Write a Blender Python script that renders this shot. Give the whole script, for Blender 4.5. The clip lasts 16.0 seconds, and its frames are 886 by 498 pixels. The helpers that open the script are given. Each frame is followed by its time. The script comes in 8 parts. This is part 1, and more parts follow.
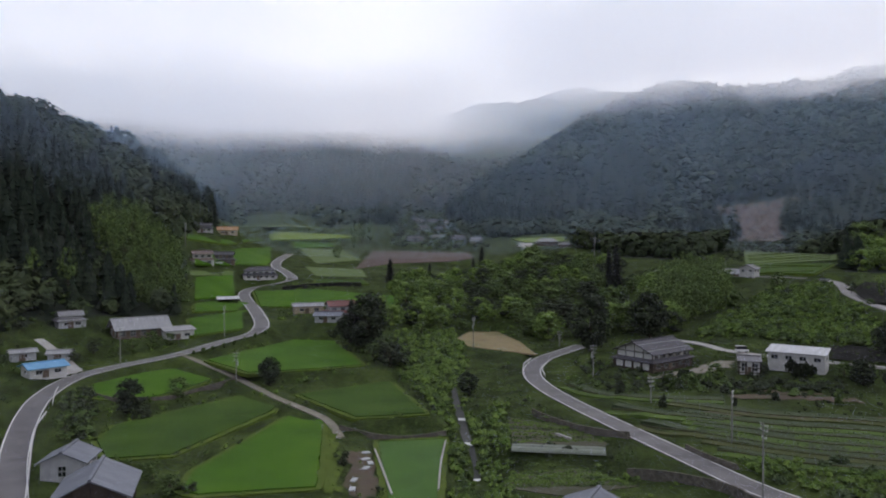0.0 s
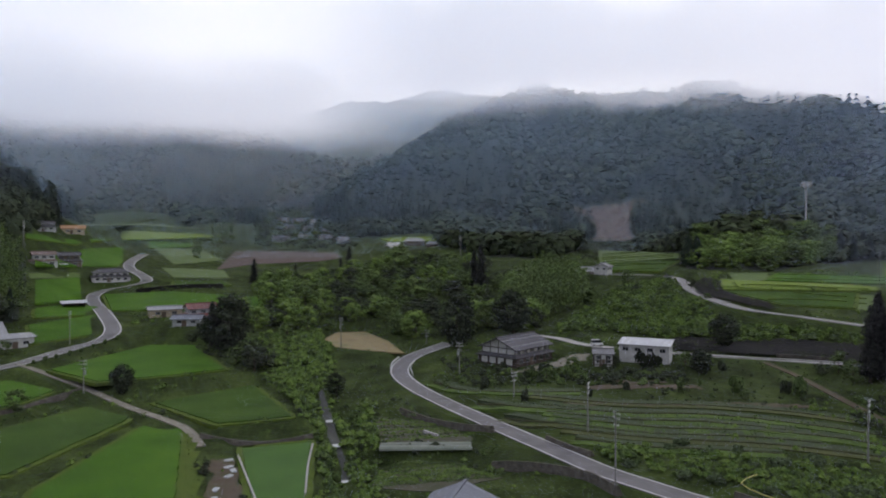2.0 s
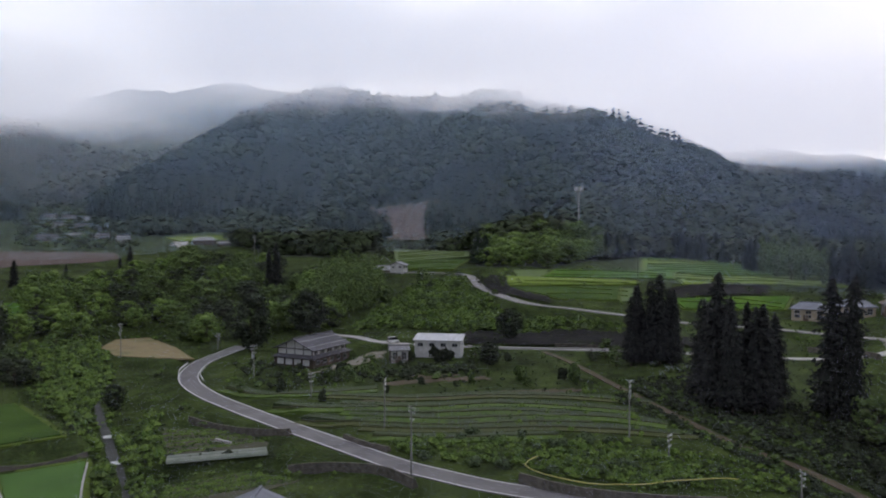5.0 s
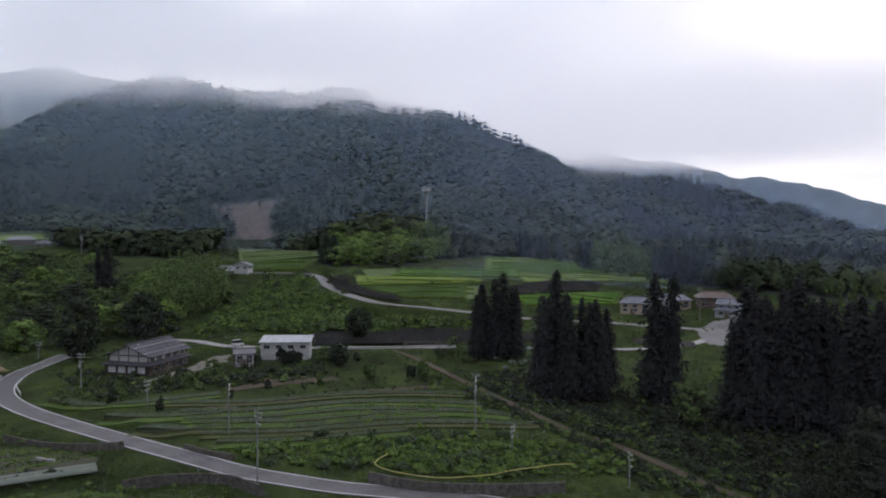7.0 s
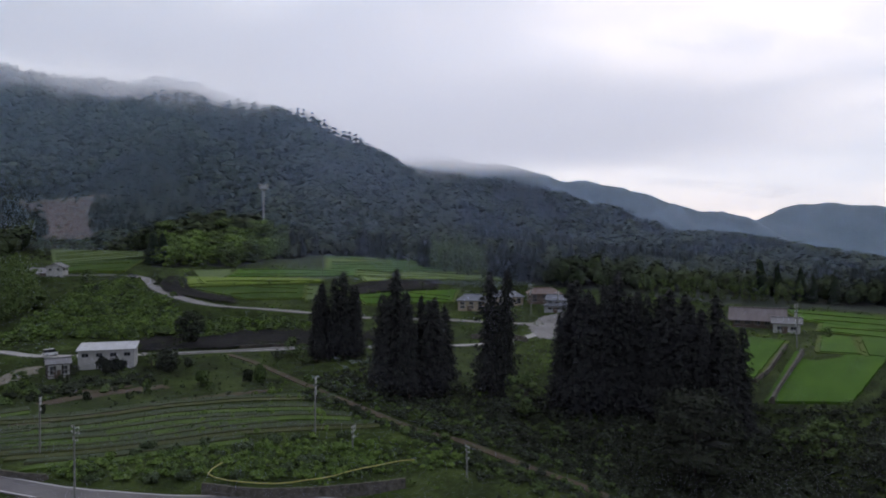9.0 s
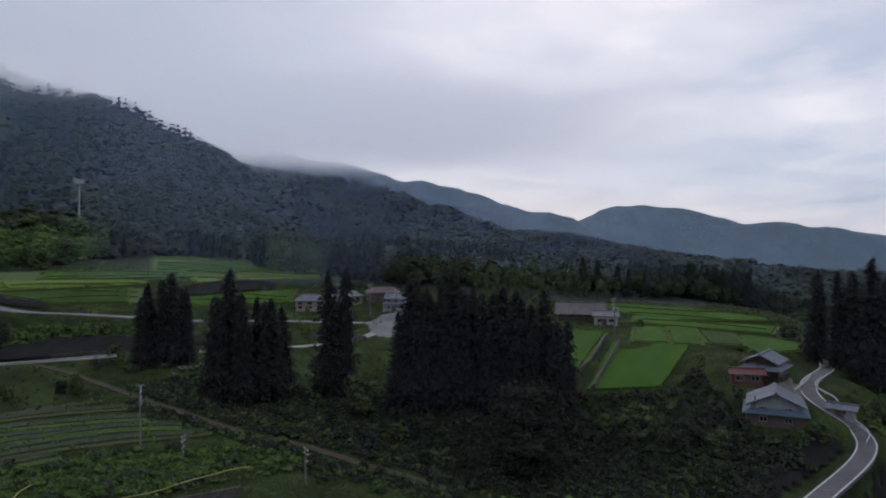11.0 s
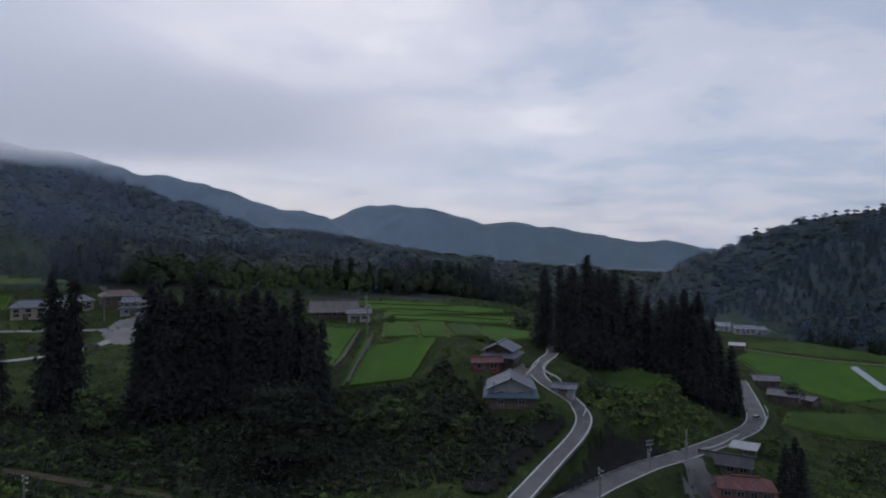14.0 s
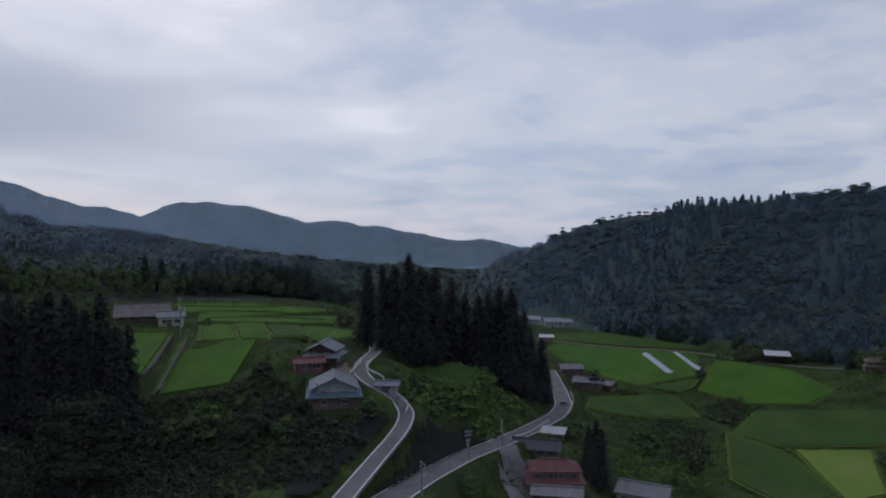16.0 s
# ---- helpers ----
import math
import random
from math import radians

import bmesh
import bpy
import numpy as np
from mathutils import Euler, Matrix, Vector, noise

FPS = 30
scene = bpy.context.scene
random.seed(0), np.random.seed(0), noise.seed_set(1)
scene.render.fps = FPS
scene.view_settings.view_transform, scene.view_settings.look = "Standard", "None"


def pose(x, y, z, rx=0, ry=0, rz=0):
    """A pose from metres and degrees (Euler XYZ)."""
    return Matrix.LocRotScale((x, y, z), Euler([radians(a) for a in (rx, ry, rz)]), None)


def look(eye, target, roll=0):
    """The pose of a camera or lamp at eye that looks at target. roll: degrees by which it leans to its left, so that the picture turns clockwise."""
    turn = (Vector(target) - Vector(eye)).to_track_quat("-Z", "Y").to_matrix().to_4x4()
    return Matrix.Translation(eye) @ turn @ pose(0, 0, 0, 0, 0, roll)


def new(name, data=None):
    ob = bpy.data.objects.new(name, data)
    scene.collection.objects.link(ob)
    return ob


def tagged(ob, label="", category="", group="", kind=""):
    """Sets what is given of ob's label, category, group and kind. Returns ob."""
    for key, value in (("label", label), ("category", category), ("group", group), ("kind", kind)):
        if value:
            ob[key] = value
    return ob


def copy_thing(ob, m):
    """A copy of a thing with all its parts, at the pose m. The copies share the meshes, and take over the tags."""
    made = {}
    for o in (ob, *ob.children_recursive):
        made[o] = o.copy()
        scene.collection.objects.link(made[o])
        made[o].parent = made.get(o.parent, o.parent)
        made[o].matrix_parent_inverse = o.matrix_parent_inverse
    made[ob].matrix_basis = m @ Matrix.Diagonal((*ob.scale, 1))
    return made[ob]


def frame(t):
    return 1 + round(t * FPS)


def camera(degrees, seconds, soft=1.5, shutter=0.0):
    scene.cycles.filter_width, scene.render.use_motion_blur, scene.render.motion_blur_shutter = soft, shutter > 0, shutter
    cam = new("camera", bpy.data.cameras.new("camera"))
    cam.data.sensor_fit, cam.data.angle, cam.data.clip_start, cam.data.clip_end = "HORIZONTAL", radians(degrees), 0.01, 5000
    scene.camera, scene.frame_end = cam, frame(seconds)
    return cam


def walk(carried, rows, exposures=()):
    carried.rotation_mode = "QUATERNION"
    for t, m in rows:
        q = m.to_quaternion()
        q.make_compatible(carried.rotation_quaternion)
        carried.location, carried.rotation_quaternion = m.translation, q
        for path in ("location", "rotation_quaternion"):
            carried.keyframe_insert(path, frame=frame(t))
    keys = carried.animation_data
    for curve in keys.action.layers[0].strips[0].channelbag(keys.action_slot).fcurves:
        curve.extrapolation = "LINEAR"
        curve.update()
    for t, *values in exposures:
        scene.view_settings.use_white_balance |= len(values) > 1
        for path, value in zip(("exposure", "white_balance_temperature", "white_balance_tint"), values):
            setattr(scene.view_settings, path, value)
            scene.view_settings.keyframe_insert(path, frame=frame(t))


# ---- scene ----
cam = camera(63.7, 16.0, soft=1.8)
ROWS = [
    (0, 0.00, -0.75, 0.06),
    (0.5, -2.67, -0.76, 0.05),
    (1, -5.30, -0.77, 0.05),
    (1.5, -7.98, -0.78, 0.05),
    (2, -10.60, -0.79, 0.04),
    (2.5, -13.26, -0.80, 0.04),
    (3, -15.92, -0.82, 0.03),
    (3.5, -18.55, -0.83, 0.02),
    (4, -21.23, -0.84, 0.02),
    (6.5, -35.74, -0.90, -0.02),
    (7, -38.89, -0.91, -0.03),
    (7.5, -42.11, -0.92, -0.04),
    (8, -45.30, -0.93, -0.05),
    (8.5, -48.47, -0.94, -0.06),
    (9, -51.68, -0.95, -0.07),
    (11.5, -67.82, -1.01, -0.13),
    (12, -71.08, -1.02, -0.15),
    (12.5, -74.31, -1.03, -0.16),
    (13, -77.56, -1.04, -0.17),
    (13.5, -80.87, -1.05, -0.19),
    (14, -84.18, -1.06, -0.20),
    (14.5, -87.52, -1.07, -0.22),
    (15, -90.91, -1.08, -0.24),
    (15.5, -94.46, -1.09, -0.25),
    (16, -98.35, -1.10, -0.27),
]
EYE_HEIGHT = 40.0
walk(cam, [(t, pose(0, 0, EYE_HEIGHT, 90 + pitch, roll, yaw)) for t, yaw, pitch, roll in ROWS],
     exposures=[(0.0, 0.11, 6880, 16), (7.0, -0.04, 6780, 16), (9.0, -0.28, 6580, 16), (12.0, -0.70, 6250, 15), (16.0, -0.78, 6150, 15)])

# ---- sky and light: a low overcast with the sun behind it ----
SUN_BEARING, SUN_HEIGHT = 66.0, 26.0
world = bpy.data.worlds.new("overcast")
scene.world = world
world.use_nodes = True


def wire(tree, kind, **values):
    """A node with its settings and inputs; a node socket given as a value is linked."""
    n = tree.nodes.new(kind)
    for key, v in values.items():
        if key.startswith("i_"):
            key = key[2:]
            sock = n.inputs[int(key)] if key.isdigit() else n.inputs[key.replace("_", " ")]
            if isinstance(v, bpy.types.NodeSocket):
                tree.links.new(v, sock)
            else:
                sock.default_value = v
        elif key == "sky_type":
            n.sky_type = v
        elif key == "sun_disc":
            n.sun_disc = v
        elif key == "sun_elevation":
            n.sun_elevation = v
        elif key == "sun_rotation":
            n.sun_rotation = v
        elif key == "operation":
            n.operation = v
        elif key == "data_type":
            n.data_type = v
        elif key == "blend_type":
            n.blend_type = v
    return n


def ramp(tree, fac, stops, interpolation="EASE"):
    n = tree.nodes.new("ShaderNodeValToRGB")
    n.color_ramp.interpolation = interpolation
    while len(n.color_ramp.elements) < len(stops):
        n.color_ramp.elements.new(0.5)
    for e, (at, c) in zip(n.color_ramp.elements, stops):
        e.position, e.color = at, (*c, 1) if len(c) == 3 else c
    tree.links.new(fac, n.inputs[0])
    return n.outputs[0]


def grey(v):
    return (v, v, v)


def build_sky():
    tree = world.node_tree
    tree.nodes.clear()
    a, b = radians(SUN_BEARING), radians(SUN_HEIGHT)
    sun_way = (math.sin(a) * math.cos(b), math.cos(a) * math.cos(b), math.sin(b))
    sky = wire(tree, "ShaderNodeTexSky", sky_type="NISHITA", sun_disc=False, sun_elevation=b, sun_rotation=a)
    way = wire(tree, "ShaderNodeTexCoord").outputs["Generated"]
    xyz = wire(tree, "ShaderNodeSeparateXYZ", i_0=way)
    lift = wire(tree, "ShaderNodeMath", operation="MAXIMUM", i_0=xyz.outputs[2], i_1=0.0)
    lift = wire(tree, "ShaderNodeMath", operation="ADD", i_0=lift.outputs[0], i_1=0.16)
    flat = wire(tree, "ShaderNodeVectorMath", operation="DIVIDE", i_0=way, i_1=lift.outputs[0])
    # cloud deck: broad masses and finer billows
    big = wire(tree, "ShaderNodeTexNoise", i_Vector=flat.outputs[0], i_Scale=1.05, i_Detail=6.0, i_Roughness=0.55, i_Distortion=0.3)
    fine = wire(tree, "ShaderNodeTexNoise", i_Vector=flat.outputs[0], i_Scale=2.6, i_Detail=6.0, i_Roughness=0.55)
    mixn = wire(tree, "ShaderNodeMix", i_0=0.3, i_2=big.outputs[0], i_3=fine.outputs[0])
    cloud = ramp(tree, mixn.outputs[0], [(0.32, (0.45, 0.54, 0.70)), (0.46, (0.63, 0.70, 0.83)), (0.56, (0.81, 0.84, 0.92)), (0.68, (1.02, 1.02, 1.05))])
    dot = wire(tree, "ShaderNodeVectorMath", operation="DOT_PRODUCT", i_0=way, i_1=sun_way)
    half = wire(tree, "ShaderNodeMath", operation="MULTIPLY_ADD", i_0=dot.outputs["Value"], i_1=0.5, i_2=0.5)
    glow = ramp(tree, half.outputs[0], [(0.0, grey(0.60)), (0.5, grey(0.80)), (0.85, grey(0.85)), (1.0, grey(0.87))])
    # whiter and brighter over the misty head of the valley
    north = wire(tree, "ShaderNodeVectorMath", operation="DOT_PRODUCT", i_0=way, i_1=(-0.17, 0.98, 0.05))
    white = ramp(tree, north.outputs["Value"], [(0.35, grey(0.0)), (0.95, grey(0.82))])
    pale = wire(tree, "ShaderNodeMix", data_type="RGBA", i_0=white, i_6=cloud, i_7=(1.14, 1.13, 1.125, 1))
    lit = wire(tree, "ShaderNodeMix", data_type="RGBA", blend_type="MULTIPLY", i_0=1.0, i_6=pale.outputs[2], i_7=glow)
    # overhead, out of view, the deck is dimmed to cut light on the ground
    above = ramp(tree, xyz.outputs[2], [(0.0, grey(1.0)), (0.36, grey(1.0)), (0.8, grey(0.90))])
    lit = wire(tree, "ShaderNodeMix", data_type="RGBA", blend_type="MULTIPLY", i_0=1.0, i_6=lit.outputs[2], i_7=above)
    bg1 = wire(tree, "ShaderNodeBackground", i_0=sky.outputs[0], i_1=0.025)
    bg2 = wire(tree, "ShaderNodeBackground", i_0=lit.outputs[2], i_1=1.2)
    both = wire(tree, "ShaderNodeAddShader", i_0=bg1.outputs[0], i_1=bg2.outputs[0])
    out = wire(tree, "ShaderNodeOutputWorld", i_0=both.outputs[0])
    return Vector(sun_way)


sun_way = build_sky()
sun = new("sun", bpy.data.lights.new("sun", "SUN"))
sun.data.energy, sun.data.angle, sun.data.color = 0.4, radians(30), (1.0, 0.97, 0.92)
sun.matrix_world = look(sun_way * 300, (0, 0, 0))

# ---- materials ----
def material(name, colours, size=1.0, fine=None, rough=0.85, bump=0.3, depth=0.05, metal=0.0, island=0.0, random_ob=0.0,
             stretch=(1, 1, 1), grain=0.25, specular=0.3, translucent=0.0):
    """A surface with broad patches of 2 or 3 colours, fine grain and relief; size: metres of the patches."""
    m = bpy.data.materials.new(name)
    m.use_nodes = True
    t = m.node_tree
    shader = t.nodes["Principled BSDF"]
    co = wire(t, "ShaderNodeTexCoord").outputs["Object"]
    if stretch != (1, 1, 1):
        co = wire(t, "ShaderNodeMapping", i_0=co, i_3=stretch).outputs[0]
    broad = wire(t, "ShaderNodeTexNoise", i_Vector=co, i_Scale=1 / size, i_Detail=4.0, i_Roughness=0.6)
    small = wire(t, "ShaderNodeTexNoise", i_Vector=co, i_Scale=1 / (fine or size / 12), i_Detail=3.0, i_Roughness=0.7)
    fac = wire(t, "ShaderNodeMix", i_0=grain, i_2=broad.outputs[0], i_3=small.outputs[0]).outputs[0]
    n = len(colours)
    c = ramp(t, fac, [(0.34 + 0.32 * i / (n - 1), col) for i, col in enumerate(colours)], "LINEAR")
    vary = None
    if island:
        vary, amount = wire(t, "ShaderNodeNewGeometry").outputs["Random Per Island"], island
    if random_ob:
        vary, amount = wire(t, "ShaderNodeObjectInfo").outputs["Random"], random_ob
    if vary:
        v = wire(t, "ShaderNodeMapRange", i_0=vary, i_3=1 - amount, i_4=1 + amount)
        hue = wire(t, "ShaderNodeMapRange", i_0=vary, i_3=0.5 + 0.03 * amount, i_4=0.5 - 0.03 * amount)
        c = wire(t, "ShaderNodeHueSaturation", i_0=hue.outputs[0], i_2=v.outputs[0], i_4=c).outputs[0]
    t.links.new(c, shader.inputs["Base Color"])
    shader.inputs["Roughness"].default_value = rough
    shader.inputs["Metallic"].default_value = metal
    shader.inputs["Specular IOR Level"].default_value = specular
    if bump:
        b = wire(t, "ShaderNodeBump", i_Strength=bump, i_Distance=depth, i_Height=fac)
        t.links.new(b.outputs[0], shader.inputs["Normal"])
    if translucent:
        tr = wire(t, "ShaderNodeBsdfTranslucent", i_0=c)
        mx = wire(t, "ShaderNodeMixShader", i_0=translucent, i_1=shader.outputs[0], i_2=tr.outputs[0])
        t.links.new(mx.outputs[0], t.nodes["Material Output"].inputs[0])
    return m


M = {
    "ground": material("meadow_ground", [(0.014, 0.021, 0.008), (0.036, 0.054, 0.016), (0.082, 0.116, 0.032)], 9, 0.7, rough=0.95, specular=0.05, bump=1.0, depth=0.6, grain=0.45),
    # dark litter colour, with the shade under the crowns put into it
    "forest_floor_shaded": material("forest_floor_shaded", [(0.014, 0.023, 0.014), (0.028, 0.040, 0.021)], 8, 0.8, bump=0.6, depth=0.4),
    "asphalt": material("grey_asphalt", [(0.105, 0.10, 0.103), (0.145, 0.14, 0.142), (0.18, 0.175, 0.174)], 5, 0.3, rough=0.8, bump=0.15, depth=0.02),
    "asphalt_light": material("worn_asphalt", [(0.18, 0.175, 0.17), (0.25, 0.24, 0.235)], 5, 0.3, rough=0.8, bump=0.15, depth=0.02),
    "concrete": material("pale_concrete", [(0.30, 0.29, 0.28), (0.42, 0.41, 0.39)], 3, 0.3, bump=0.2, depth=0.02),
    "gravel": material("gravel_track", [(0.14, 0.13, 0.10), (0.24, 0.22, 0.18)], 2, 0.2, bump=0.5, depth=0.05),
    "dirt": material("bare_earth", [(0.055, 0.040, 0.026), (0.085, 0.064, 0.042), (0.055, 0.065, 0.026)], 4, 0.4, bump=0.5, depth=0.1),
    "line": material("road_paint", [(0.55, 0.55, 0.54), (0.75, 0.75, 0.73)], 2, 0.2, bump=0.1),
    "rice": material("rice_green", [(0.036, 0.092, 0.007), (0.050, 0.126, 0.009), (0.070, 0.150, 0.013)], 16, 0.6, specular=0.08, bump=0.5, depth=0.25, stretch=(1, 1.6, 1)),
    "rice_dull": material("rice_dark_green", [(0.028, 0.062, 0.009), (0.042, 0.086, 0.012), (0.056, 0.104, 0.016)], 14, 0.6, specular=0.08, bump=0.5, depth=0.25, stretch=(1, 1.6, 1)),
    "rice_pale": material("rice_ripening", [(0.10, 0.17, 0.022), (0.14, 0.21, 0.035), (0.17, 0.22, 0.05)], 14, 0.5, specular=0.1, bump=0.5, depth=0.25, stretch=(1, 2, 1)),
    "rice_young": material("rice_young_rows", [(0.036, 0.098, 0.010), (0.054, 0.132, 0.016)], 7, 0.35, bump=0.5, depth=0.2),
    "grass": material("hay_meadow", [(0.06, 0.105, 0.025), (0.10, 0.15, 0.04)], 9, 0.5, bump=0.6, depth=0.2),
    "soil": material("tilled_soil", [(0.060, 0.042, 0.036), (0.10, 0.072, 0.06)], 8, 0.5, bump=0.7, depth=0.2, stretch=(1, 5, 1)),
    "dry": material("dry_grass", [(0.16, 0.12, 0.055), (0.24, 0.19, 0.095), (0.12, 0.125, 0.045)], 7, 0.5, bump=0.4, depth=0.1),
    "vegetable": material("vegetable_soil", [(0.05, 0.06, 0.03), (0.08, 0.075, 0.05)], 4, 0.4, bump=0.6, depth=0.15),
    "levee": material("levee_grass", [(0.050, 0.085, 0.012), (0.095, 0.135, 0.022)], 2.5, 0.4, bump=0.8, depth=0.2, grain=0.45, specular=0.1),
    "leaf_dark": material("leaf_dark_green", [(0.027, 0.037, 0.021), (0.048, 0.064, 0.034)], 3, 0.6, bump=0, island=0.3, random_ob=0.0, translucent=0.15),
    "leaf_mid": material("leaf_mid_green", [(0.051, 0.088, 0.025), (0.096, 0.146, 0.042)], 3, 0.6, bump=0, island=0.3, translucent=0.2),
    "leaf_light": material("leaf_light_green", [(0.078, 0.142, 0.028), (0.148, 0.228, 0.048)], 3, 0.6, bump=0, island=0.25, translucent=0.2),
    "bamboo": material("bamboo_leaves", [(0.058, 0.100, 0.026), (0.108, 0.162, 0.044)], 4, 0.8, bump=0, island=0.3, translucent=0.2),
    # naturally dark leaves; on the undergrowth the shade is put into this colour
    "leaf_deep_shaded": material("leaf_deep_shaded_green", [(0.013, 0.018, 0.010), (0.025, 0.034, 0.016)], 3, 0.6, bump=0, island=0.4, translucent=0.15),
    "leaf_pine": material("leaf_pine_green", [(0.018, 0.027, 0.015), (0.036, 0.050, 0.025)], 3, 0.6, bump=0, island=0.35, translucent=0.15),
    "far_canopy": material("far_canopy", [(0.020, 0.034, 0.018), (0.044, 0.066, 0.032)], 60, 14, bump=1.0, depth=6.0, grain=0.5),
    "needle": material("cedar_needles", [(0.012, 0.0145, 0.013), (0.018, 0.022, 0.018)], 3, 0.6, bump=0, island=0.3, translucent=0.08),
    "forest_leaf": material("forest_canopy", [(0.022, 0.034, 0.019), (0.046, 0.064, 0.031), (0.088, 0.112, 0.052)], 48, 8.0, rough=0.95, specular=0.05, bump=0, island=0.06, grain=0.5),
    "forest_needle": material("cedar_canopy", [(0.013, 0.021, 0.015), (0.027, 0.038, 0.024)], 40, 6.0, rough=0.95, specular=0.05, bump=0, island=0.3),
    "bark": material("bark_brown", [(0.045, 0.034, 0.026), (0.09, 0.07, 0.055)], 0.6, 0.1, bump=0.6, depth=0.04, stretch=(1, 1, 0.2)),
    "bloom": material("hydrangea_bloom", [(0.30, 0.34, 0.46), (0.48, 0.50, 0.58)], 1, 0.2, bump=0, island=0.3),
}


# ---- the lie of the land ----
def spline_surface(spots, smooth):
    """A thin-plate surface through spot heights (x, y, z)."""
    p = np.array(spots, float)
    xy, z, n = p[:, :2] / 100, p[:, 2], len(p)
    d = np.linalg.norm(xy[:, None] - xy[None], axis=2)
    k = d * d * np.log(d + 1e-9) + smooth * np.eye(n)
    q = np.c_[np.ones(n), xy]
    a = np.block([[k, q], [q.T, np.zeros((3, 3))]])
    return xy, np.linalg.solve(a, np.r_[z, 0, 0, 0])


def spline_height(surface, x, y):
    xy, w = surface
    out = np.full(x.shape, w[-3]) + w[-2] * x / 100 + w[-1] * y / 100
    for (px, py), wi in zip(xy, w):
        d2 = (x / 100 - px) ** 2 + (y / 100 - py) ** 2
        out += wi * 0.5 * d2 * np.log(d2 + 1e-9)
    return out


def along(line, x, y):
    """Distance from a polyline (x, y, z), and its height at the nearest place."""
    best, h = np.full(x.shape, 1e9), np.zeros(x.shape)
    for (x0, y0, z0), (x1, y1, z1) in zip(line, line[1:]):
        dx, dy = x1 - x0, y1 - y0
        u = np.clip(((x - x0) * dx + (y - y0) * dy) / (dx * dx + dy * dy + 1e-9), 0, 1)
        d = np.hypot(x - x0 - u * dx, y - y0 - u * dy)
        near = d < best
        best, h = np.where(near, d, best), np.where(near, z0 + u * (z1 - z0), h)
    return best, h


def base_height(x, y):
    """The valley floor and the hills round it, before roads and fields are cut in."""
    r = np.hypot(x, y)
    h = spline_height(VALLEY, x, y)
    h = np.where(r > 900, np.minimum(h, 60 + 0 * r), h)
    hills = np.full(x.shape, -999.0)
    for line, slope in RIDGES:
        total, share = np.zeros(x.shape), np.zeros(x.shape)
        for p, q in zip(line, line[1:]):
            d, z = along([p, q], x, y)
            w = (d / 100 + 0.08) ** -5
            total, share = total + w * (z - slope * d), share + w
        hills = np.maximum(hills, total / share)
    m = np.clip((hills - h + 14) / 28, 0, 1)
    return h * (1 - m) + hills * m + 14 * m * (1 - m)


SPOTS_WEST = [(-65.3, 110.2, 1), (-52.2, 105.8, 0), (-94.6, 164.4, 1.5), (-105, 196.1, 5), (-97.7, 230.6, 8), (-79.5, 220.5, 5), (-54.9, 207.1, 3), (-37.7, 141.7, 0), (-13.3, 115.7, -1), (-18.6, 162, 2), (-30, 204.9, 5), (7.6, 127, -4), (5.7, 157.6, -2), (0.9, 203.4, 2), (1.2, 259.2, 6), (-64.8, 252, 10), (-93.2, 331.8, 15), (-36.8, 251.8, 11), (-26.2, 317.8, 16), (-5, 445.7, 24)]
SPOTS_EAST = [(21.3, 232.1, 4), (28.9, 206.7, 3), (25.1, 146.2, 1), (33.6, 133.9, 0), (23, 113.1, -1), (46.3, 112.8, 0), (57.4, 192.4, 4), (91, 183, 5), (85.7, 209.2, 8), (107, 188.2, 7), (63.7, 155.3, 3.5), (64, 130.6, 2), (52, 157.5, 3), (58.9, 279, 10), (102.7, 250.8, 11), (129.5, 316.5, 21), (108.5, 374, 25), (238.9, 489.3, 30), (125.6, 734, 31), (42.6, 367.9, 18), (147.1, 251.8, 20), (153.3, 216.4, 16), (168.6, 190.4, 13), (135.3, 191, 8), (195.7, 276.4, 25), (254, 287, 27), (109.8, 183, 7), (144.1, 151.7, 5), (105.1, 118.5, 2.5), (98.3, 85, 0), (67.6, 95.3, 0.5)]
SPOTS_TERRACE = [(153.4, 193.5, 13), (208.8, 180.2, 16), (249.9, 252.8, 26), (256.5, 188.3, 20), (197.8, 145.1, 11), (203.6, 117.7, 9), (238.6, 142.9, 13), (135.7, 117.1, 3), (87.4, 88.5, -0.5), (135.6, 70.3, 0), (112.4, 58.2, -2), (128.4, 44.6, -4), (241.7, 140.1, 18), (241.5, 116.5, 16.5), (218.6, 55.5, 12), (171.4, 31.4, 9.5), (129.9, 45.9, -4), (148.4, 27.2, 4), (238.6, 15.6, 12), (258.5, 7.2, 14), (256.4, 47.1, 14), (218, -2.1, 10), (140.5, 0.6, 6), (134.6, 8.6, 0), (201.5, -9.3, 8), (125.4, -6.8, 4), (148.6, -12.2, 5.5), (176.6, -20.6, 6), (176.5, -30.2, 4), (150, -20.7, -2), (170, -37, -4), (153.6, -28.5, -8)]
SPOTS_DOWNSTREAM = [(228.9, -75.1, -19), (179.3, -40.7, -13), (138, -13.3, -9), (138.9, -43.3, -13), (179.9, -43.8, 0), (201.5, -22.6, 4), (217.9, -82.8, -22), (283.4, -142.6, -25), (396.1, -199, -24), (464.6, -144.1, -22), (300.6, -206.5, -20), (233.9, -160.9, -25), (171.1, -118, -24), (264.8, -217.5, -16), (173.1, -79.6, -20), (397.1, -235.5, -18), (-72.7, 347.5, 20.7), (-124.9, 385.3, 27.8), (-101.9, 469.1, 30.7), (-69.6, 535.5, 33.6), (-14.5, 539.8, 35.6), (-256, 841.9, 62), (-21.6, 699.7, 56.5), (-70.3, 616, 50.2), (-182.1, 529.6, 40), (74.6, 534.8, 42.8), (-132.7, 748.3, 55.9)]
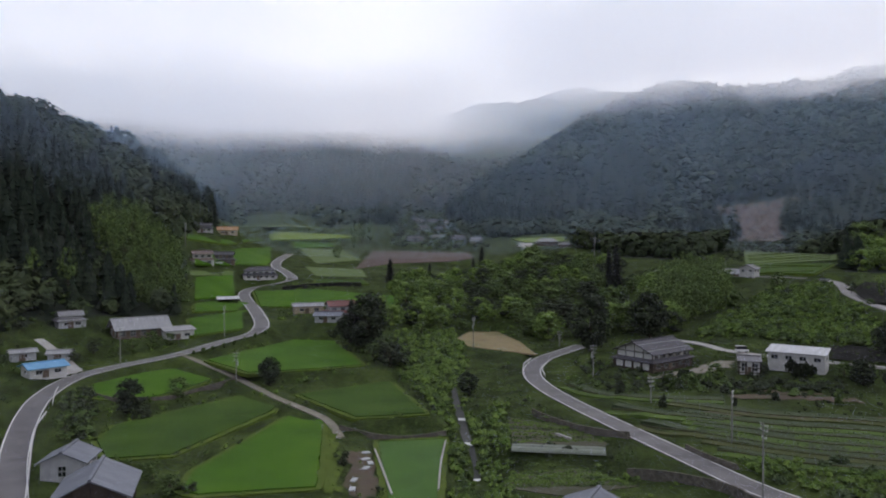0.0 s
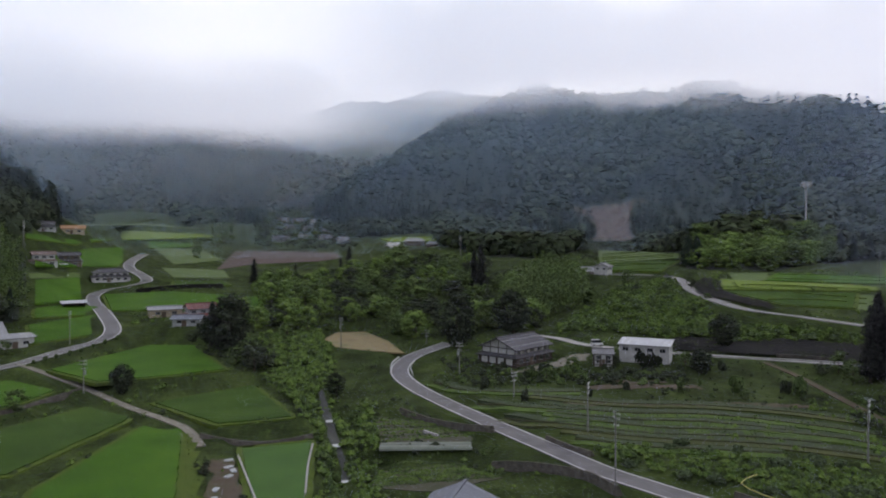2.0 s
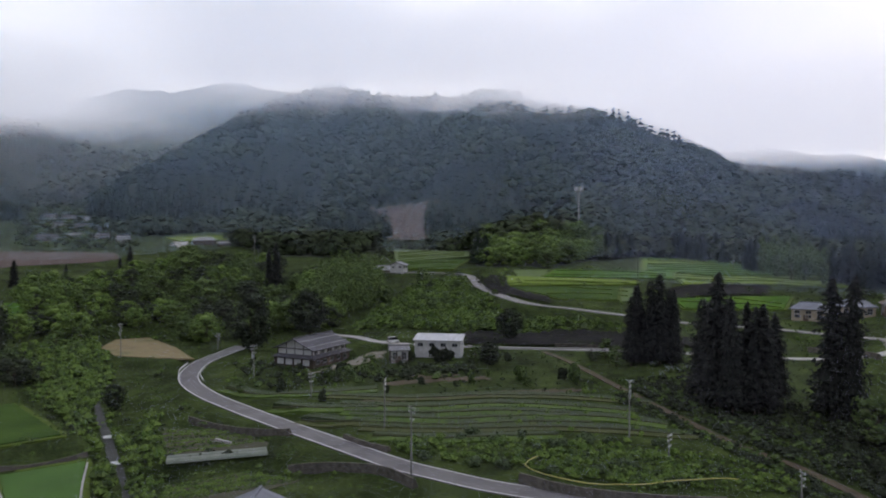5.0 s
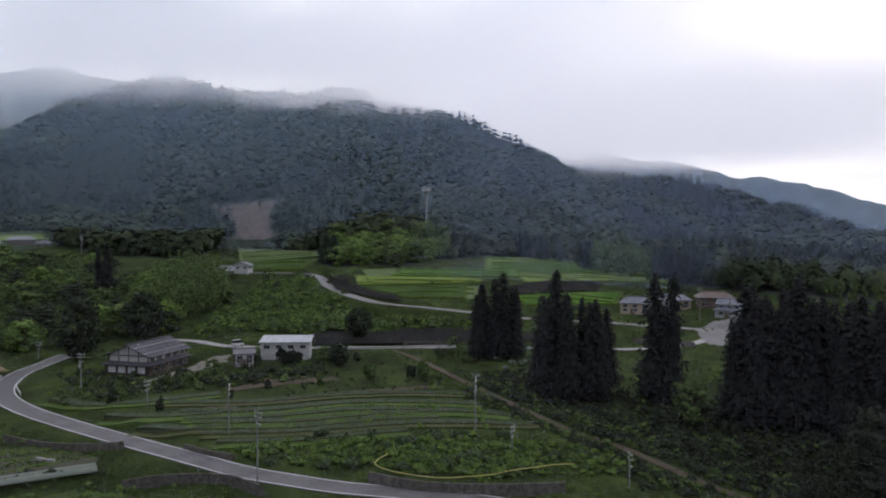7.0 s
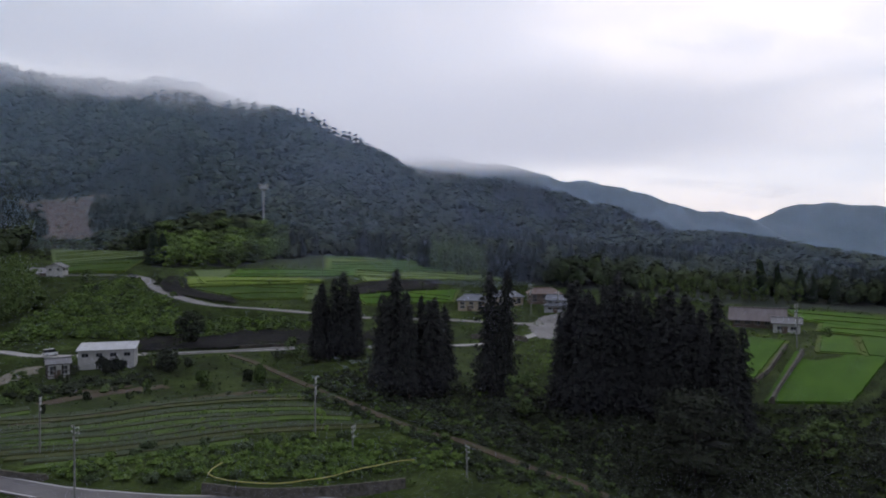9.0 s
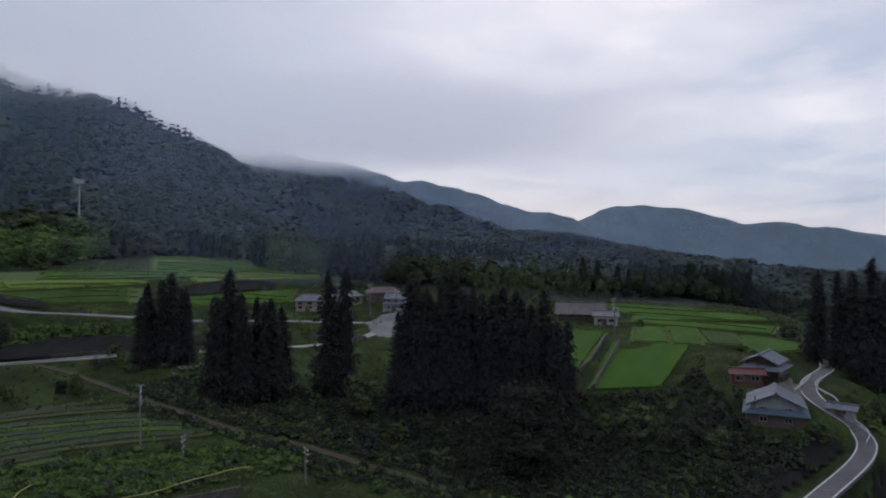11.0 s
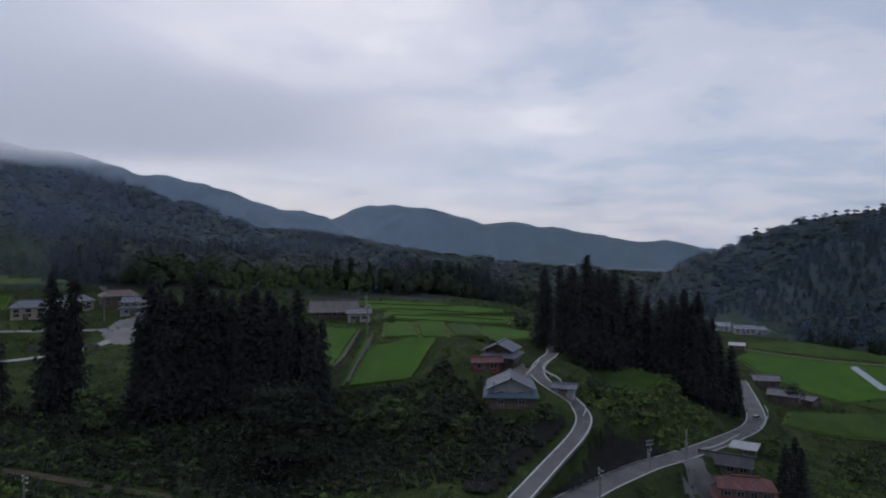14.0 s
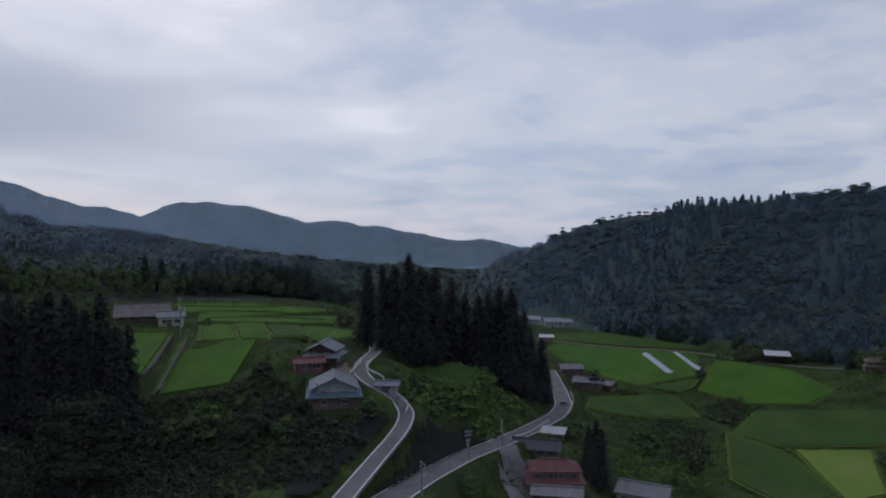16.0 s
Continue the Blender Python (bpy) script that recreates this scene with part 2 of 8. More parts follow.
SPOTS_ROUND = [(0, 30, -4), (-60, -100, 4), (50, -60, -5), (100, -60, -16), (200, -150, -22), (-150, -50, 25), (0, -400, 40), (-400, -200, 60), (300, -300, -10), (-600, 600, 80), (0, 1200, 90), (-100, 1600, 120), (600, 900, 60), (1000, 300, 30), (900, -100, -30), (1500, -200, -40), (1300, 700, 20), (600, -100, -28)]
RIDGE_LEFT = [(-247.1, 288.7, 111.9), (-238.2, 333.7, 115.2), (-226.4, 365.5, 109.4), (-218.8, 404.7, 107.3), (-211.1, 442.2, 104.7), (-205.5, 477.7, 96.7), (-200.3, 523, 85.6), (-195, 567.4, 68.3), (-192.8, 610.3, 53.1)]
RIDGE_HEAD = [(-858.7, 1229.9, 307.6), (-628.5, 1362, 293.1), (-357.3, 1353.7, 264.7), (-152.6, 1341.4, 241.3), (-25, 1300, 200), (70, 1240, 160), (150, 1190, 125)]
RIDGE_FAR_HEAD = [(-302.1, 2078.2, 360.1), (-37.7, 1999.6, 376.2), (178.3, 1941.8, 407.7), (348.6, 1867.7, 427.4), (514.3, 1777.1, 394.4), (679.8, 1666.7, 388)]
RIDGE_MAIN = [(8.1, 639.9, 58.6), (47.6, 698.4, 92.3), (99, 753.5, 126.2), (181.3, 830.4, 184.1), (296.8, 902.5, 241.3), (429, 881.1, 230.9), (511.4, 800.6, 223.8), (587.3, 682, 189.7), (617, 627.5, 152.2), (629.3, 600.8, 129.7)]
SPUR = [(231.5, 374.2, 40.8), (292.9, 380.3, 46.3), (406.8, 441.1, 75.7), (553.6, 577.5, 127.2)]
RIDGE_LONG = [(629.3, 600.8, 129.7), (682.2, 661.2, 140), (822.6, 568.6, 120.2), (900.7, 434.5, 78.8), (907.4, 281.4, 35.7), (836, 153.9, 12.4), (698.5, 46, -1.1)]
RIDGE_LOW = [(319.2, 272.9, 23.9), (392.7, 219.8, 11.4), (443.1, 156.8, 7.7), (475.6, 64.5, 3.8), (469.6, 20.2, 5.3)]
RIDGE_MIDDLE = [(1436.4, 1391.7, 312.9), (1745.4, 976.5, 193.1), (1857.6, 741.2, 150.2), (1923.7, 547, 80.3)]
RIDGE_DISTANT = [(2828, 1001.3, 59.4), (2885.6, 820.6, 102.8), (2926.6, 659.7, 141.1), (2958.4, 497.7, 157.7), (2998.8, 85.9, 84.7), (2992, -218.3, 50.7), (2972.9, -402.3, 22.7), (2932.9, -630.8, -1.1), (2865.8, -887.2, 1.8)]
RIDGE_OPPOSITE = [(885.1, -163.3, -11), (826.1, -200, 30), (722.6, -235.6, 53), (627.8, -286.2, 58), (553.2, -301.5, 62), (470.7, -321.5, 66), (397.5, -335.3, 72), (340.2, -366.4, 74.3), (264.6, -400.5, 81.2)]
RIDGE_BEHIND = [(-500, 200, 190), (-520, -150, 170), (-380, -480, 170), (0, -640, 150), (300, -640, 90), (420, -640, 50)]
VALLEY = spline_surface(SPOTS_WEST + SPOTS_EAST + SPOTS_TERRACE + SPOTS_DOWNSTREAM + SPOTS_ROUND, 0.02)
RIDGES = [(RIDGE_LEFT, 0.62), (RIDGE_HEAD, 0.5), (RIDGE_FAR_HEAD, 0.5), (RIDGE_MAIN, 0.44), (SPUR, 0.42), (RIDGE_LONG, 0.42), (RIDGE_LOW, 0.3), (RIDGE_MIDDLE, 0.4), (RIDGE_DISTANT, 0.35), (RIDGE_OPPOSITE, 0.72), (RIDGE_BEHIND, 0.45)]
ROADS = []
ROADS.append(("farm_track", 2, "gravel", [(-79.5, 215.5, 5.6), (-74, 209.9, 5), (-57.1, 192.2, 3.4), (-42, 173.8, 2), (-31.5, 162.1, 1.3), (-25.2, 154.9, 0.6), (-21, 145, -0.4)]))
ROADS.append(("dirt_path", 2.0, "dirt", [(120.5, 172.9, 6.7), (122.2, 164.6, 5.4), (120.5, 150.4, 4.1), (115.9, 130.7, 3.2), (112.7, 113.8, 2.3), (110.9, 102.2, 1.5), (110.6, 92.1, 0.6), (112.2, 84.7, -0.2), (109.6, 67.8, -1.2), (108.9, 56.4, -2.1), (107.6, 47.9, -2.9)]))
ROADS.append(("lane_hillside", 2.8, "concrete", [(-101, 196.8, 3.6), (-113.4, 208.8, 7), (-122, 214.6, 10.2)]))
ROADS.append(("lane_middle", 3.6, "concrete", [(73.2, 232.8, 7.5), (80.2, 221.7, 7.5), (83.7, 207.7, 7.4), (97.3, 195.2, 7.1), (111.3, 185.5, 6.9), (125.3, 176.9, 6.7), (144.6, 163.2, 6.6), (156.2, 151.8, 6.7), (174.4, 130, 7), (185.4, 123, 7.5), (192.1, 119.1, 8.3), (201.3, 118.5, 9.2), (209.4, 119, 10.2)]))
ROADS.append(("village_lane", 3.6, "asphalt", [(97.5, 2.9, -0.2), (107.9, -0.8, 0.3), (122.8, -6.2, 0.9), (137.6, -11.6, 1.6), (146.5, -13.9, 2.1), (150.6, -14.1, 2.9), (153.6, -13, 4), (155, -10.5, 5.7), (158.5, -7, 7.4), (164, -5.3, 8.3), (170.6, -5.5, 8.9), (178.5, -7, 9), (193.7, -10.1, 8.7), (209.1, -9.8, 8.4), (220.3, -8.2, 8.5)]))
ROADS.append(("lane_upper", 4.6, "asphalt_light", [(107.2, 369.4, 24.3), (121.6, 329.3, 23.6), (153.5, 314.3, 23.1), (164.1, 303.9, 22.4), (160.6, 286.2, 21.2), (150.8, 262, 19.2), (141.3, 216.4, 17), (154.6, 202, 15.1), (165.3, 186.7, 13.7), (171.3, 187.6, 12.8), (177.8, 174.3, 12), (193.9, 151.9, 11.4), (201, 140.3, 10.9), (207, 128.3, 10.6), (210.2, 120.5, 10.4)]))
ROADS.append(("main_road_west", 5.4, "asphalt", [(-56, 86.2, 0.5), (-64.1, 103.7, 0.8), (-73.3, 120.9, 1.1), (-82, 137.1, 1.3), (-90.7, 155.4, 1.7), (-96.6, 172.2, 2.4), (-98.4, 189.3, 3.2), (-93.2, 201, 4), (-85.6, 209.8, 4.7), (-78.4, 217.4, 5.7), (-70.9, 232.6, 7), (-64.3, 238.9, 8.5), (-63.3, 248.6, 10.4), (-72.7, 275.9, 12.6), (-89.7, 321.3, 15), (-90, 337.7, 17.2), (-79.5, 341.1, 19.2), (-73.5, 345.9, 21.1), (-78.6, 359, 23.2), (-88.1, 377.8, 25.6), (-92.8, 400.9, 28.2), (-98.5, 457.1, 30.9)]))
ROADS.append(("main_road_east", 5.4, "asphalt", [(45.6, 233.4, 5.3), (38.9, 226.7, 4.5), (31.4, 218.5, 3.7), (26.3, 207.2, 2.9), (24.8, 195.2, 2.3), (26.9, 180.5, 1.8), (31.9, 163.1, 1.4), (38.3, 143.6, 1.1), (44.1, 127.2, 0.8), (48.8, 114.5, 0.5), (52.8, 107.4, 0.3), (58.4, 98.9, 0), (65.8, 90.5, -0.3), (75, 79.6, -0.9), (82.7, 60.6, -1.5), (87.5, 41.2, -1.8), (85.5, 23.4, -1.9)]))
ROADS.append(("farm_track", 2.2, "gravel", [(402, -114, -20), (394, -128, -20.9), (385.5, -142.5, -21.8), (377.5, -157, -22.4), (373.5, -172, -22.9), (370, -187, -23.6), (360, -198, -23.9), (336, -199.5, -22.2), (312, -205, -20.4), (295, -211, -19), (281, -217.2, -17.3)]))
ROADS.append(("valley_road", 6, "asphalt", [(100.2, -1.7, -0.8), (113.8, -8.8, -2.1), (128.8, -16.2, -4), (145.2, -26.1, -5.9), (155.3, -33.5, -7.2), (169.1, -42.5, -9.2), (189.1, -55.2, -11.7), (213, -68, -15), (236.6, -77, -17.5), (263.1, -83.2, -17.9), (292.9, -88.5, -17.1)]))
FIELDS = []
FIELDS.append(("rice", [(-68.1, 206.1, 4.8), (-51.9, 247.5, 4.8), (-37.7, 244.7, 4.8), (-22.7, 198.5, 4.8), (-34.3, 192.5, 4.8), (-51.1, 186.9, 4.8)]))
FIELDS.append(("rice", [(-90.8, 184.5, 2.1), (-78.3, 217.2, 2.1), (-60.7, 199.9, 2.1), (-65, 180.2, 2.1), (-70.9, 167, 2.1), (-82.4, 169.4, 2.1)]))
FIELDS.append(("rice_dull", [(-66.9, 137.4, 0.9), (-68.4, 148.6, 0.9), (-49.8, 176.9, 0.9), (-39, 167.8, 0.9), (-39.1, 160.7, 0.9), (-49.4, 128.3, 0.9), (-59.6, 126, 0.9)]))
FIELDS.append(("rice", [(-41.3, 112.3, 0.1), (-42.5, 121.6, 0.1), (-34, 162.1, 0.1), (-26.8, 159, 0.1), (-20.3, 113.8, 0.1), (-38.1, 110.3, 0.1)]))
FIELDS.append(("rice_dull", [(-35.6, 176.2, 1.3), (-14.7, 192.2, 1.3), (-4, 157.3, 1.3), (-18.6, 153.8, 1.3)]))
FIELDS.append(("rice_young", [(-13.3, 146.7, -1.9), (0.1, 148.8, -1.9), (-0.8, 123.8, -1.9), (-1.1, 110.8, -1.9), (-8.3, 110.8, -1.9)]))
FIELDS.append(("rice", [(-108.8, 312.6, 23.1), (-99.7, 338, 22.9), (-90.7, 310.7, 15.3), (-100, 287.1, 15.9)]))
FIELDS.append(("rice", [(-93.1, 261.3, 10.7), (-75.9, 278.1, 12.3), (-66.6, 248.3, 9.1), (-83.1, 235.7, 8)]))
FIELDS.append(("rice", [(-85.1, 321.4, 16.4), (-58.2, 327.4, 16.8), (-17, 310.8, 14.6), (-18.1, 287.9, 12.2), (-60.4, 288.4, 12.7), (-73.4, 287.2, 12.7)]))
FIELDS.append(("rice", [(-121.3, 348.6, 34.3), (-107.4, 445.9, 34.9), (-94.1, 388, 25.9), (-111.8, 321.3, 28.8)]))
FIELDS.append(("grass", [(-105.1, 518, 34.2), (-77.7, 532.7, 33.1), (-52.2, 457.7, 27), (-73.8, 415.5, 26.1)]))
FIELDS.append(("soil", [(-50.9, 518.4, 31.9), (18.2, 499.9, 30.9), (19.9, 464.7, 27.9), (5.7, 447.6, 26.3), (-32.6, 437.8, 25.2), (-51.1, 413, 22.9)]))
FIELDS.append(("grass", [(193.7, 460.3, 32.1), (207.2, 375.6, 31.9), (192.3, 348.5, 29.9), (156.4, 368, 26.7)]))
FIELDS.append(("rice_dull", [(153.9, 363.6, 26.7), (190.3, 345.9, 28.1), (164.2, 315.7, 24.3), (146.7, 329.9, 24.1)]))
FIELDS.append(("rice", [(-98.8, 283.6, 14.2), (-91, 298.7, 14.6), (-80.8, 296.1, 13.3), (-77.6, 282.5, 11.8), (-93.9, 269.6, 12.5)]))
FIELDS.append(("grass", [(-112.6, 316.3, 26.1), (-102.1, 346.4, 25), (-100.1, 341.2, 23.1), (-110.4, 311.6, 24.3)]))
FIELDS.append(("grass", [(-140.9, 469.3, 49.1), (-168.3, 805.1, 56.8), (-90.2, 619.3, 49.2), (-68.7, 602.7, 47.7), (-137.7, 612, 51.6), (-132.9, 448.6, 48.3)]))
FIELDS.append(("rice_pale", [(-143.6, 596.2, 46.5), (-85.8, 588.4, 43.8), (-65.9, 577.9, 41.9), (-98.8, 556.5, 40.3), (-134.4, 540.1, 39.4)]))
FIELDS.append(("rice", [(-114.2, 546.1, 38), (-84.6, 550.5, 36.6), (-82.9, 533.6, 34.4), (-107, 515.4, 33.7)]))
FIELDS.append(("grass", [(-75.9, 392.4, 25.2), (-45.1, 394.8, 23.5), (-38.8, 364.7, 20.9), (-63.3, 356.2, 21.8)]))
FIELDS.append(("rice", [(-129.8, 362.4, 42.6), (-123.6, 406.3, 39.5), (-125.7, 497.5, 40), (-118.2, 388.5, 37.2), (-124.6, 348, 40.3)]))
FIELDS.append(("rice_dull", [(-61.7, 347.3, 20.3), (-39.8, 348.4, 19.9), (-36.1, 339.5, 18.6), (-59.5, 334.8, 18.5)]))
FIELDS.append(("rice_pale", [(50.6, 527.8, 40.1), (92.8, 530.2, 42), (88.3, 502.2, 38.5), (58.3, 504, 37.6)]))
FIELDS.append(("rice_pale", [(167.4, 259.8, 22.5), (205.3, 228.4, 21.8), (201, 223.6, 21.1), (161.6, 246.9, 21)]))
FIELDS.append(("grass", [(183.2, 289, 24.9), (203.1, 273.1, 25.2), (177.4, 258.2, 23.1), (171, 265.4, 23.1)]))
FIELDS.append(("dry", [(177.3, 253.9, 22.8), (202.9, 236.6, 22.6), (201.2, 231, 22), (173.1, 248, 22)]))
FIELDS.append(("grass", [(172.6, 232, 20.3), (196.4, 218.4, 20.1), (181.5, 201.9, 16.5), (168.6, 212.7, 17.1)]))
FIELDS.append(("rice_pale", [(241.4, 222.1, 22.9), (274.3, 214.9, 23.5), (289, 198.4, 23), (285.9, 177.3, 21.7), (274.2, 208, 23.1)]))
FIELDS.append(("dry", [(4.8, 252.1, 4.9), (9.9, 270.6, 4.9), (20.6, 270.5, 4.9), (26.3, 243.6, 4.9), (28.6, 217.2, 4.9), (18.8, 223.8, 4.9), (8.5, 233.4, 4.9)]))
FIELDS.append(("vegetable", [(14.5, 160, -0.1), (27.5, 154, -0.1), (32.6, 140.5, -0.1), (31, 136.5, -0.1), (13.6, 139.2, -0.1)]))
FIELDS.append(("vegetable", [(12.2, 127.2, -1.8), (25.2, 129.1, -1.8), (33.1, 120.1, -1.8), (19.8, 115.4, -1.8), (10, 119.1, -1.8)]))
FIELDS.append(("rice_pale", [(164.8, 270, 22.9), (202.6, 232.2, 22.1), (194.6, 225.6, 21), (154.4, 248.8, 20.4)]))
FIELDS.append(("rice_dull", [(154, 243.9, 19.9), (191.4, 222.5, 20.3), (176.7, 206.8, 16.9), (160, 219, 17.1)]))
FIELDS.append(("rice", [(196.6, 272.8, 25), (237.4, 240.2, 24.4), (223, 225.7, 22.6), (179.1, 256.6, 23)]))
FIELDS.append(("rice", [(284.1, 311.1, 28.4), (308.7, 288.7, 27.9), (306.1, 224.7, 24.9), (290.5, 202.9, 23.6), (243.9, 224.4, 23.7), (234.2, 252.4, 24.8)]))
FIELDS.append(("rice_pale", [(227.4, 226.5, 22.4), (272.7, 206.8, 22.9), (273.8, 172.8, 20.2), (250.5, 196.3, 21), (217.6, 213.3, 20.8)]))
FIELDS.append(("rice", [(195.5, 197.8, 17.1), (218.6, 188.7, 17.6), (236.6, 179.4, 17.7), (218.8, 168.7, 14.8), (189.5, 185.8, 14.9)]))
FIELDS.append(("rice_pale", [(272, 297.3, 27.9), (293.9, 285.3, 27.7), (282.8, 241.8, 24.9), (272.7, 194.4, 22), (239.5, 210.2, 22), (217.7, 238.1, 23.1)]))
FIELDS.append(("rice", [(194.6, 41.1, 11.1), (189.8, 20.9, 12.3), (159.2, 23.4, 7.3), (157.3, 39, 5.5), (170.7, 40, 7.5)]))
FIELDS.append(("rice", [(212.1, 58.4, 11.4), (208.3, 46.8, 11.7), (171.7, 44.9, 7.6), (175.8, 49.9, 7.8)]))
FIELDS.append(("rice", [(225.1, 40.6, 12.1), (224.3, 33.4, 12.1), (193.7, 27.3, 12.1), (191.3, 35.1, 12.1)]))
FIELDS.append(("rice", [(225.5, 31.1, 12.3), (224.7, 23.7, 12.3), (191.1, 18.4, 12.3), (191.3, 24.8, 12.3)]))
FIELDS.append(("rice_dull", [(223.3, 21.8, 12), (221.6, 13.5, 12), (198.3, 8.7, 12), (198.1, 16.6, 12)]))
FIELDS.append(("rice", [(230.7, 11.6, 10.6), (225.1, 2.9, 10.6), (217.1, -4.4, 10.6), (203.2, -3.4, 10.6), (194, 6.5, 10.6)]))
FIELDS.append(("rice", [(261.8, 58.9, 15.1), (266, 40.3, 14.7), (259.4, 7.2, 13.1), (255, 1.4, 12.6), (240.1, 32.5, 12.9), (245.4, 49.1, 13.8)]))
FIELDS.append(("rice", [(242, 43.5, 13.5), (239.2, 23, 12.4), (247.1, 1.3, 11.6), (231.3, 2.9, 11.1), (229.1, 23.8, 12.1), (227.7, 41.8, 12.9)]))
FIELDS.append(("rice_dull", [(211.4, -15, 2.2), (210.4, -28.8, 2.2), (193.9, -38.9, 2.2), (174.1, -30.4, 2.2), (179.4, -24.6, 2.2), (186.9, -15.3, 2.2)]))
FIELDS.append(("rice", [(388, -121, -20.8), (378, -140, -21.8), (370, -155, -22.5), (366, -171, -22.9), (358, -190, -24), (303.5, -160.8, -23.8), (281.7, -124.2, -22.8), (297, -116.6, -22.2), (325.6, -109.4, -21.6), (366, -111, -20.8)]))
FIELDS.append(("rice_dull", [(401, -129, -20.9), (391, -146, -21.8), (383, -160, -22.4), (380, -176, -22.9), (376, -192, -23.5), (384, -206, -23.4), (410, -189, -23.2), (438, -168, -22.6), (424, -134, -20.8)]))
FIELDS.append(("rice_dull", [(280, -128, -23), (301.5, -162.5, -24), (331, -184, -23.6), (286, -149.5, -25), (277, -139, -24.6)]))
FIELDS.append(("rice_dull", [(259.4, -96.3, -21.8), (273, -134.9, -25.2), (244.4, -130.8, -26.7), (238.4, -103.1, -24), (244, -88.5, -22)]))
FIELDS.append(("rice", [(333.7, -188.9, -22.4), (296.9, -201.1, -20.5), (254, -194, -20.7), (242.4, -173.6, -22.8), (255.2, -156.4, -24.9), (282, -152.1, -25.8)]))
FIELDS.append(("rice_dull", [(244, -154.1, -25.3), (220.8, -187.7, -20.1), (185.2, -157.6, -20.5), (197.8, -134.3, -23.9), (218, -129.7, -25.9)]))
FIELDS.append(("rice_dull", [(218.6, -128, -25.4), (193.8, -131.6, -24.3), (156.4, -119.8, -22.9), (150.7, -104, -22.9), (172.1, -102.6, -23.8)]))
FIELDS.append(("rice_pale", [(192.3, -134.3, -23.5), (183, -150.7, -21.5), (152.7, -130.1, -22.1), (152.1, -119.5, -23.1)]))
OPEN_LAND = [(-128.8, 126.1), (-138.8, 169.0), (-131.3, 210.9), (-126.1, 229.1), (-113.7, 245.3), (-97.8, 262.7), (-108.0, 300.1), (-122.5, 336.9), (-129.1, 351.3), (-134.7, 426.2), (-286.8, 1052.6), (-232.9, 1073.6), (-84.8, 653.2), (-42.6, 640.0), (-54.3, 1106.2), (3.2, 674.8), (7.5, 592.2), (32.4, 538.7), (51.2, 534.2), (108.7, 612.5), (86.4, 471.9), (107.9, 417.8), (141.4, 391.2), (192.6, 466.4), (208.7, 372.9), (178.3, 315.5), (204.9, 289.4), (256.1, 310.9), (296.5, 321.4), (296.3, 273.9), (279.3, 211.8), (308.4, 279.3), (270.1, 222.2), (271.4, 189.5), (267.2, 165.7), (257.4, 115.1), (262.3, 91.7), (257.9, 79.9), (274.2, 50.4), (273.4, 28.5), (331.4, -3.0), (256.7, -8.0), (237.0, -18.9), (280.6, -45.0), (389.9, -84.9), (571.9, -138.8), (597.6, -175.1), (526.4, -185.7), (443.2, -171.7), (408.0, -186.8), (375.2, -219.1), (327.6, -197.4), (305.8, -215.7), (273.2, -219.0), (245.7, -226.2), (202.4, -241.0), (100, -200), (-150, -120)]
ZONES = {}
ZONES["wood_middle"] = [(-31.1, 292.3), (-23.0, 345.8), (4.6, 364.1), (28.3, 414.6), (49.4, 427.3), (88.5, 404.5), (94.8, 355.8), (112.9, 315.7), (117.9, 288.1), (120.2, 272.5), (109.7, 258.1), (94.4, 252.7), (86.8, 248.0), (73.2, 232.8), (59.1, 235.5), (42.4, 236.4), (23.0, 250.2), (3.4, 267.0), (-8.8, 252.0), (-24.7, 250.4)]
ZONES["brush_stream"] = [(-16.5, 246.8), (3.4, 267.0), (7.9, 216.3), (2.2, 179.3), (9.3, 155.3), (9.9, 130.1), (9.8, 111.7), (1.4, 111.7), (1.9, 148.4), (-3.3, 169.1), (-13.2, 197.8)]
ZONES["brush_stream_east"] = [(11.8, 172.6), (15.6, 169.8), (13.5, 140.2), (10.3, 111.6), (6.7, 111.9), (7.7, 148.1)]
ZONES["brush_bank"] = [(83.0, 232.0), (96.2, 253.8), (117.9, 272.3), (136.0, 287.8), (150.8, 277.2), (145.8, 234.5), (147.8, 208.7), (164.3, 188.1), (156.1, 178.8), (136.7, 192.9), (112.7, 205.5)]
ZONES["brush_bank_low"] = [(51.0, 126.7), (62.3, 122.0), (78.3, 111.4), (93.6, 96.3), (107.9, 83.8), (102.5, 74.8), (90.8, 79.9), (76.0, 91.8), (63.9, 104.3), (51.9, 118.9)]
ZONES["brush_slope"] = [(142.9, 94.8), (145.8, 78.4), (153.0, 59.3), (150.1, 41.4), (146.8, 32.6), (143.6, 24.8), (126.6, 21.8), (111.7, 47.8), (113.2, 58.6), (116.9, 72.4), (120.4, 85.3)]
ZONES["brush_gully"] = [(154.8, 66.0), (155.2, 38.7), (154.5, 20.9), (169.6, 17.6), (150.7, 8.6), (138.6, 5.8), (139.1, -2.5), (134.4, -4.4), (112.6, 2.9), (110.6, 39.1), (126.5, 61.0)]
ZONES["brush_knoll"] = [(165.4, -13.5), (170.8, -22.3), (178.1, -31.7), (247.8, -52.2), (234.7, -58.6), (184.1, -50.7), (164.0, -34.7), (156.8, -21.6), (153.7, -15.9)]
ZONES["brush_left"] = [(-93.1, 179.1), (-86.4, 175.6), (-67.4, 135.8), (-75.6, 143.1), (-89.1, 165.1)]
ZONES["brush_road"] = [(-56.4, 233.8), (-35.4, 242.3), (-15.9, 238.7), (-15.2, 203.3), (-33.5, 229.4)]
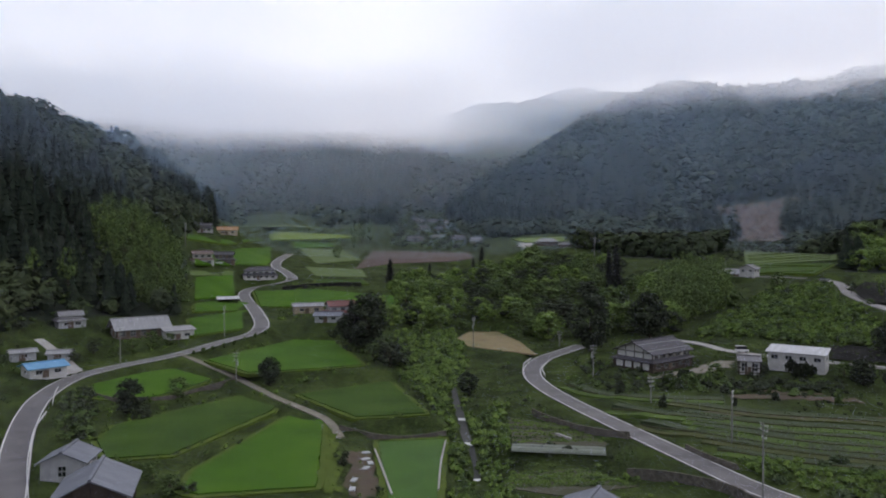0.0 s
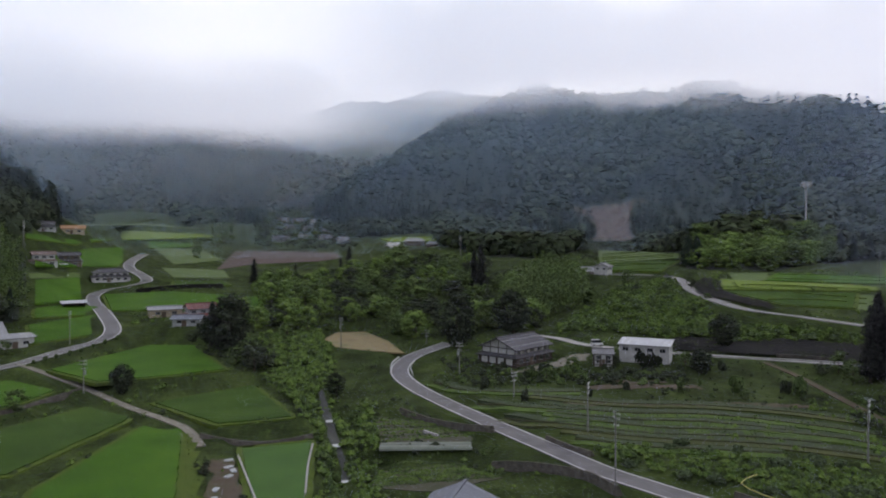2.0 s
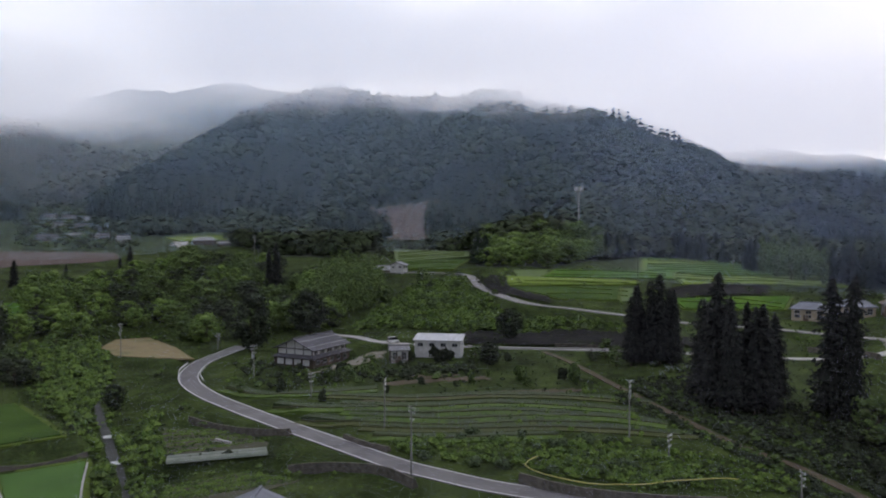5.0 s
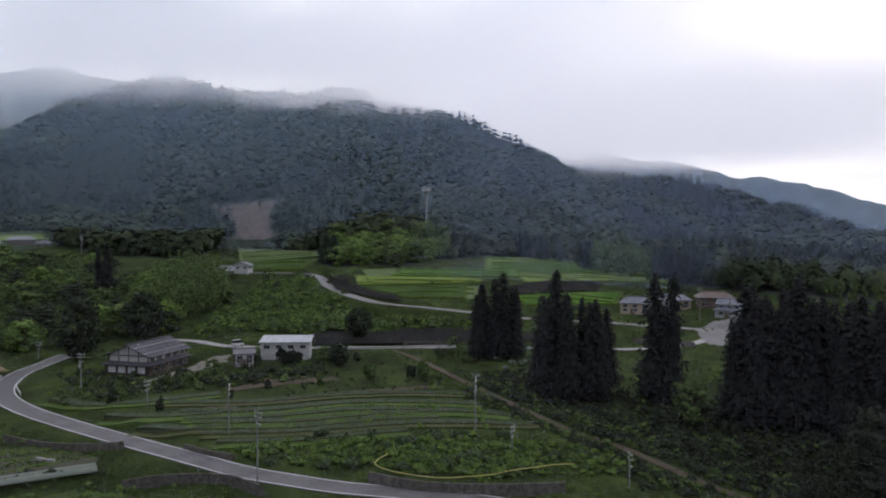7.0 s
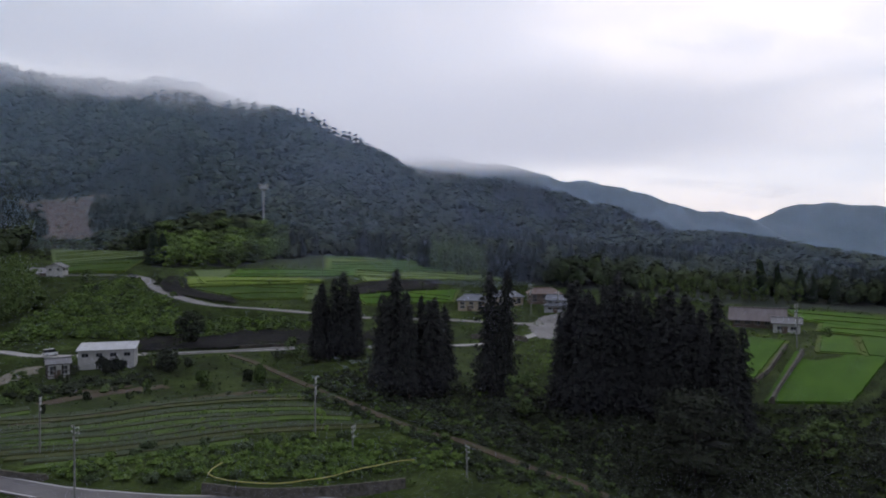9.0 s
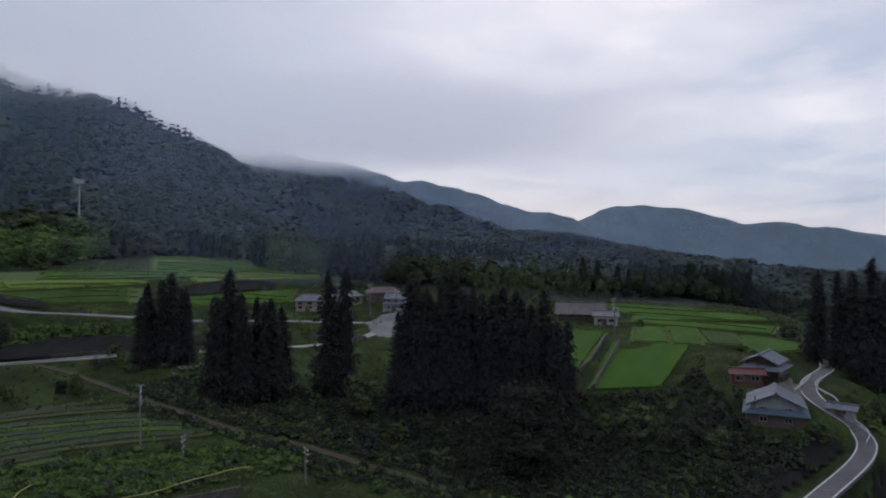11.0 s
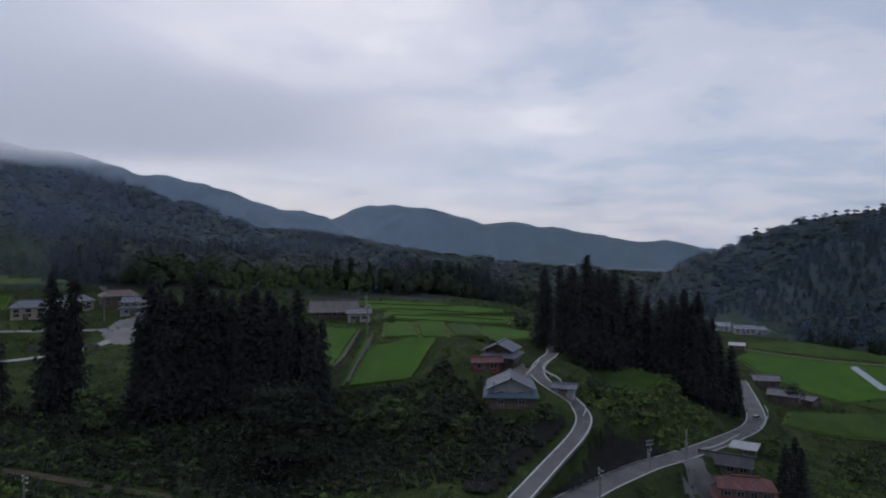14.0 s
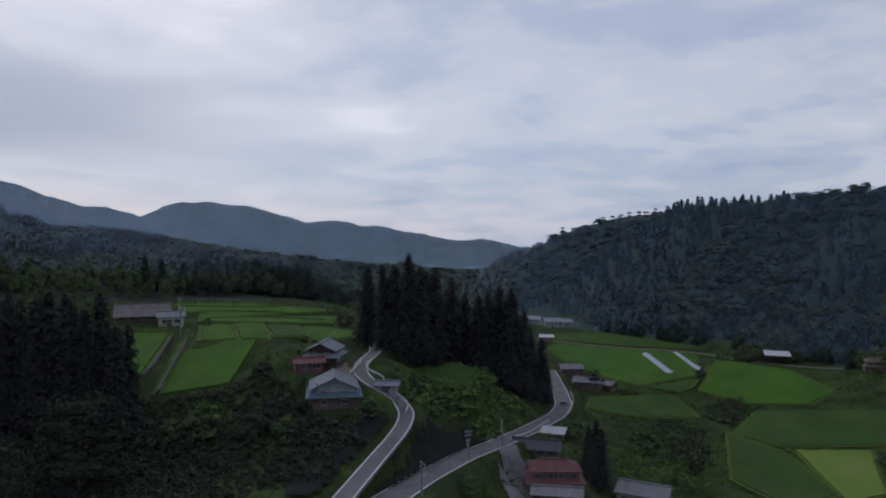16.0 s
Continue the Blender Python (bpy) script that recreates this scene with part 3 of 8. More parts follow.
ZONES["weeds_terrace"] = [(31.0, 180.9), (49.2, 169.1), (103.6, 166.3), (69.7, 111.8), (55.6, 113.4), (44.3, 133.9), (35.1, 160.1)]
ZONES["weeds_fields"] = [(-88.3, 175.3), (-53.8, 202.6), (-4.1, 213.9), (1.4, 111.7), (-45.3, 106.5)]
ZONES["weeds_upper"] = [(-84.4, 234.2), (-117.5, 341.8), (-61.1, 535.4), (-14.1, 277.3), (-52.6, 233.3)]
ZONES["weeds_right"] = [(234.6, 52.7), (276.9, -4.6), (178.4, -5.6), (139.2, 14.4), (157.4, 36.6)]
ZONES["weeds_valley"] = [(416.4, -147.0), (293.0, -229.1), (194.0, -178.9), (143.1, -132.3), (140.6, -58.5), (207.4, -75.2)]
ZONES["weeds_east"] = [(172.5, 298.0), (328.2, 248.9), (177.1, 134.1), (110.4, 184.0)]
ZONES["brush_garden"] = [(38.0, 212.1), (48.2, 201.7), (69.1, 182.7), (98.0, 177.3), (91.4, 160.7), (66.5, 165.5), (52.0, 174.3), (39.1, 178.3)]
ZONES["brush_valley"] = [(216.2, -91.6), (239.1, -118.3), (220.3, -121.0), (181.9, -101.7), (183.7, -86.1)]
ZONES["brush_valley_far"] = [(257.7, -141.4), (266.1, -158.1), (248.8, -157.1), (228.6, -138.1), (234.7, -131.0)]
ZONES["brush_left_hill"] = [(-129.5, 208.1), (-125.4, 231.0), (-110.4, 260.5), (-100.3, 278.5), (-115.3, 320.3), (-130.0, 307.1), (-145.1, 303.2), (-131.7, 242.8), (-136.1, 218.7)]
ZONES["brush_slope_low"] = [(122.9, 144.1), (128.0, 121.5), (127.1, 94.8), (128.9, 79.9), (129.0, 62.2), (108.3, 46.1), (101.3, 48.9), (99.5, 74.3), (105.8, 96.8), (106.3, 124.6)]
ZONES["brush_cedar_foot"] = [(125.5, 144.1), (138.4, 135.7), (137.6, 107.7), (150.5, 99.8), (154.5, 86.1), (139.8, 75.2), (123.0, 78.8), (120.7, 94.5), (114.9, 116.3)]
ZONES["scar_front"] = [(239.7, 607.3), (288.0, 591.7), (183.1, 366.1), (150.1, 387.5)]
ZONES["brush_village"] = [(-78.4, 1113.3), (33.7, 643.4), (33.9, 497.1), (-39.7, 533.6)]
ZONES["bamboo_hill"] = [(-143.6, 286.0), (-149.1, 317.1), (-138.8, 334.5), (-116.4, 316.4), (-98.8, 275.6), (-107.2, 253.0), (-120.0, 263.5), (-131.6, 274.8)]
ZONES["bamboo_mast"] = [(213.3, 365.4), (248.8, 363.0), (305.1, 370.5), (258.7, 314.1), (204.9, 289.4), (183.9, 315.0)]
ZONES["bamboo_east"] = [(323.7, 266.3), (311.8, 221.4), (271.4, 189.5), (269.4, 218.0)]
ZONES["rough_slope"] = [(172.0, -66.0), (190.0, -78.0), (205.0, -96.0), (192.0, -103.0), (172.0, -93.0), (158.0, -84.0), (152.0, -64.0)]
ZONES["garden_lawn"] = [(66.0, 168.0), (72.0, 186.0), (100.0, 186.0), (118.0, 168.0), (114.0, 140.0), (100.0, 138.0), (70.0, 150.0)]
ZONES["bamboo_grove"] = [(75.5, 266.0), (85.0, 251.5), (104.0, 262.0), (122.0, 300.0), (116.0, 335.0), (98.0, 318.0)]
ZONES["conifer_belt"] = [(6.5, 514.8), (33.9, 497.1), (50.3, 524.9), (61.1, 637.4), (39.5, 655.5), (8.5, 670.9)]

# ---- ground: one sheet to the horizon ----
def part(name, me_or_bm, mat=None, parent=None, label=""):
    """Links a bmesh or a mesh as one mesh object, under parent if given."""
    me = me_or_bm
    if isinstance(me, bmesh.types.BMesh):
        me = bpy.data.meshes.new(name)
        me_or_bm.to_mesh(me)
        me_or_bm.free()
    if mat and not me.materials:
        me.materials.append(mat)
    ob = new(name, me)
    if parent:
        ob.parent = parent
    if label:
        ob["label"] = label
    return ob


def mesh_of(name, verts, faces, mat, smooth=False):
    me = bpy.data.meshes.new(name)
    me.from_pydata([tuple(v) for v in verts], [], [tuple(f) for f in faces])
    if mat:
        me.materials.append(mat)
    if smooth:
        me.polygons.foreach_set("use_smooth", [True] * len(me.polygons))
    return me


def smoothstep(a, b, x):
    u = np.clip((x - a) / (b - a), 0, 1)
    return u * u * (3 - 2 * u)


def inside(poly, x, y):
    """Which points lie in the polygon, and how far all are from its rim."""
    within = np.zeros(x.shape, bool)
    ring = [(p[0], p[1], p[2]) for p in poly]
    for (x0, y0, _), (x1, y1, _) in zip(ring, ring[1:] + ring[:1]):
        crosses = ((y0 > y) != (y1 > y)) & (x < (x1 - x0) * (y - y0) / (y1 - y0 + 1e-12) + x0)
        within ^= crosses
    rim, z = along(ring + ring[:1], x, y)
    return within, rim, z


def plane_of(poly):
    p = np.array(poly)
    return np.linalg.lstsq(np.c_[p[:, :2], np.ones(len(p))], p[:, 2], rcond=None)[0]


def ripple(x, y, size, seed=0.0):
    """Cheap smooth bumps, -1 to 1."""
    u, v = x / size + seed, y / size - 1.7 * seed
    return (np.sin(1.3 * u + 0.9 * np.sin(1.7 * v)) + np.sin(1.1 * v + 1.3 * np.sin(0.8 * u + 2)) + np.sin(2.3 * u - 1.9 * v)) / 3


def ground_height(x, y):
    """The ground with fields levelled and roads cut in."""
    h = base_height(x, y)
    r = np.hypot(x, y)
    tended = smoothstep(34, 46, x) * (1 - smoothstep(108, 120, x)) * smoothstep(96, 108, y) * (1 - smoothstep(165, 180, y))
    h = h + (1 - 0.85 * tended) * (0.35 * ripple(x, y, 4.0) + 0.7 * ripple(x, y, 13.0, 3.0)) + smoothstep(380, 800, r) * (7 * ripple(x, y, 55, 5.0) + 12 * ripple(x, y, 120, 1.0)) + smoothstep(1150, 1500, r) * (9 + 3 * ripple(x, y, 14, 4.0)) + smoothstep(1600, 2200, r) * (10 * ripple(x, y, 90, 6.0) + 5 * ripple(x, y, 37, 2.5))
    for kind, poly in FIELDS:
        a = np.array(poly)
        box = (x > a[:, 0].min() - 12) & (x < a[:, 0].max() + 12) & (y > a[:, 1].min() - 12) & (y < a[:, 1].max() + 12)
        if not box.any():
            continue
        c = plane_of(poly)
        within, rim, _ = inside(poly, x[box], y[box])
        w = np.where(within, 1, 1 - smoothstep(1.5, 6.5, rim))
        level = c[0] * x[box] + c[1] * y[box] + c[2]
        h[box] = h[box] * (1 - w) + level * w
    for x0, y0, z0, radius in PADS:
        d = np.hypot(x - x0, y - y0)
        w = 1 - smoothstep(radius, radius + 4, d)
        h = h * (1 - w) + z0 * w
    for name, width, kind, line in ROADS:
        d, z = along(line, x, y)
        w = 1 - smoothstep(width / 2 + 1.5, width / 2 + 5.0, d)
        h = h * (1 - w) + (z - 0.12) * w
    return h


def build_ground():
    turn = np.radians(np.r_[np.arange(-42, 142, 0.42), np.arange(142, 318, 4.0)])
    dist = np.r_[12, 30, 50, 65 * np.exp(np.arange(0, np.log(480 / 65), 0.0098)), 480 * np.exp(np.arange(0.0098, np.log(4700 / 480), 0.016)), 4700]
    a, d = np.meshgrid(turn, dist)
    x, y = np.sin(a) * d, np.cos(a) * d
    z = ground_height(x, y)
    rows, cols = x.shape
    verts = np.c_[x.ravel(), y.ravel(), z.ravel()]
    i, j = np.meshgrid(np.arange(rows - 1), np.arange(cols), indexing="ij")
    k = (j + 1) % cols
    faces = np.stack([i * cols + j, i * cols + k, (i + 1) * cols + k, (i + 1) * cols + j], -1).reshape(-1, 4)[:, ::-1]
    verts = np.r_[verts, [(0, 0, float(z[0].mean()))]]
    hub = len(verts) - 1
    fan = [(hub, (q + 1) % cols, q) for q in range(cols)]
    rim_ring = [(a, b, 0) for a, b in OPEN_LAND]
    centre = verts[faces].mean(axis=1)
    wooded = (~inside(rim_ring, centre[:, 0], centre[:, 1])[0]).astype(int)
    wooded += np.hypot(centre[:, 0], centre[:, 1]) > 1400
    me = mesh_of("ground", verts, list(map(tuple, faces.tolist())) + fan, M["ground"], True)
    me.materials.append(M["forest_floor_shaded"])
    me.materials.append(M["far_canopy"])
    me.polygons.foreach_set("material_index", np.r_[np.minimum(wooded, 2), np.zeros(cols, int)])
    ob = tagged(new("ground", me), "grassy valley ground rising into wooded hills", "ground", kind="structure")
    return ob


def ground_at(x, y):
    return float(ground_height(np.array([float(x)]), np.array([float(y)]))[0])


def smooth_line(line, step=1.5):
    """A rounded line through the places given, at even steps."""
    p = np.array(line, float)
    p = np.r_[[2 * p[0] - p[1]], p, [2 * p[-1] - p[-2]]]
    out = []
    for k in range(1, len(p) - 2):
        n = max(2, int(np.linalg.norm(p[k + 1] - p[k]) / step))
        for u in np.arange(n) / n:
            out.append(0.5 * (2 * p[k] + (p[k + 1] - p[k - 1]) * u + (2 * p[k - 1] - 5 * p[k] + 4 * p[k + 1] - p[k + 2]) * u * u
                              + (3 * p[k] - p[k - 1] - 3 * p[k + 1] + p[k + 2]) * u ** 3))
    out.append(p[-2])
    return np.array(out)


def sideways(line):
    d = np.gradient(line[:, :2], axis=0)
    d /= np.linalg.norm(d, axis=1)[:, None] + 1e-9
    return np.c_[d[:, 1], -d[:, 0]]


def strip(name, line, left, right, top, drop, mat):
    """A ribbon with thickness that follows a line between two offsets."""
    s = sideways(line)
    n = len(line)
    a = np.c_[line[:, :2] + s * left, line[:, 2] + top]
    b = np.c_[line[:, :2] + s * right, line[:, 2] + top]
    low = np.array([0, 0, drop])
    verts = np.concatenate([a, b, a - low, b - low])
    faces = []
    for k in range(n - 1):
        faces += [(k, k + 1, n + k + 1, n + k), (2 * n + k, 2 * n + k + 1, k + 1, k), (n + k, n + k + 1, 3 * n + k + 1, 3 * n + k)]
    faces += [(0, n, 3 * n, 2 * n), (n - 1, 3 * n - 1, 4 * n - 1, 2 * n - 1)]
    me = mesh_of(name, verts, faces, mat)
    bm = bmesh.new()
    bm.from_mesh(me)
    bmesh.ops.recalc_face_normals(bm, faces=bm.faces)
    bm.to_mesh(me)
    bm.free()
    return me


ROADS = [(n, w, k, smooth_line(l, 3.0)) for n, w, k, l in ROADS]
LABELS = {"asphalt": "grey asphalt road with white edge lines", "asphalt_light": "worn pale asphalt lane along the terraces",
          "concrete": "pale concrete lane beside the houses", "gravel": "narrow gravel farm track between rice paddies", "dirt": "brown bare earth path down the slope"}


def build_roads():
    for name, width, kind, line in ROADS:
        line = smooth_line(line, 1.5)
        road = tagged(part(name, strip(name, line, -width / 2, width / 2, 0.05, 0.5, M[kind]), None), LABELS[kind], "road", kind="structure")
        if kind == "asphalt":
            for side in (-1, 1):
                o = side * (width / 2 - 0.28)
                part("edge_line", strip("edge_line", line, o - 0.12, o + 0.12, 0.058, 0.02, M["line"]), None, road, "white painted edge line")


FIELD_LABELS = {"rice": "flooded rice paddy of dense bright green plants", "rice_dull": "rice paddy of dark green plants", "rice_pale": "rice terrace of ripening yellow-green plants",
                "rice_young": "rice paddy with young plants in rows", "grass": "mown green meadow terrace", "soil": "tilled brown bare soil field",
                "dry": "clearing of dry yellow-brown grass", "vegetable": "vegetable plot with rows of leafy crops"}


def build_field(kind, poly):
    """A slab of crop with an uneven rim and a softly uneven top."""
    c = plane_of(poly)
    rnd = random.Random(len(poly) + int(abs(poly[0][0])))
    ring = []
    for (x0, y0, _), (x1, y1, _) in zip(poly, poly[1:] + poly[:1]):
        n = max(2, int(math.hypot(x1 - x0, y1 - y0) / 2.0))
        for k in range(n):
            u = k / n
            ring.append((x0 + (x1 - x0) * u + rnd.uniform(-0.15, 0.15), y0 + (y1 - y0) * u + rnd.uniform(-0.15, 0.15)))
    height = {"rice": 0.55, "rice_dull": 0.5, "rice_pale": 0.6, "rice_young": 0.25}.get(kind, 0.12)
    bm = bmesh.new()
    top = [bm.verts.new((x, y, c[0] * x + c[1] * y + c[2] + height)) for x, y in ring]
    low = [bm.verts.new((x, y, c[0] * x + c[1] * y + c[2] - 0.3)) for x, y in ring]
    bm.faces.new(top)
    for k in range(len(ring)):
        q = (k + 1) % len(ring)
        bm.faces.new((low[k], low[q], top[q], top[k]))
    bmesh.ops.triangulate(bm, faces=[f for f in bm.faces if len(f.verts) > 4])
    bmesh.ops.recalc_face_normals(bm, faces=bm.faces)
    name = {"soil": "soil_field", "dry": "dry_clearing", "grass": "meadow", "vegetable": "vegetable_plot"}.get(kind, "rice_paddy")
    ob = part(name, bm, M[kind])
    if kind.startswith("rice") and (max(p[2] for p in poly) - min(p[2] for p in poly)) < 6:
        # grassy levee round the plants
        loop = np.array([(x, y, c[0] * x + c[1] * y + c[2]) for x, y in ring + ring[:2]])
        area = sum(x0 * y1 - x1 * y0 for (x0, y0), (x1, y1) in zip(ring, ring[1:] + ring[:1]))
        lo, hi = (0.1, 1.3) if area > 0 else (-1.3, -0.1)
        loop[:, :2] += np.c_[[rnd.uniform(-0.08, 0.08) for _ in loop], [rnd.uniform(-0.08, 0.08) for _ in loop]]
        part("levee", strip("levee", loop, lo, hi, 0.3, 0.9, M["levee"]), None, ob, "yellow-green grassy levee")
    far = sum(math.hypot(p[0], p[1]) for p in poly) / len(poly)
    deep = [math.hypot(p[0], p[1]) for p in poly]
    gap = 11.0 if poly[0][1] > -60 else 400.0
    steps = int((max(deep) - min(deep)) / gap)
    if far > 205 and poly[0][0] > 60 and steps > 0 and kind in ("rice", "rice_pale", "grass", "rice_dull"):
        # narrow grassy steps that part the terrace along its contours
        turns = [math.atan2(p[0], p[1]) for p in poly]
        for q in range(steps):
            r = min(deep) + (max(deep) - min(deep)) * (q + 0.75 + rnd.uniform(-0.2, 0.2)) / (steps + 0.5)
            n = max(6, int((max(turns) - min(turns)) * r / 2.5))
            a = np.linspace(min(turns), max(turns), n)
            rr = r + 1.6 * np.sin(a * r / 9 + q) + 2.5 * np.sin(a * r / 31 + 2 * q)
            x, y = np.sin(a) * rr, np.cos(a) * rr
            within, rim, _ = inside(poly, x, y)
            ok = within & (rim > 0.6)
            runs = np.split(np.arange(n), np.flatnonzero(np.diff(ok.astype(int))) + 1)
            for run in runs:
                if ok[run[0]] and len(run) > 6:
                    line = np.c_[x[run], y[run], c[0] * x[run] + c[1] * y[run] + c[2]]
                    part("levee", strip("levee", line, -0.45, 0.45, height + 0.28, 0.8, M["levee"]), None, ob, "yellow-green grassy levee")
    return tagged(ob, FIELD_LABELS[kind], "field", group=name.replace("_", " ") + "s")


PADS = []

# ---- where the things stand ----
HOUSES = []
HOUSES += [("farmhouse_near", -51.6, 105.8, -0.1, 106.5, 10.2, 9.4, 3.6), ("annex_near", -62.6, 118.9, 0.4, 98, 6.2, 6.8, 3.4), ("blue_shed", -106.5, 189.8, 3.9, 47, 9, 7, 2.6), ("grey_shed", -118, 199.7, 6.3, 41, 6, 4, 2.4), ("grey_shed", -109.5, 203.3, 5.7, 18, 5.5, 4, 2.2), ("small_house", -120.9, 230.8, 11.8, 40, 9, 7.5, 4), ("big_farmhouse", -101, 236.9, 8, 37, 16, 10, 3.4), ("white_store", -87.8, 235.9, 7.3, 36, 9, 5, 2.8), ("red_house", -37.9, 263.6, 11.1, 23, 12, 9, 4.8), ("pale_shed", -51.6, 272.3, 12.1, 19, 11, 6, 2.8)]
HOUSES += [("grey_barn", -40.9, 255.1, 10.7, 357, 9, 6, 2.4), ("open_shed", -88.8, 293.8, 13.2, 25, 7.5, 4, 2.4), ("tier_house", -90.2, 351.2, 20.5, 20, 17, 9, 4.6), ("white_house", -113.4, 335.7, 28.2, 24, 11, 8, 5.4), ("dark_house", -108.3, 353, 27.6, 12, 11, 8, 5.2), ("village_house_dark", -21.7, 558.8, 37.7, 10, 14.4, 9, 3.8), ("village_house", -4, 557.9, 38.6, 340, 9.9, 8, 3.8), ("village_house_dark", 12.2, 550.1, 38.6, 29, 10.8, 8, 3.8), ("village_house", 24.3, 528.4, 36.9, 7, 9.9, 7, 3.8), ("village_house_dark", -17.3, 606.8, 47, 42, 10.8, 8, 3.8)]
HOUSES += [("village_house_dark", -0.5, 596.8, 46, 0, 10.8, 8, 3.8), ("village_house", 13.1, 591.9, 45, 14, 9.9, 8, 3.8), ("village_house_dark", -9.5, 633.6, 53.3, 346, 10.8, 8, 3.8), ("village_house", 5.4, 623.5, 52.1, 20, 10.8, 8, 3.8), ("village_house_dark", -23.5, 675.3, 55.2, 332, 10.8, 8, 3.8), ("village_house_dark", -298.2, 1063.7, 77.7, 26, 12.6, 9, 3.8), ("village_house", -316, 1067.2, 84.5, 47, 10.8, 9, 3.8), ("village_house_dark", -227.1, 871.6, 62.6, 15, 10.8, 9, 3.8), ("village_house", -325.3, 1093.1, 102.7, 77, 14.4, 9, 3.8), ("village_house_dark", -130.4, 388.2, 44, 19, 10.8, 8, 3.8)]
HOUSES += [("orange_shed", -126.7, 419.7, 43, 17, 11, 7, 3), ("parking_house", 71.6, 491, 35.6, 355, 14, 8, 3.2), ("parking_house", 81.6, 476.6, 34.2, 350, 8, 6, 2.6), ("bank_house", 130.8, 327.2, 21.4, 323, 12, 8, 3.2), ("white_tower_house", 137, 318.8, 21.6, 47, 6.5, 6.5, 5.6), ("timber_house", 59.7, 202.6, 3.9, 37, 19, 14.5, 5.2), ("garden_hut", 80.1, 186.4, 4.9, 342, 5, 4, 3.6), ("white_villa", 93.4, 187.3, 5.4, 324, 13.5, 6.5, 4.8), ("roof_below", 20.3, 99.2, -1.7, 63, 10, 8.5, 3.4), ("beige_house", 215.9, 156.6, 12.8, 301, 10, 8, 4)]
HOUSES += [("beige_house", 232.8, 152.6, 13.6, 323, 11, 8, 3.6), ("brown_roof_house", 239.1, 139.5, 14.7, 308, 12, 8, 4), ("balcony_house", 229.2, 127.5, 13, 289, 10, 9, 4.6), ("plateau_farmhouse", 234, 60.4, 12.6, 284, 14, 10.5, 2.7), ("white_kura", 225.6, 50.2, 12.3, 284, 7, 5.5, 3), ("lane_house", 149, 0.9, 5, 2, 11, 11, 4.2), ("lane_house_behind", 168.5, 3.1, 9.9, 346, 9.5, 8.5, 3.8), ("red_shed", 161.9, 6.6, 9.3, 282, 6, 4, 2.4), ("lane_shed", 156.5, -10.8, 5.3, 258, 4.2, 3, 2), ("carport", 208.5, -15, 8.4, 254, 7, 4.5, 2.6)]
HOUSES += [("red_roof_house", 143.9, -44.9, -13.3, 261, 12, 8.5, 5), ("dark_roof_house", 162.6, -46.6, -11.9, 246, 10.5, 6, 2.4), ("white_roof_shed", 176.5, -54.9, -12.7, 243, 5, 3.6, 2.2), ("grey_porch", 136.1, -43.1, -13.3, 253, 9, 5, 2.6), ("grey_roof_house", 145.2, -65.6, -17.8, 234, 10, 7, 3), ("road_house", 292.7, -98.4, -19.5, 266, 9, 6, 3.4), ("road_house", 272.9, -98.8, -21.2, 240, 10, 6, 3.4), ("road_house", 276.1, -108.4, -22.7, 219, 6, 5, 2.8), ("far_house", 473.7, -146.1, -22.2, 265, 12, 8, 3.8), ("far_house", 485.9, -135.9, -22, 239, 10, 8, 3.8)]
HOUSES += [("far_house", 480.8, -157.3, -23, 272, 8, 6, 3.2), ("white_roof_shed", 387.9, -116.1, -19.6, 253, 7, 5, 2.6), ("dark_pole_shed", 310.6, -206, -19.6, 244, 10, 7, 3.6), ("hillside_house", 265.4, -222.6, -15.8, 240, 13, 9, 4.6)]
PADS += [(x, y, z, 0.5 * max(length, width)) for _, x, y, z, turn, length, width, wall in HOUSES]
CEDAR_PLACES = []
CEDAR_PLACES += [(138.5, 153.6, 4.9, 22.2), (139.8, 150.2, 4.7, 23.4), (142.1, 148.4, 4.8, 25.1), (146, 148.2, 5, 23.4), (127.2, 119.5, 2.8, 24.8), (126.1, 114.1, 2.5, 29.7), (125.4, 110, 2.3, 28.3), (130.2, 109.3, 2.4, 25.2), (131.2, 106.8, 2.3, 23.2), (139.1, 108.8, 2.7, 23), (141.1, 93.1, 2, 32.3), (143.1, 76.3, 1.2, 28.9), (143.6, 72.9, 1, 30.9), (144.7, 69.9, 1, 30.5), (146.5, 67.2, 1.1, 31.2), (147.5, 64.5, 1.1, 29.8), (148.9, 60.7, 1.2, 27.8), (148.3, 55.7, 1, 27.8), (148.3, 51.6, 1, 28.9), (147.5, 48.9, 0.9, 25.6)]
CEDAR_PLACES += [(147.2, 45.7, 1, 27.1), (146, 42.8, 0.9, 23.9), (145, 40.1, 0.8, 23), (149.7, 77.7, 2.1, 27.9), (152.1, 71.9, 2.2, 29.4), (153.7, 65.3, 2.3, 27.1), (154.5, 55, 2.6, 24.8), (204.4, -8.6, 8.3, 26.2), (193.7, -12.7, 7.9, 25.7), (190.4, -18.6, 6.3, 28.6), (202.4, -24, 3.5, 29.8), (204.9, -27.6, 2, 30.6), (215.3, -33.7, -0.8, 27.8), (214.1, -17.1, 5.6, 27.6), (227.1, -25.4, 2.7, 29.1), (216.2, -39.2, -3.2, 25.2), (208, -42, -4.3, 30.4), (209.8, -47.6, -6.9, 33.8), (212.8, -52.2, -9.1, 33), (214.4, -56.1, -11, 28.6)]
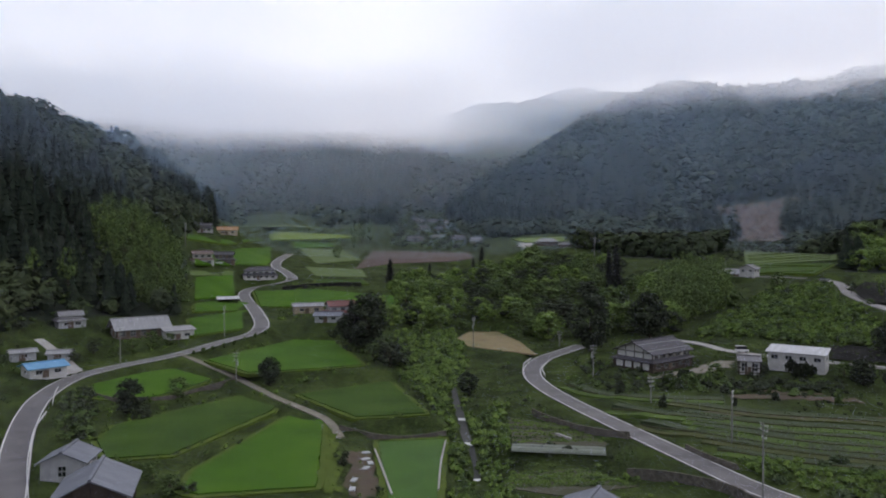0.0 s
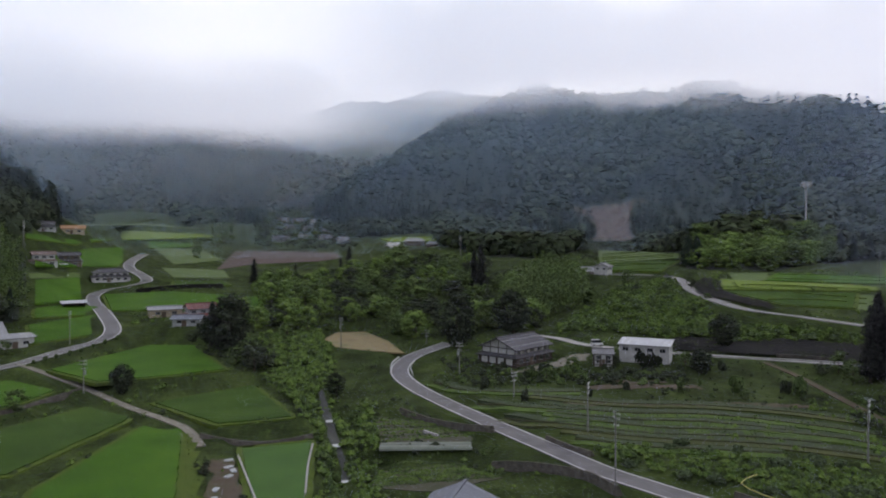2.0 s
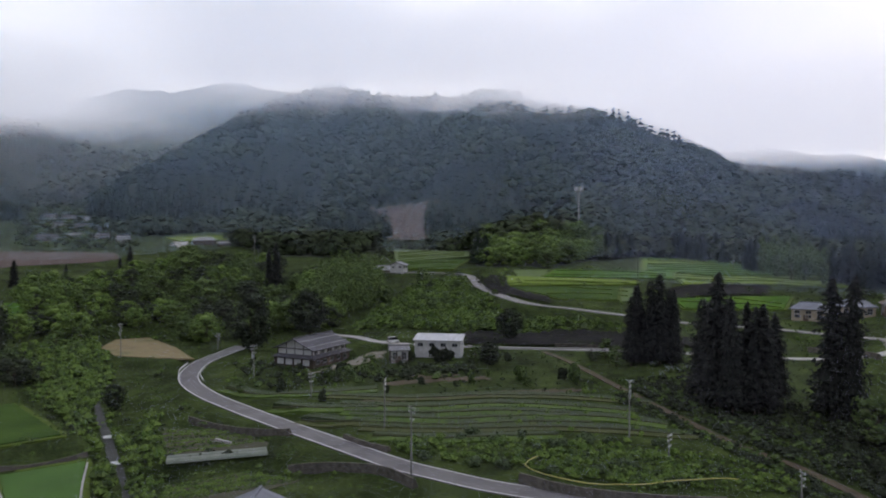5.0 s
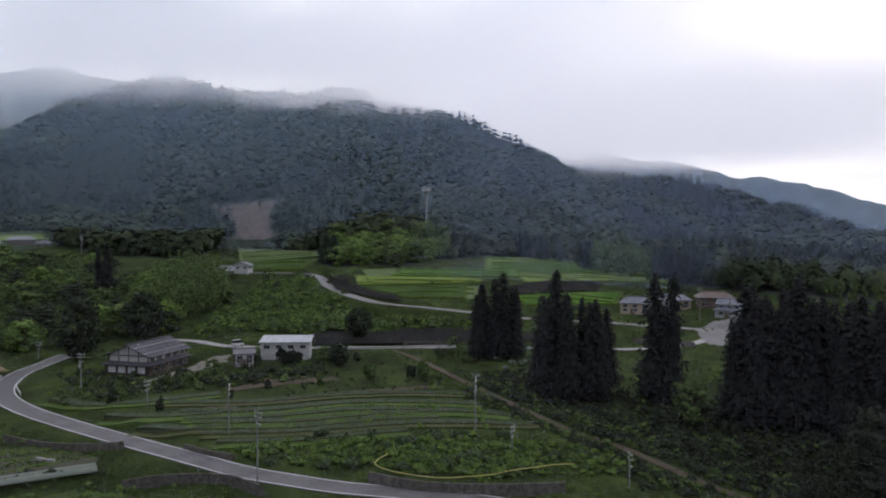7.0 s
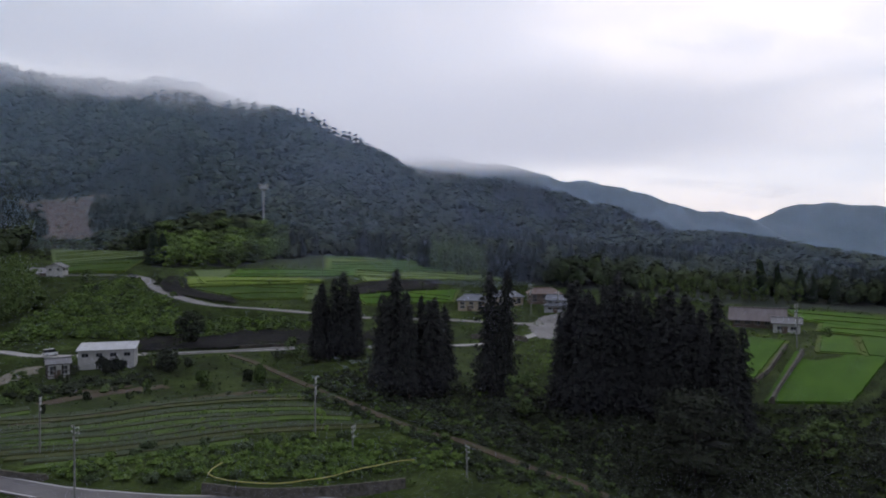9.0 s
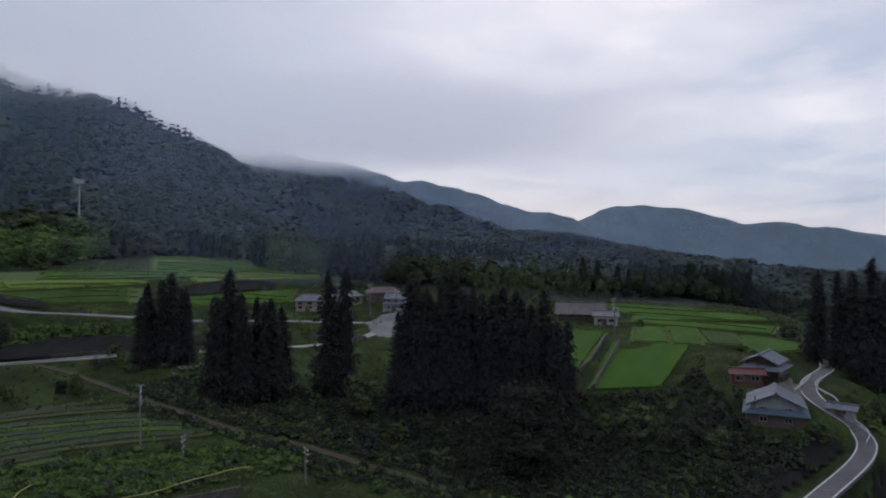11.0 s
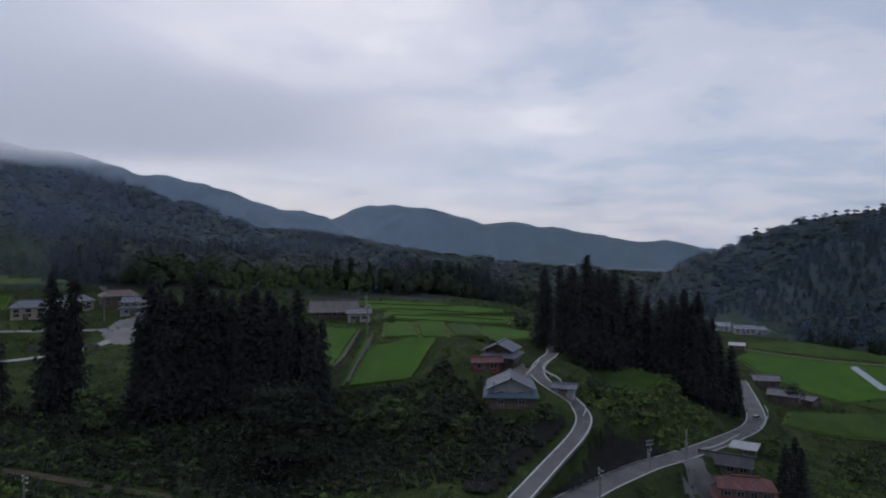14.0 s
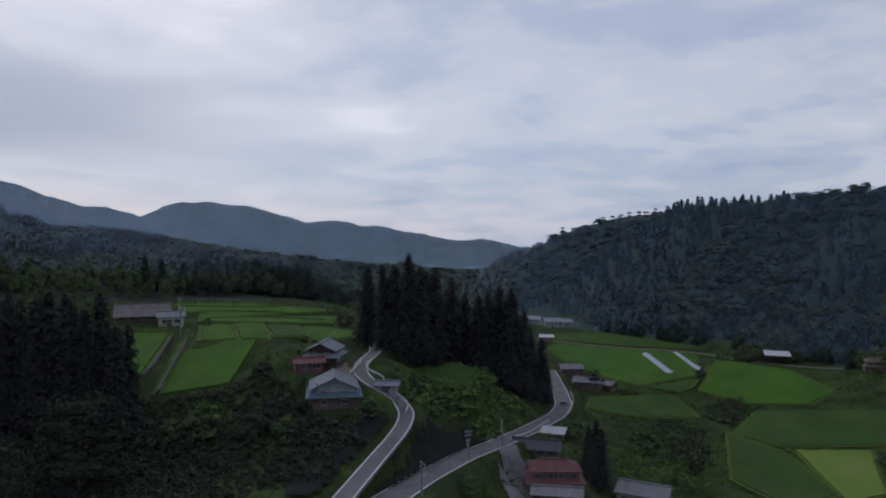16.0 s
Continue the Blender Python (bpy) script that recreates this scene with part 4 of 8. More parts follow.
CEDAR_PLACES += [(220.8, -61.2, -13.3, 23.9), (225.9, -66, -15.4, 21.6), (229.2, -69.3, -16.6, 14.7), (245.7, -52.6, -8.4, 30.9), (254.9, -64.1, -12.6, 29.2), (-29.7, 230.6, 7.2, 15.4), (-26.3, 230.1, 6.9, 13.6), (-27.4, 227, 6.6, 14.2), (77.6, 319.7, 15.8, 25.4), (76.3, 327.4, 16.5, 19.5), (23.2, 430.6, 23.8, 12.3), (17.7, 412.6, 21.9, 9.2), (115, 311.2, 18.9, 9.4), (-26.1, 350, 19.1, 11.7), (-7.2, 377.5, 19.9, 9), (153.7, -57.5, -15.3, 14.8), (147.9, -56.6, -15.7, 13.6), (159.4, -57.9, -14.6, 11.3), (135.5, 152.6, 4.9, 20.2), (139, 153.3, 4.7, 20.7)]
CEDAR_PLACES += [(144.6, 146.4, 4.8, 23.5), (148.3, 150.5, 5, 19.8), (130.2, 120.5, 2.8, 21.8), (129.2, 114.7, 2.5, 26.1), (123.5, 107.4, 2.3, 24.2), (128.8, 106.4, 2.4, 22.6), (134.4, 107.3, 2.3, 20.7), (138.9, 112, 2.7, 20.1), (140.4, 96.2, 2, 29.4), (140.1, 77.5, 1.2, 24.3), (140.5, 72, 1, 28.5), (143.6, 72.9, 1, 25.9), (144.1, 69.3, 1.1, 29.4), (150.7, 64, 1.1, 27), (151.5, 58.9, 1.2, 25.9), (146, 57.9, 1, 23.1), (146.5, 49, 1, 25.8), (145.4, 51.3, 0.9, 21.7), (144.5, 47.5, 1, 23.9), (145.6, 46, 0.9, 20.5)]
CEDAR_PLACES += [(141.9, 40.9, 0.8, 21.4), (147, 76.1, 2.1, 23.9), (151.5, 75.1, 2.2, 25.8), (154.6, 68.4, 2.3, 22.9), (151.3, 54.7, 2.6, 20.6), (201.2, -8.3, 8.3, 22.7), (192.9, -15.8, 7.9, 23.6), (189.2, -21.6, 6.3, 26), (200.2, -21.7, 3.5, 27), (203.2, -24.9, 2, 27.4), (213.8, -30.9, -0.8, 24.4), (217.1, -15.9, 5.6, 23.5), (230.2, -26, 2.7, 24.7), (215, -42.2, -3.2, 22.8), (207.5, -45.2, -4.3, 26.8), (207.2, -49.4, -6.9, 28), (215.7, -50.8, -9.1, 27.9), (216.3, -53.5, -11, 23.8), (223, -58.9, -13.3, 21.3), (227.1, -63, -15.4, 20.4)]
CEDAR_PLACES += [(244.4, -55.5, -8.4, 27.5), (254, -67.2, -12.6, 24.9)]
PINE_PLACES = []
PINE_PLACES += [(-44.6, 183.2, 2.4, 7.2), (46.4, 224.1, 4.9, 17.8), (68.3, 235.3, 7.2, 15), (120.9, 192.1, 7.9, 12.9), (-70, 159.4, 0.8, 4.4), (100, 169.3, 4.9, 4.2), (6.2, 178.7, 0.6, 8.2), (-24.1, 221.5, 5.8, 9.4), (-30.2, 230.5, 7.2, 5.7)]
ROUND_PLACES = []
ROUND_PLACES += [(137, 292, 20, 6.5), (149, 280, 19.5, 5.6), (138, 262, 18, 5.0), (126, 262, 15.5, 6.2), (132, 274, 17.5, 5.8), (118, 255, 14, 4.6), (144, 240, 16.5, 4.2)]
ROUND_PLACES += [(-18.3, 128.5, -1.2, 4.9), (6.5, 178.7, 0.6, 8.1), (-64.8, 174.2, 1.2, 6.2), (-15.2, 203.3, 3.6, 12.6), (-20.5, 208, 4.5, 8.3), (-13.2, 210.6, 4, 6.7), (-35.8, 232.4, 7.7, 5.5), (-68.6, 462.9, 27.8, 12.1), (-74, 139, 0.8, 6.9), (-88.3, 175.3, 1.7, 3.9), (-48, 117.2, -0.1, 3.7), (-42.9, 111.3, -0.3, 4.4), (-65.1, 154.7, 0.7, 5.5), (-43.6, 113.2, -0.3, 4.7), (-49, 117.9, -0, 3.8), (-39.9, 111.6, -0.4, 3.7), (-94.1, 215.9, 5.8, 6.9), (-90.4, 221.4, 6.1, 6.7), (-104.3, 212.2, 6.3, 5.9), (-97.5, 210.3, 5.5, 4.5)]
ROUND_PLACES += [(-86.9, 226.1, 6.5, 4.9), (-105.1, 202.4, 5.5, 4.8), (59.4, 173.8, 3.6, 5.8), (69.2, 180.7, 4.3, 5.1), (56.1, 178.8, 3.5, 4.2), (34.1, 178.5, 2, 5.7), (134.5, 162.1, 5.5, 6.4), (129.2, 161.3, 5.1, 4.7), (44.8, 170.8, 2.7, 3.1), (-17.1, 209.7, 4.3, 9), (-11.8, 205.5, 3.5, 8.3), (-7.5, 245.8, 6.3, 9), (-0.8, 256.9, 6.3, 8.6), (149, 259.8, 20.6, 6.3), (155.4, 252.5, 20.9, 6.2), (188.4, 288.5, 25.1, 4.3), (112, 146.2, 3.8, 3.9), (131.7, 154, 4.7, 8.4), (97, 146, 3.6, 3), (81, 153.3, 3.7, 2.5)]
ROUND_PLACES += [(102.9, 174.5, 5.5, 6.7), (99.4, 176.3, 5.4, 5.1), (83.1, 184.6, 5.1, 4.8), (103.8, 158.7, 4.4, 2.9), (133.2, 82.5, 0.8, 11.1), (128.2, 85, 0.7, 6.7), (124.9, 69.6, -1.1, 5.6), (138.1, 24.7, 1, 8.9), (135.3, 16.1, 1.3, 9.7), (133, 9.6, 1.4, 7.8), (140, 31.4, 0.5, 5.7), (153.2, 7.6, 7.8, 3.6), (169.5, 16.3, 10.6, 4.7), (220.1, 38.6, 12.4, 3.5), (231.5, -2.2, 9.9, 8), (140, -3.5, 2.7, 5.3), (143.9, -6.2, 2.9, 5.2), (162.5, -17.9, 3.8, 6.7), (160.3, -23.2, -0.1, 7.1), (332.2, -191.1, -22.6, 8.5)]
ROUND_PLACES += [(300.7, -162.1, -24.1, 7.7), (252.3, -147.6, -26, 7.6), (258.1, -155.8, -25.5, 3.3), (272.8, -101.2, -21.6, 11.4), (301.5, -106.6, -20.4, 6.3), (177.5, -61.4, -13.2, 6.6), (144.4, -31.6, -9.7, 4.7), (125.1, -23.3, -7, 6.1), (184.1, -83, -20.6, 9.3), (174.8, -92.9, -22.6, 9), (198.6, -98.3, -24.1, 9.3), (159.8, -80.7, -20.5, 4.8), (287.5, -69.9, -12.2, 9.4), (262.4, -220.6, -15.6, 13.9), (271.5, -220.3, -16.1, 9.6), (300.5, -223.5, -17.7, 7.4), (320.9, -205.3, -20.9, 6.1)]
BAMBOO_PLACES = []
BAMBOO_PLACES += [(-118.8, 280.5, 23.3, 17.6), (-125.6, 280.8, 27.8, 17.6), (-129.4, 279.6, 30.1, 17.6), (-111.4, 278.7, 19, 14.6), (-104.7, 272.6, 15.2, 11.4), (-122.4, 297.6, 29.4, 10.9), (-131.4, 302.1, 36.4, 12), (-63.6, 557.4, 37.7, 11), (-57.4, 561.6, 38.6, 11.6), (-67.4, 535.1, 33.6, 11.9), (-72.7, 498.7, 30.1, 7.1), (-128.1, 243.2, 19.8, 11.6), (-134.3, 233.9, 20.6, 11.1), (-5.7, 300.9, 12.5, 9.6), (-11.4, 293.7, 12, 8.2), (266.6, 208.9, 22.7, 12.1), (264.3, 200.4, 21.7, 13.1), (265.8, 195.1, 21.4, 11.5), (265.4, 186.9, 20.7, 10.5), (269.4, 218, 23.6, 11.5)]
BAMBOO_PLACES += [(256.9, 107.3, 16.7, 6.2), (256.5, 103.4, 16.4, 6.1), (258.6, 100.4, 16.5, 5.5), (260.7, 97.5, 16.6, 5.1), (260.4, 93.6, 16.3, 5.1), (262.7, 90.7, 16.4, 6.2), (265.2, 87.8, 16.5, 5.7), (264.9, 83.9, 16.2, 5.7), (267.5, 81, 16.2, 5.1), (270.3, 78.1, 16.3, 6.2), (269.9, 74.2, 16.0, 6.2), (272.8, 71.3, 16.1, 5.8), (275.7, 68.3, 16.1, 5.2), (275.2, 64.5, 15.8, 5.2), (278.1, 61.4, 15.9, 6.4), (281, 58.3, 15.9, 5.8), (262.2, 101, 17.0, 5.7), (265.8, 93.3, 16.9, 5.4), (267.7, 85.1, 16.5, 5.1), (271.9, 77.5, 16.4, 4.6)]
BAMBOO_PLACES += [(275.1, 69.5, 16.1, 4.1)]
GREAT_TREE = (122.5, 41.6, -3.6, 18.1)
SLAB_PLACES = [(-15.1, 138.4, -1.2), (-14.7, 134.4, -1.4), (-14.1, 129.2, -1.6), (-15.3, 120.9, -1.3), (-15, 116.8, -1.2), (-13.6, 132.5, -1.6)]
POLE_PLACES = [(-53.7, 184.6, 2, 9.4), (-93.8, 206.7, 4.7, 9.9), (-73.2, 238.2, 7.9, 9.5), (9.8, 230.2, 3.9, 10.8), (40.2, 190.6, 2.8, 9.1), (47.3, 161.9, 2.8, 6.3), (54.1, 133.2, 1.7, 9.7), (47.2, 104.8, -0.1, 12.8), (38.2, 234, 4.8, 5.4), (92.1, 433.4, 29.5, 12), (94.3, 106.6, 1.4, 10.7), (201, 42.2, 11.5, 9.1), (143.4, -26.6, -8, 8.2), (154.7, -36.3, -9, 7.7), (114.4, -13.5, -1.8, 5.3), (208.7, 231.1, 22.4, 12.8), (261.1, 227.2, 24.2, 8.2), (218.9, 132.9, 12.1, 11), (213, 118.9, 10.8, 11.4), (144.6, 4.3, 5.5, 5), (-123.5, 341.9, 37.3, 10.8), (-73.3, 616.7, 50.2, 7.8), (219.5, 46.3, 12.3, 9.3), (92.5, 94.3, 0.3, 5), (96.8, 71.3, -1.2, 6.3)]
WALLS = []
WALLS.append(("stone", 1.6, 0.2, [(32.2, 124.9, -0.5), (36.2, 121.1, -0.3), (40.2, 115.8, -0.2), (44.5, 110.5, -0.1), (46.6, 103.4, -0.2)]))
WALLS.append(("stone", 1.4, 0.2, [(20, 161.6, 0.1), (25.9, 151.1, 0.7), (31.5, 143.5, 0.8), (35.9, 138.8, 0.8)]))
WALLS.append(("stone", 0.9, 0.2, [(-71.7, 165.7, 0.9), (-65.7, 170.6, 1.1), (-61, 181, 1.6), (-54.8, 188.4, 2.1)]))
WALLS.append(("stone", 0.9, 0.2, [(-85.7, 172.7, 1.5), (-77.3, 166.6, 1), (-70.6, 164.7, 0.9)]))
WALLS.append(("stone", 1, 0.1, [(129, 179.3, 6.8), (134.5, 175.8, 6.8), (140.1, 171.2, 6.8)]))
WALLS.append(("stone", 1.7, 0.3, [(63, 97.6, 0.3), (67.8, 90.3, -0), (75.1, 83.7, -0.5), (85.6, 75.2, -1)]))
WALLS.append(("stone", 1, 0.3, [(44.8, 132.3, 1), (46.8, 126.3, 0.8), (49.7, 121.2, 0.7)]))
WALLS.append(("stone", 1.3, 0.4, [(157.4, 36.9, 5.1), (167.8, 37.7, 7.7), (191.2, 38.2, 11.1)]))
WALLS.append(("stone", 0.9, 0.2, [(169, 43.6, 7.2), (178.8, 43.1, 9.1), (202.9, 44.8, 11.4)]))
WALLS.append(("stone", 0.8, 0.3, [(-21.9, 149.2, 0.2), (-9.9, 148.3, -0.9), (0.7, 151.7, -1.7)]))
WALLS.append(("dark", 1.8, 0.6, [(-73.9, 328.2, 16.6), (-59, 332.3, 18.1), (-38.4, 335.8, 18.4)]))
WALLS.append(("stone", 1.5, 0.4, [(183.9, 133.8, 8.1), (190.2, 126.2, 8.1), (187.6, 116.3, 7.3)]))
GUARD_RAILS = []
GUARD_RAILS.append([(-60.8, 104.1, 0.7), (-69.3, 118.2, 1), (-76.1, 130.7, 1), (-82.8, 144.2, 1.1), (-87.3, 156.4, 1.1)])
GUARD_RAILS.append([(-90.1, 164, 1.3), (-94.3, 172.8, 2), (-96.4, 178.2, 2.5)])
GUARD_RAILS.append([(160.4, -10.3, 6.8), (164, -7.6, 8.4), (167.9, -6.5, 9.2), (175, -8.1, 9.6)])
GUARD_RAILS.append([(156.6, -11.7, 5.3), (154.5, -14, 3.6), (152.1, -14.9, 2.4), (148.7, -14.1, 1.4)])
GUARD_RAILS.append([(162.5, -2.6, 9.2), (169.3, -4.7, 9.7), (175.4, -5.8, 10)])
GUARD_RAILS.append([(22.5, 201.6, 2.3), (23.9, 209.5, 2.8), (26.8, 216.4, 3.3)])
GUARD_RAILS.append([(28, 195.2, 2.3), (28.4, 203.6, 2.7), (30.7, 210.2, 3.2)])
GUARD_RAILS.append([(209.7, -69.4, -16.7), (236.7, -80.7, -20.1), (252.1, -84.8, -19.8)])
GUARD_RAILS.append([(164.9, -40.9, -7.5), (174.4, -48.3, -8.4), (192.2, -58.2, -11.3)])
KERB_LINES = [[(103.9, 190.1, 7), (110.1, 183.5, 6.7), (124.8, 176.1, 6.3), (138.7, 168.2, 6.4), (154.9, 154.6, 6.5)], [(23.2, 145.4, 0.1), (24.5, 143, 0), (25.5, 141.8, 0)]]
CHANNEL_LINES = [[(-13.6, 141.2, -1.2), (-10.9, 128.1, -1.9), (-8.4, 115.9, -1.8)], [(-25.7, 151.4, 0.7), (-24.4, 139, -0.5), (-21, 117.4, -1)], [(0.5, 146.8, -2), (-0.4, 133, -2.8), (-0.8, 118.1, -2.5)]]
PATCHES = []
PATCHES.append(("plaza", "asphalt_light", [(206.1, 127.8), (219.2, 127.9), (225.1, 123), (211.5, 113.5), (198.8, 109.8), (193.7, 114)]))
PATCHES.append(("yard", "concrete", [(53.5, 504.2), (61, 510.1), (62.5, 481.2), (54.4, 470)]))
PATCHES.append(("felled_slope", "felled", [(254.7, 663.5), (279.1, 661), (306.4, 652.7), (306.4, 642.3), (290.7, 619.3), (275.8, 575.8), (240.3, 576.5), (263.1, 636.9)]))
PATCHES.append(("logging_track", "gravel", [(250.9, 670), (282.3, 666.2), (312.1, 651.7), (327.4, 634.1), (325.5, 630.5), (309.8, 647.3), (280.3, 661.6), (249, 665.4)]))
PATCHES.append(("yard", "concrete", [(-106.8, 185.7), (-100, 195.5), (-104.9, 202.5), (-110.3, 194.4)]))
PATCHES.append(("yard", "gravel", [(49.9, 193), (56.5, 189.1), (75.2, 199.1), (80.9, 197.4), (77.4, 192.6), (60.6, 183.5)]))
PATCHES.append(("forecourt", "asphalt", [(153.7, -35.4), (157.8, -39.2), (151.6, -41.5), (137.9, -40.7), (131.3, -32.7), (143, -33.5)]))
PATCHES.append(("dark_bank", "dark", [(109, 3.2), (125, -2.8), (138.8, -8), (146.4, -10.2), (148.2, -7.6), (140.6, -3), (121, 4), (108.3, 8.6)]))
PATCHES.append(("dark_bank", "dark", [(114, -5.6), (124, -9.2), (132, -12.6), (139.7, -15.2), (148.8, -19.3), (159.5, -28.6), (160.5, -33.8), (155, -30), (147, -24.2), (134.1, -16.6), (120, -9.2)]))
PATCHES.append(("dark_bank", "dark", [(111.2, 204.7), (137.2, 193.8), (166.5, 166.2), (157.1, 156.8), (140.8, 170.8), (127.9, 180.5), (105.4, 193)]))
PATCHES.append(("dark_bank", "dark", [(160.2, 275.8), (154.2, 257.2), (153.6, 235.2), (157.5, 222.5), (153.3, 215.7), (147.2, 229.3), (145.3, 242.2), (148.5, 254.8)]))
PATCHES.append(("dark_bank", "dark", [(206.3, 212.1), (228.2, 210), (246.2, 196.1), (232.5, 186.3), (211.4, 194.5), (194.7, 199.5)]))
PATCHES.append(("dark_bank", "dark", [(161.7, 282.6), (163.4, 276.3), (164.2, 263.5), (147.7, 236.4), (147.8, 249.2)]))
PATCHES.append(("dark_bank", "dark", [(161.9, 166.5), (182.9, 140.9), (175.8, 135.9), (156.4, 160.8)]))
# two pale blue-grey strips laid across the rice
PATCHES.append(("mulch_strip", "film", [(356.8, -158.7), (360.7, -163.6), (309.6, -153.5), (306.4, -148.6)]))
PATCHES.append(("mulch_strip", "film", [(364.3, -179.8), (365.3, -182.9), (313.4, -170.6), (311.9, -167)]))
PATCHES.append(("garden", "dirt", [(-18, 137.4), (-13.8, 140), (-10.3, 114.7), (-15.6, 113.7)]))
PATCHES.append(("grass_strip", "levee", [(-26, 152.5), (-22.5, 147.5), (-19.8, 135.1), (-16.4, 113.3), (-19.4, 112), (-22, 128), (-25.6, 146.1)]))
PATCHES.append(("kitchen_garden", "dirt", [(67, 166), (80, 163.5), (92, 159), (93, 155.5), (80, 159.5), (66, 162)]))
PATCHES.append(("kitchen_garden", "dirt", [(70.5, 178), (74.5, 176.5), (79.5, 166.2), (88, 164.6), (87.5, 163), (77, 164.4), (72, 172)]))
PATCHES.append(("kitchen_garden", "dirt", [(55, 152.5), (68, 149.5), (90, 145), (108, 138), (107.5, 135.5), (88, 142), (66, 147), (54, 150)]))
PATCHES.append(("yard", "gravel", [(172.6, 0.9), (172.7, -2.9), (156.4, -3.8), (154.7, -0.4)]))
STREAM_LINE = [(2.3, 184.4, 1.1), (4, 164.8, -0.6), (4.6, 153.9, -1.6), (5.3, 145, -2.1), (6.1, 133.3, -3), (6.8, 121.3, -3), (6.8, 110.6, -2.3)]
CARS = [("van", 86.2, 205.4, 7.4, 357), ("silver_car", 157.6, 294.6, 23, 337), ("white_car", 204.6, -14.6, 8.4, 256), ("silver_car", 229.6, -74.9, -18.8, 322), ("white_car", -109.6, 339.6, 27.9, 28), ("white_car", -108, 343.3, 27.5, 27), ("white_car", 51.7, 486.7, 34.1, 54)]
MAST = (280.6, 364.8, 39.1, 33.4)
CROP_LINES = []
CROP_LINES.append([(51, 160.3, 3), (66.7, 148.2, 3.2), (85.4, 142.3, 3.3), (101.6, 132.7, 3.1), (113.9, 121.6, 2.7)])
CROP_LINES.append([(50.4, 152.1, 2.7), (65, 141.5, 2.7), (81.9, 136.4, 2.9), (96.7, 126.2, 2.7), (105.8, 117.7, 2.4)])
CROP_LINES.append([(50, 143.5, 2.1), (65.9, 132.1, 2.2), (82.3, 125.9, 2.4), (97.2, 117.8, 2.2), (105.7, 108.2, 1.7)])
CROP_LINES.append([(49.8, 135.9, 1.6), (63.1, 126.6, 1.7), (83.2, 117.3, 1.9), (96.6, 108.9, 1.6), (105.2, 99.5, 1.1)])
CROP_LINES.append([(50.1, 130.1, 1.2), (60.8, 122, 1.4), (70.8, 117.9, 1.6), (82.6, 112.8, 1.6)])
CROP_LINES.append([(49.9, 146.9, 2.3), (63.3, 137.6, 2.4), (79.1, 131.8, 2.6), (92.6, 122.7, 2.4)])
CROP_LINES.append([(49.7, 138.9, 1.8), (64.1, 128.7, 1.9), (80.1, 122.6, 2.1), (92.8, 115.8, 2)])
CROP_LINES.append([(31.6, 184.3, 2), (37.9, 172.8, 2.2), (47.9, 164.9, 2.8), (62.9, 159.6, 3.5)])
CROP_LINES.append([(37.8, 160.7, 2), (44.4, 152.8, 2.3), (57.2, 145.2, 2.6)])
CROP_LINES.append([(40.8, 148.4, 1.8), (46.7, 141.2, 1.8), (55.2, 137.4, 2)])
ROPE_LINE = [(66.5, 101, 0.6), (71.4, 104, 0.9), (66.5, 101, 0.6), (69.1, 95.2, 0.3), (74.6, 90.1, -0.1), (83.3, 85.7, -0.4), (89.5, 83.8, -0.5), (95.3, 81.5, -0.5)]
DOME_PLACES = [(78.4, 108), (84.8, 107.6), (88.8, 106.6), (70.1, 97.9), (82.2, 95.8), (84.7, 95), (64.3, 103.8), (74.3, 109.3), (64.7, 120.6), (70.7, 117), (75.5, 115.4), (79.3, 101.9), (78.8, 96.6), (95.9, 100.7),
                (60.7, 107.3), (80.1, 109), (86.2, 109.4), (83.2, 95.6), (54.4, 115.5), (68, 121.9), (85.9, 85.5), (96, 86.8)]
GARDEN_SHRUBS = [(42.8, 172, 3.2, "leaf_dark"), (48.7, 157.6, 2.6, "leaf_dark"), (63.9, 155.6, 1.8, "leaf_dark"), (74.5, 159.9, 2.0, "leaf_dark"), (86, 154.8, 3.4, "leaf_mid"), (98.8, 152.3, 3.6, "leaf_mid"), (109.1, 148.4, 3.0, "leaf_dark"),
                 (110.3, 144.9, 4.2, "leaf_mid"), (88.3, 179.5, 4.4, "leaf_deep_shaded"), (90.2, 178.8, 3.8, "leaf_deep_shaded"), (92.3, 178.2, 3.0, "leaf_deep_shaded"), (78.3, 180.8, 2.2, "leaf_dark"), (65.9, 175.8, 3.6, "leaf_mid"), (70.5, 181.6, 3.0, "leaf_light"),
                 (-75.2, 214.2, 1.3, "leaf_mid"), (-73.4, 217.8, 1.4, "leaf_mid"), (-71.4, 220.8, 1.3, "leaf_mid"), (-69, 224.4, 1.5, "leaf_mid"), (-66.8, 228, 1.4, "leaf_mid"), (-64.4, 231, 1.5, "leaf_mid"), (-61.8, 234, 1.6, "leaf_mid"), (-59.5, 238, 1.5, "leaf_mid"),
                 (104, 172, 3.4, "leaf_light"), (106.5, 170.5, 2.6, "leaf_dark"), (76, 166, 1.2, "leaf_mid"), (82, 164, 1.0, "leaf_light"), (94, 160, 1.4, "leaf_mid"), (57, 178, 3.0, "leaf_mid"), (61, 181, 3.8, "leaf_dark")]
BLOOM_PLACES = [(121.5, 137.1, 3.5), (133.8, 139, 3.8), (138.9, 141.4, 4.2), (140.5, 139.3, 4.2), (144.2, 139.7, 4.4), (137.7, 131.2, 3.7), (138.5, 147.9, 4.5), (146.7, 146.4, 5), (133.8, 129.1, 3.4), (129.8, 118.1, 2.8)]

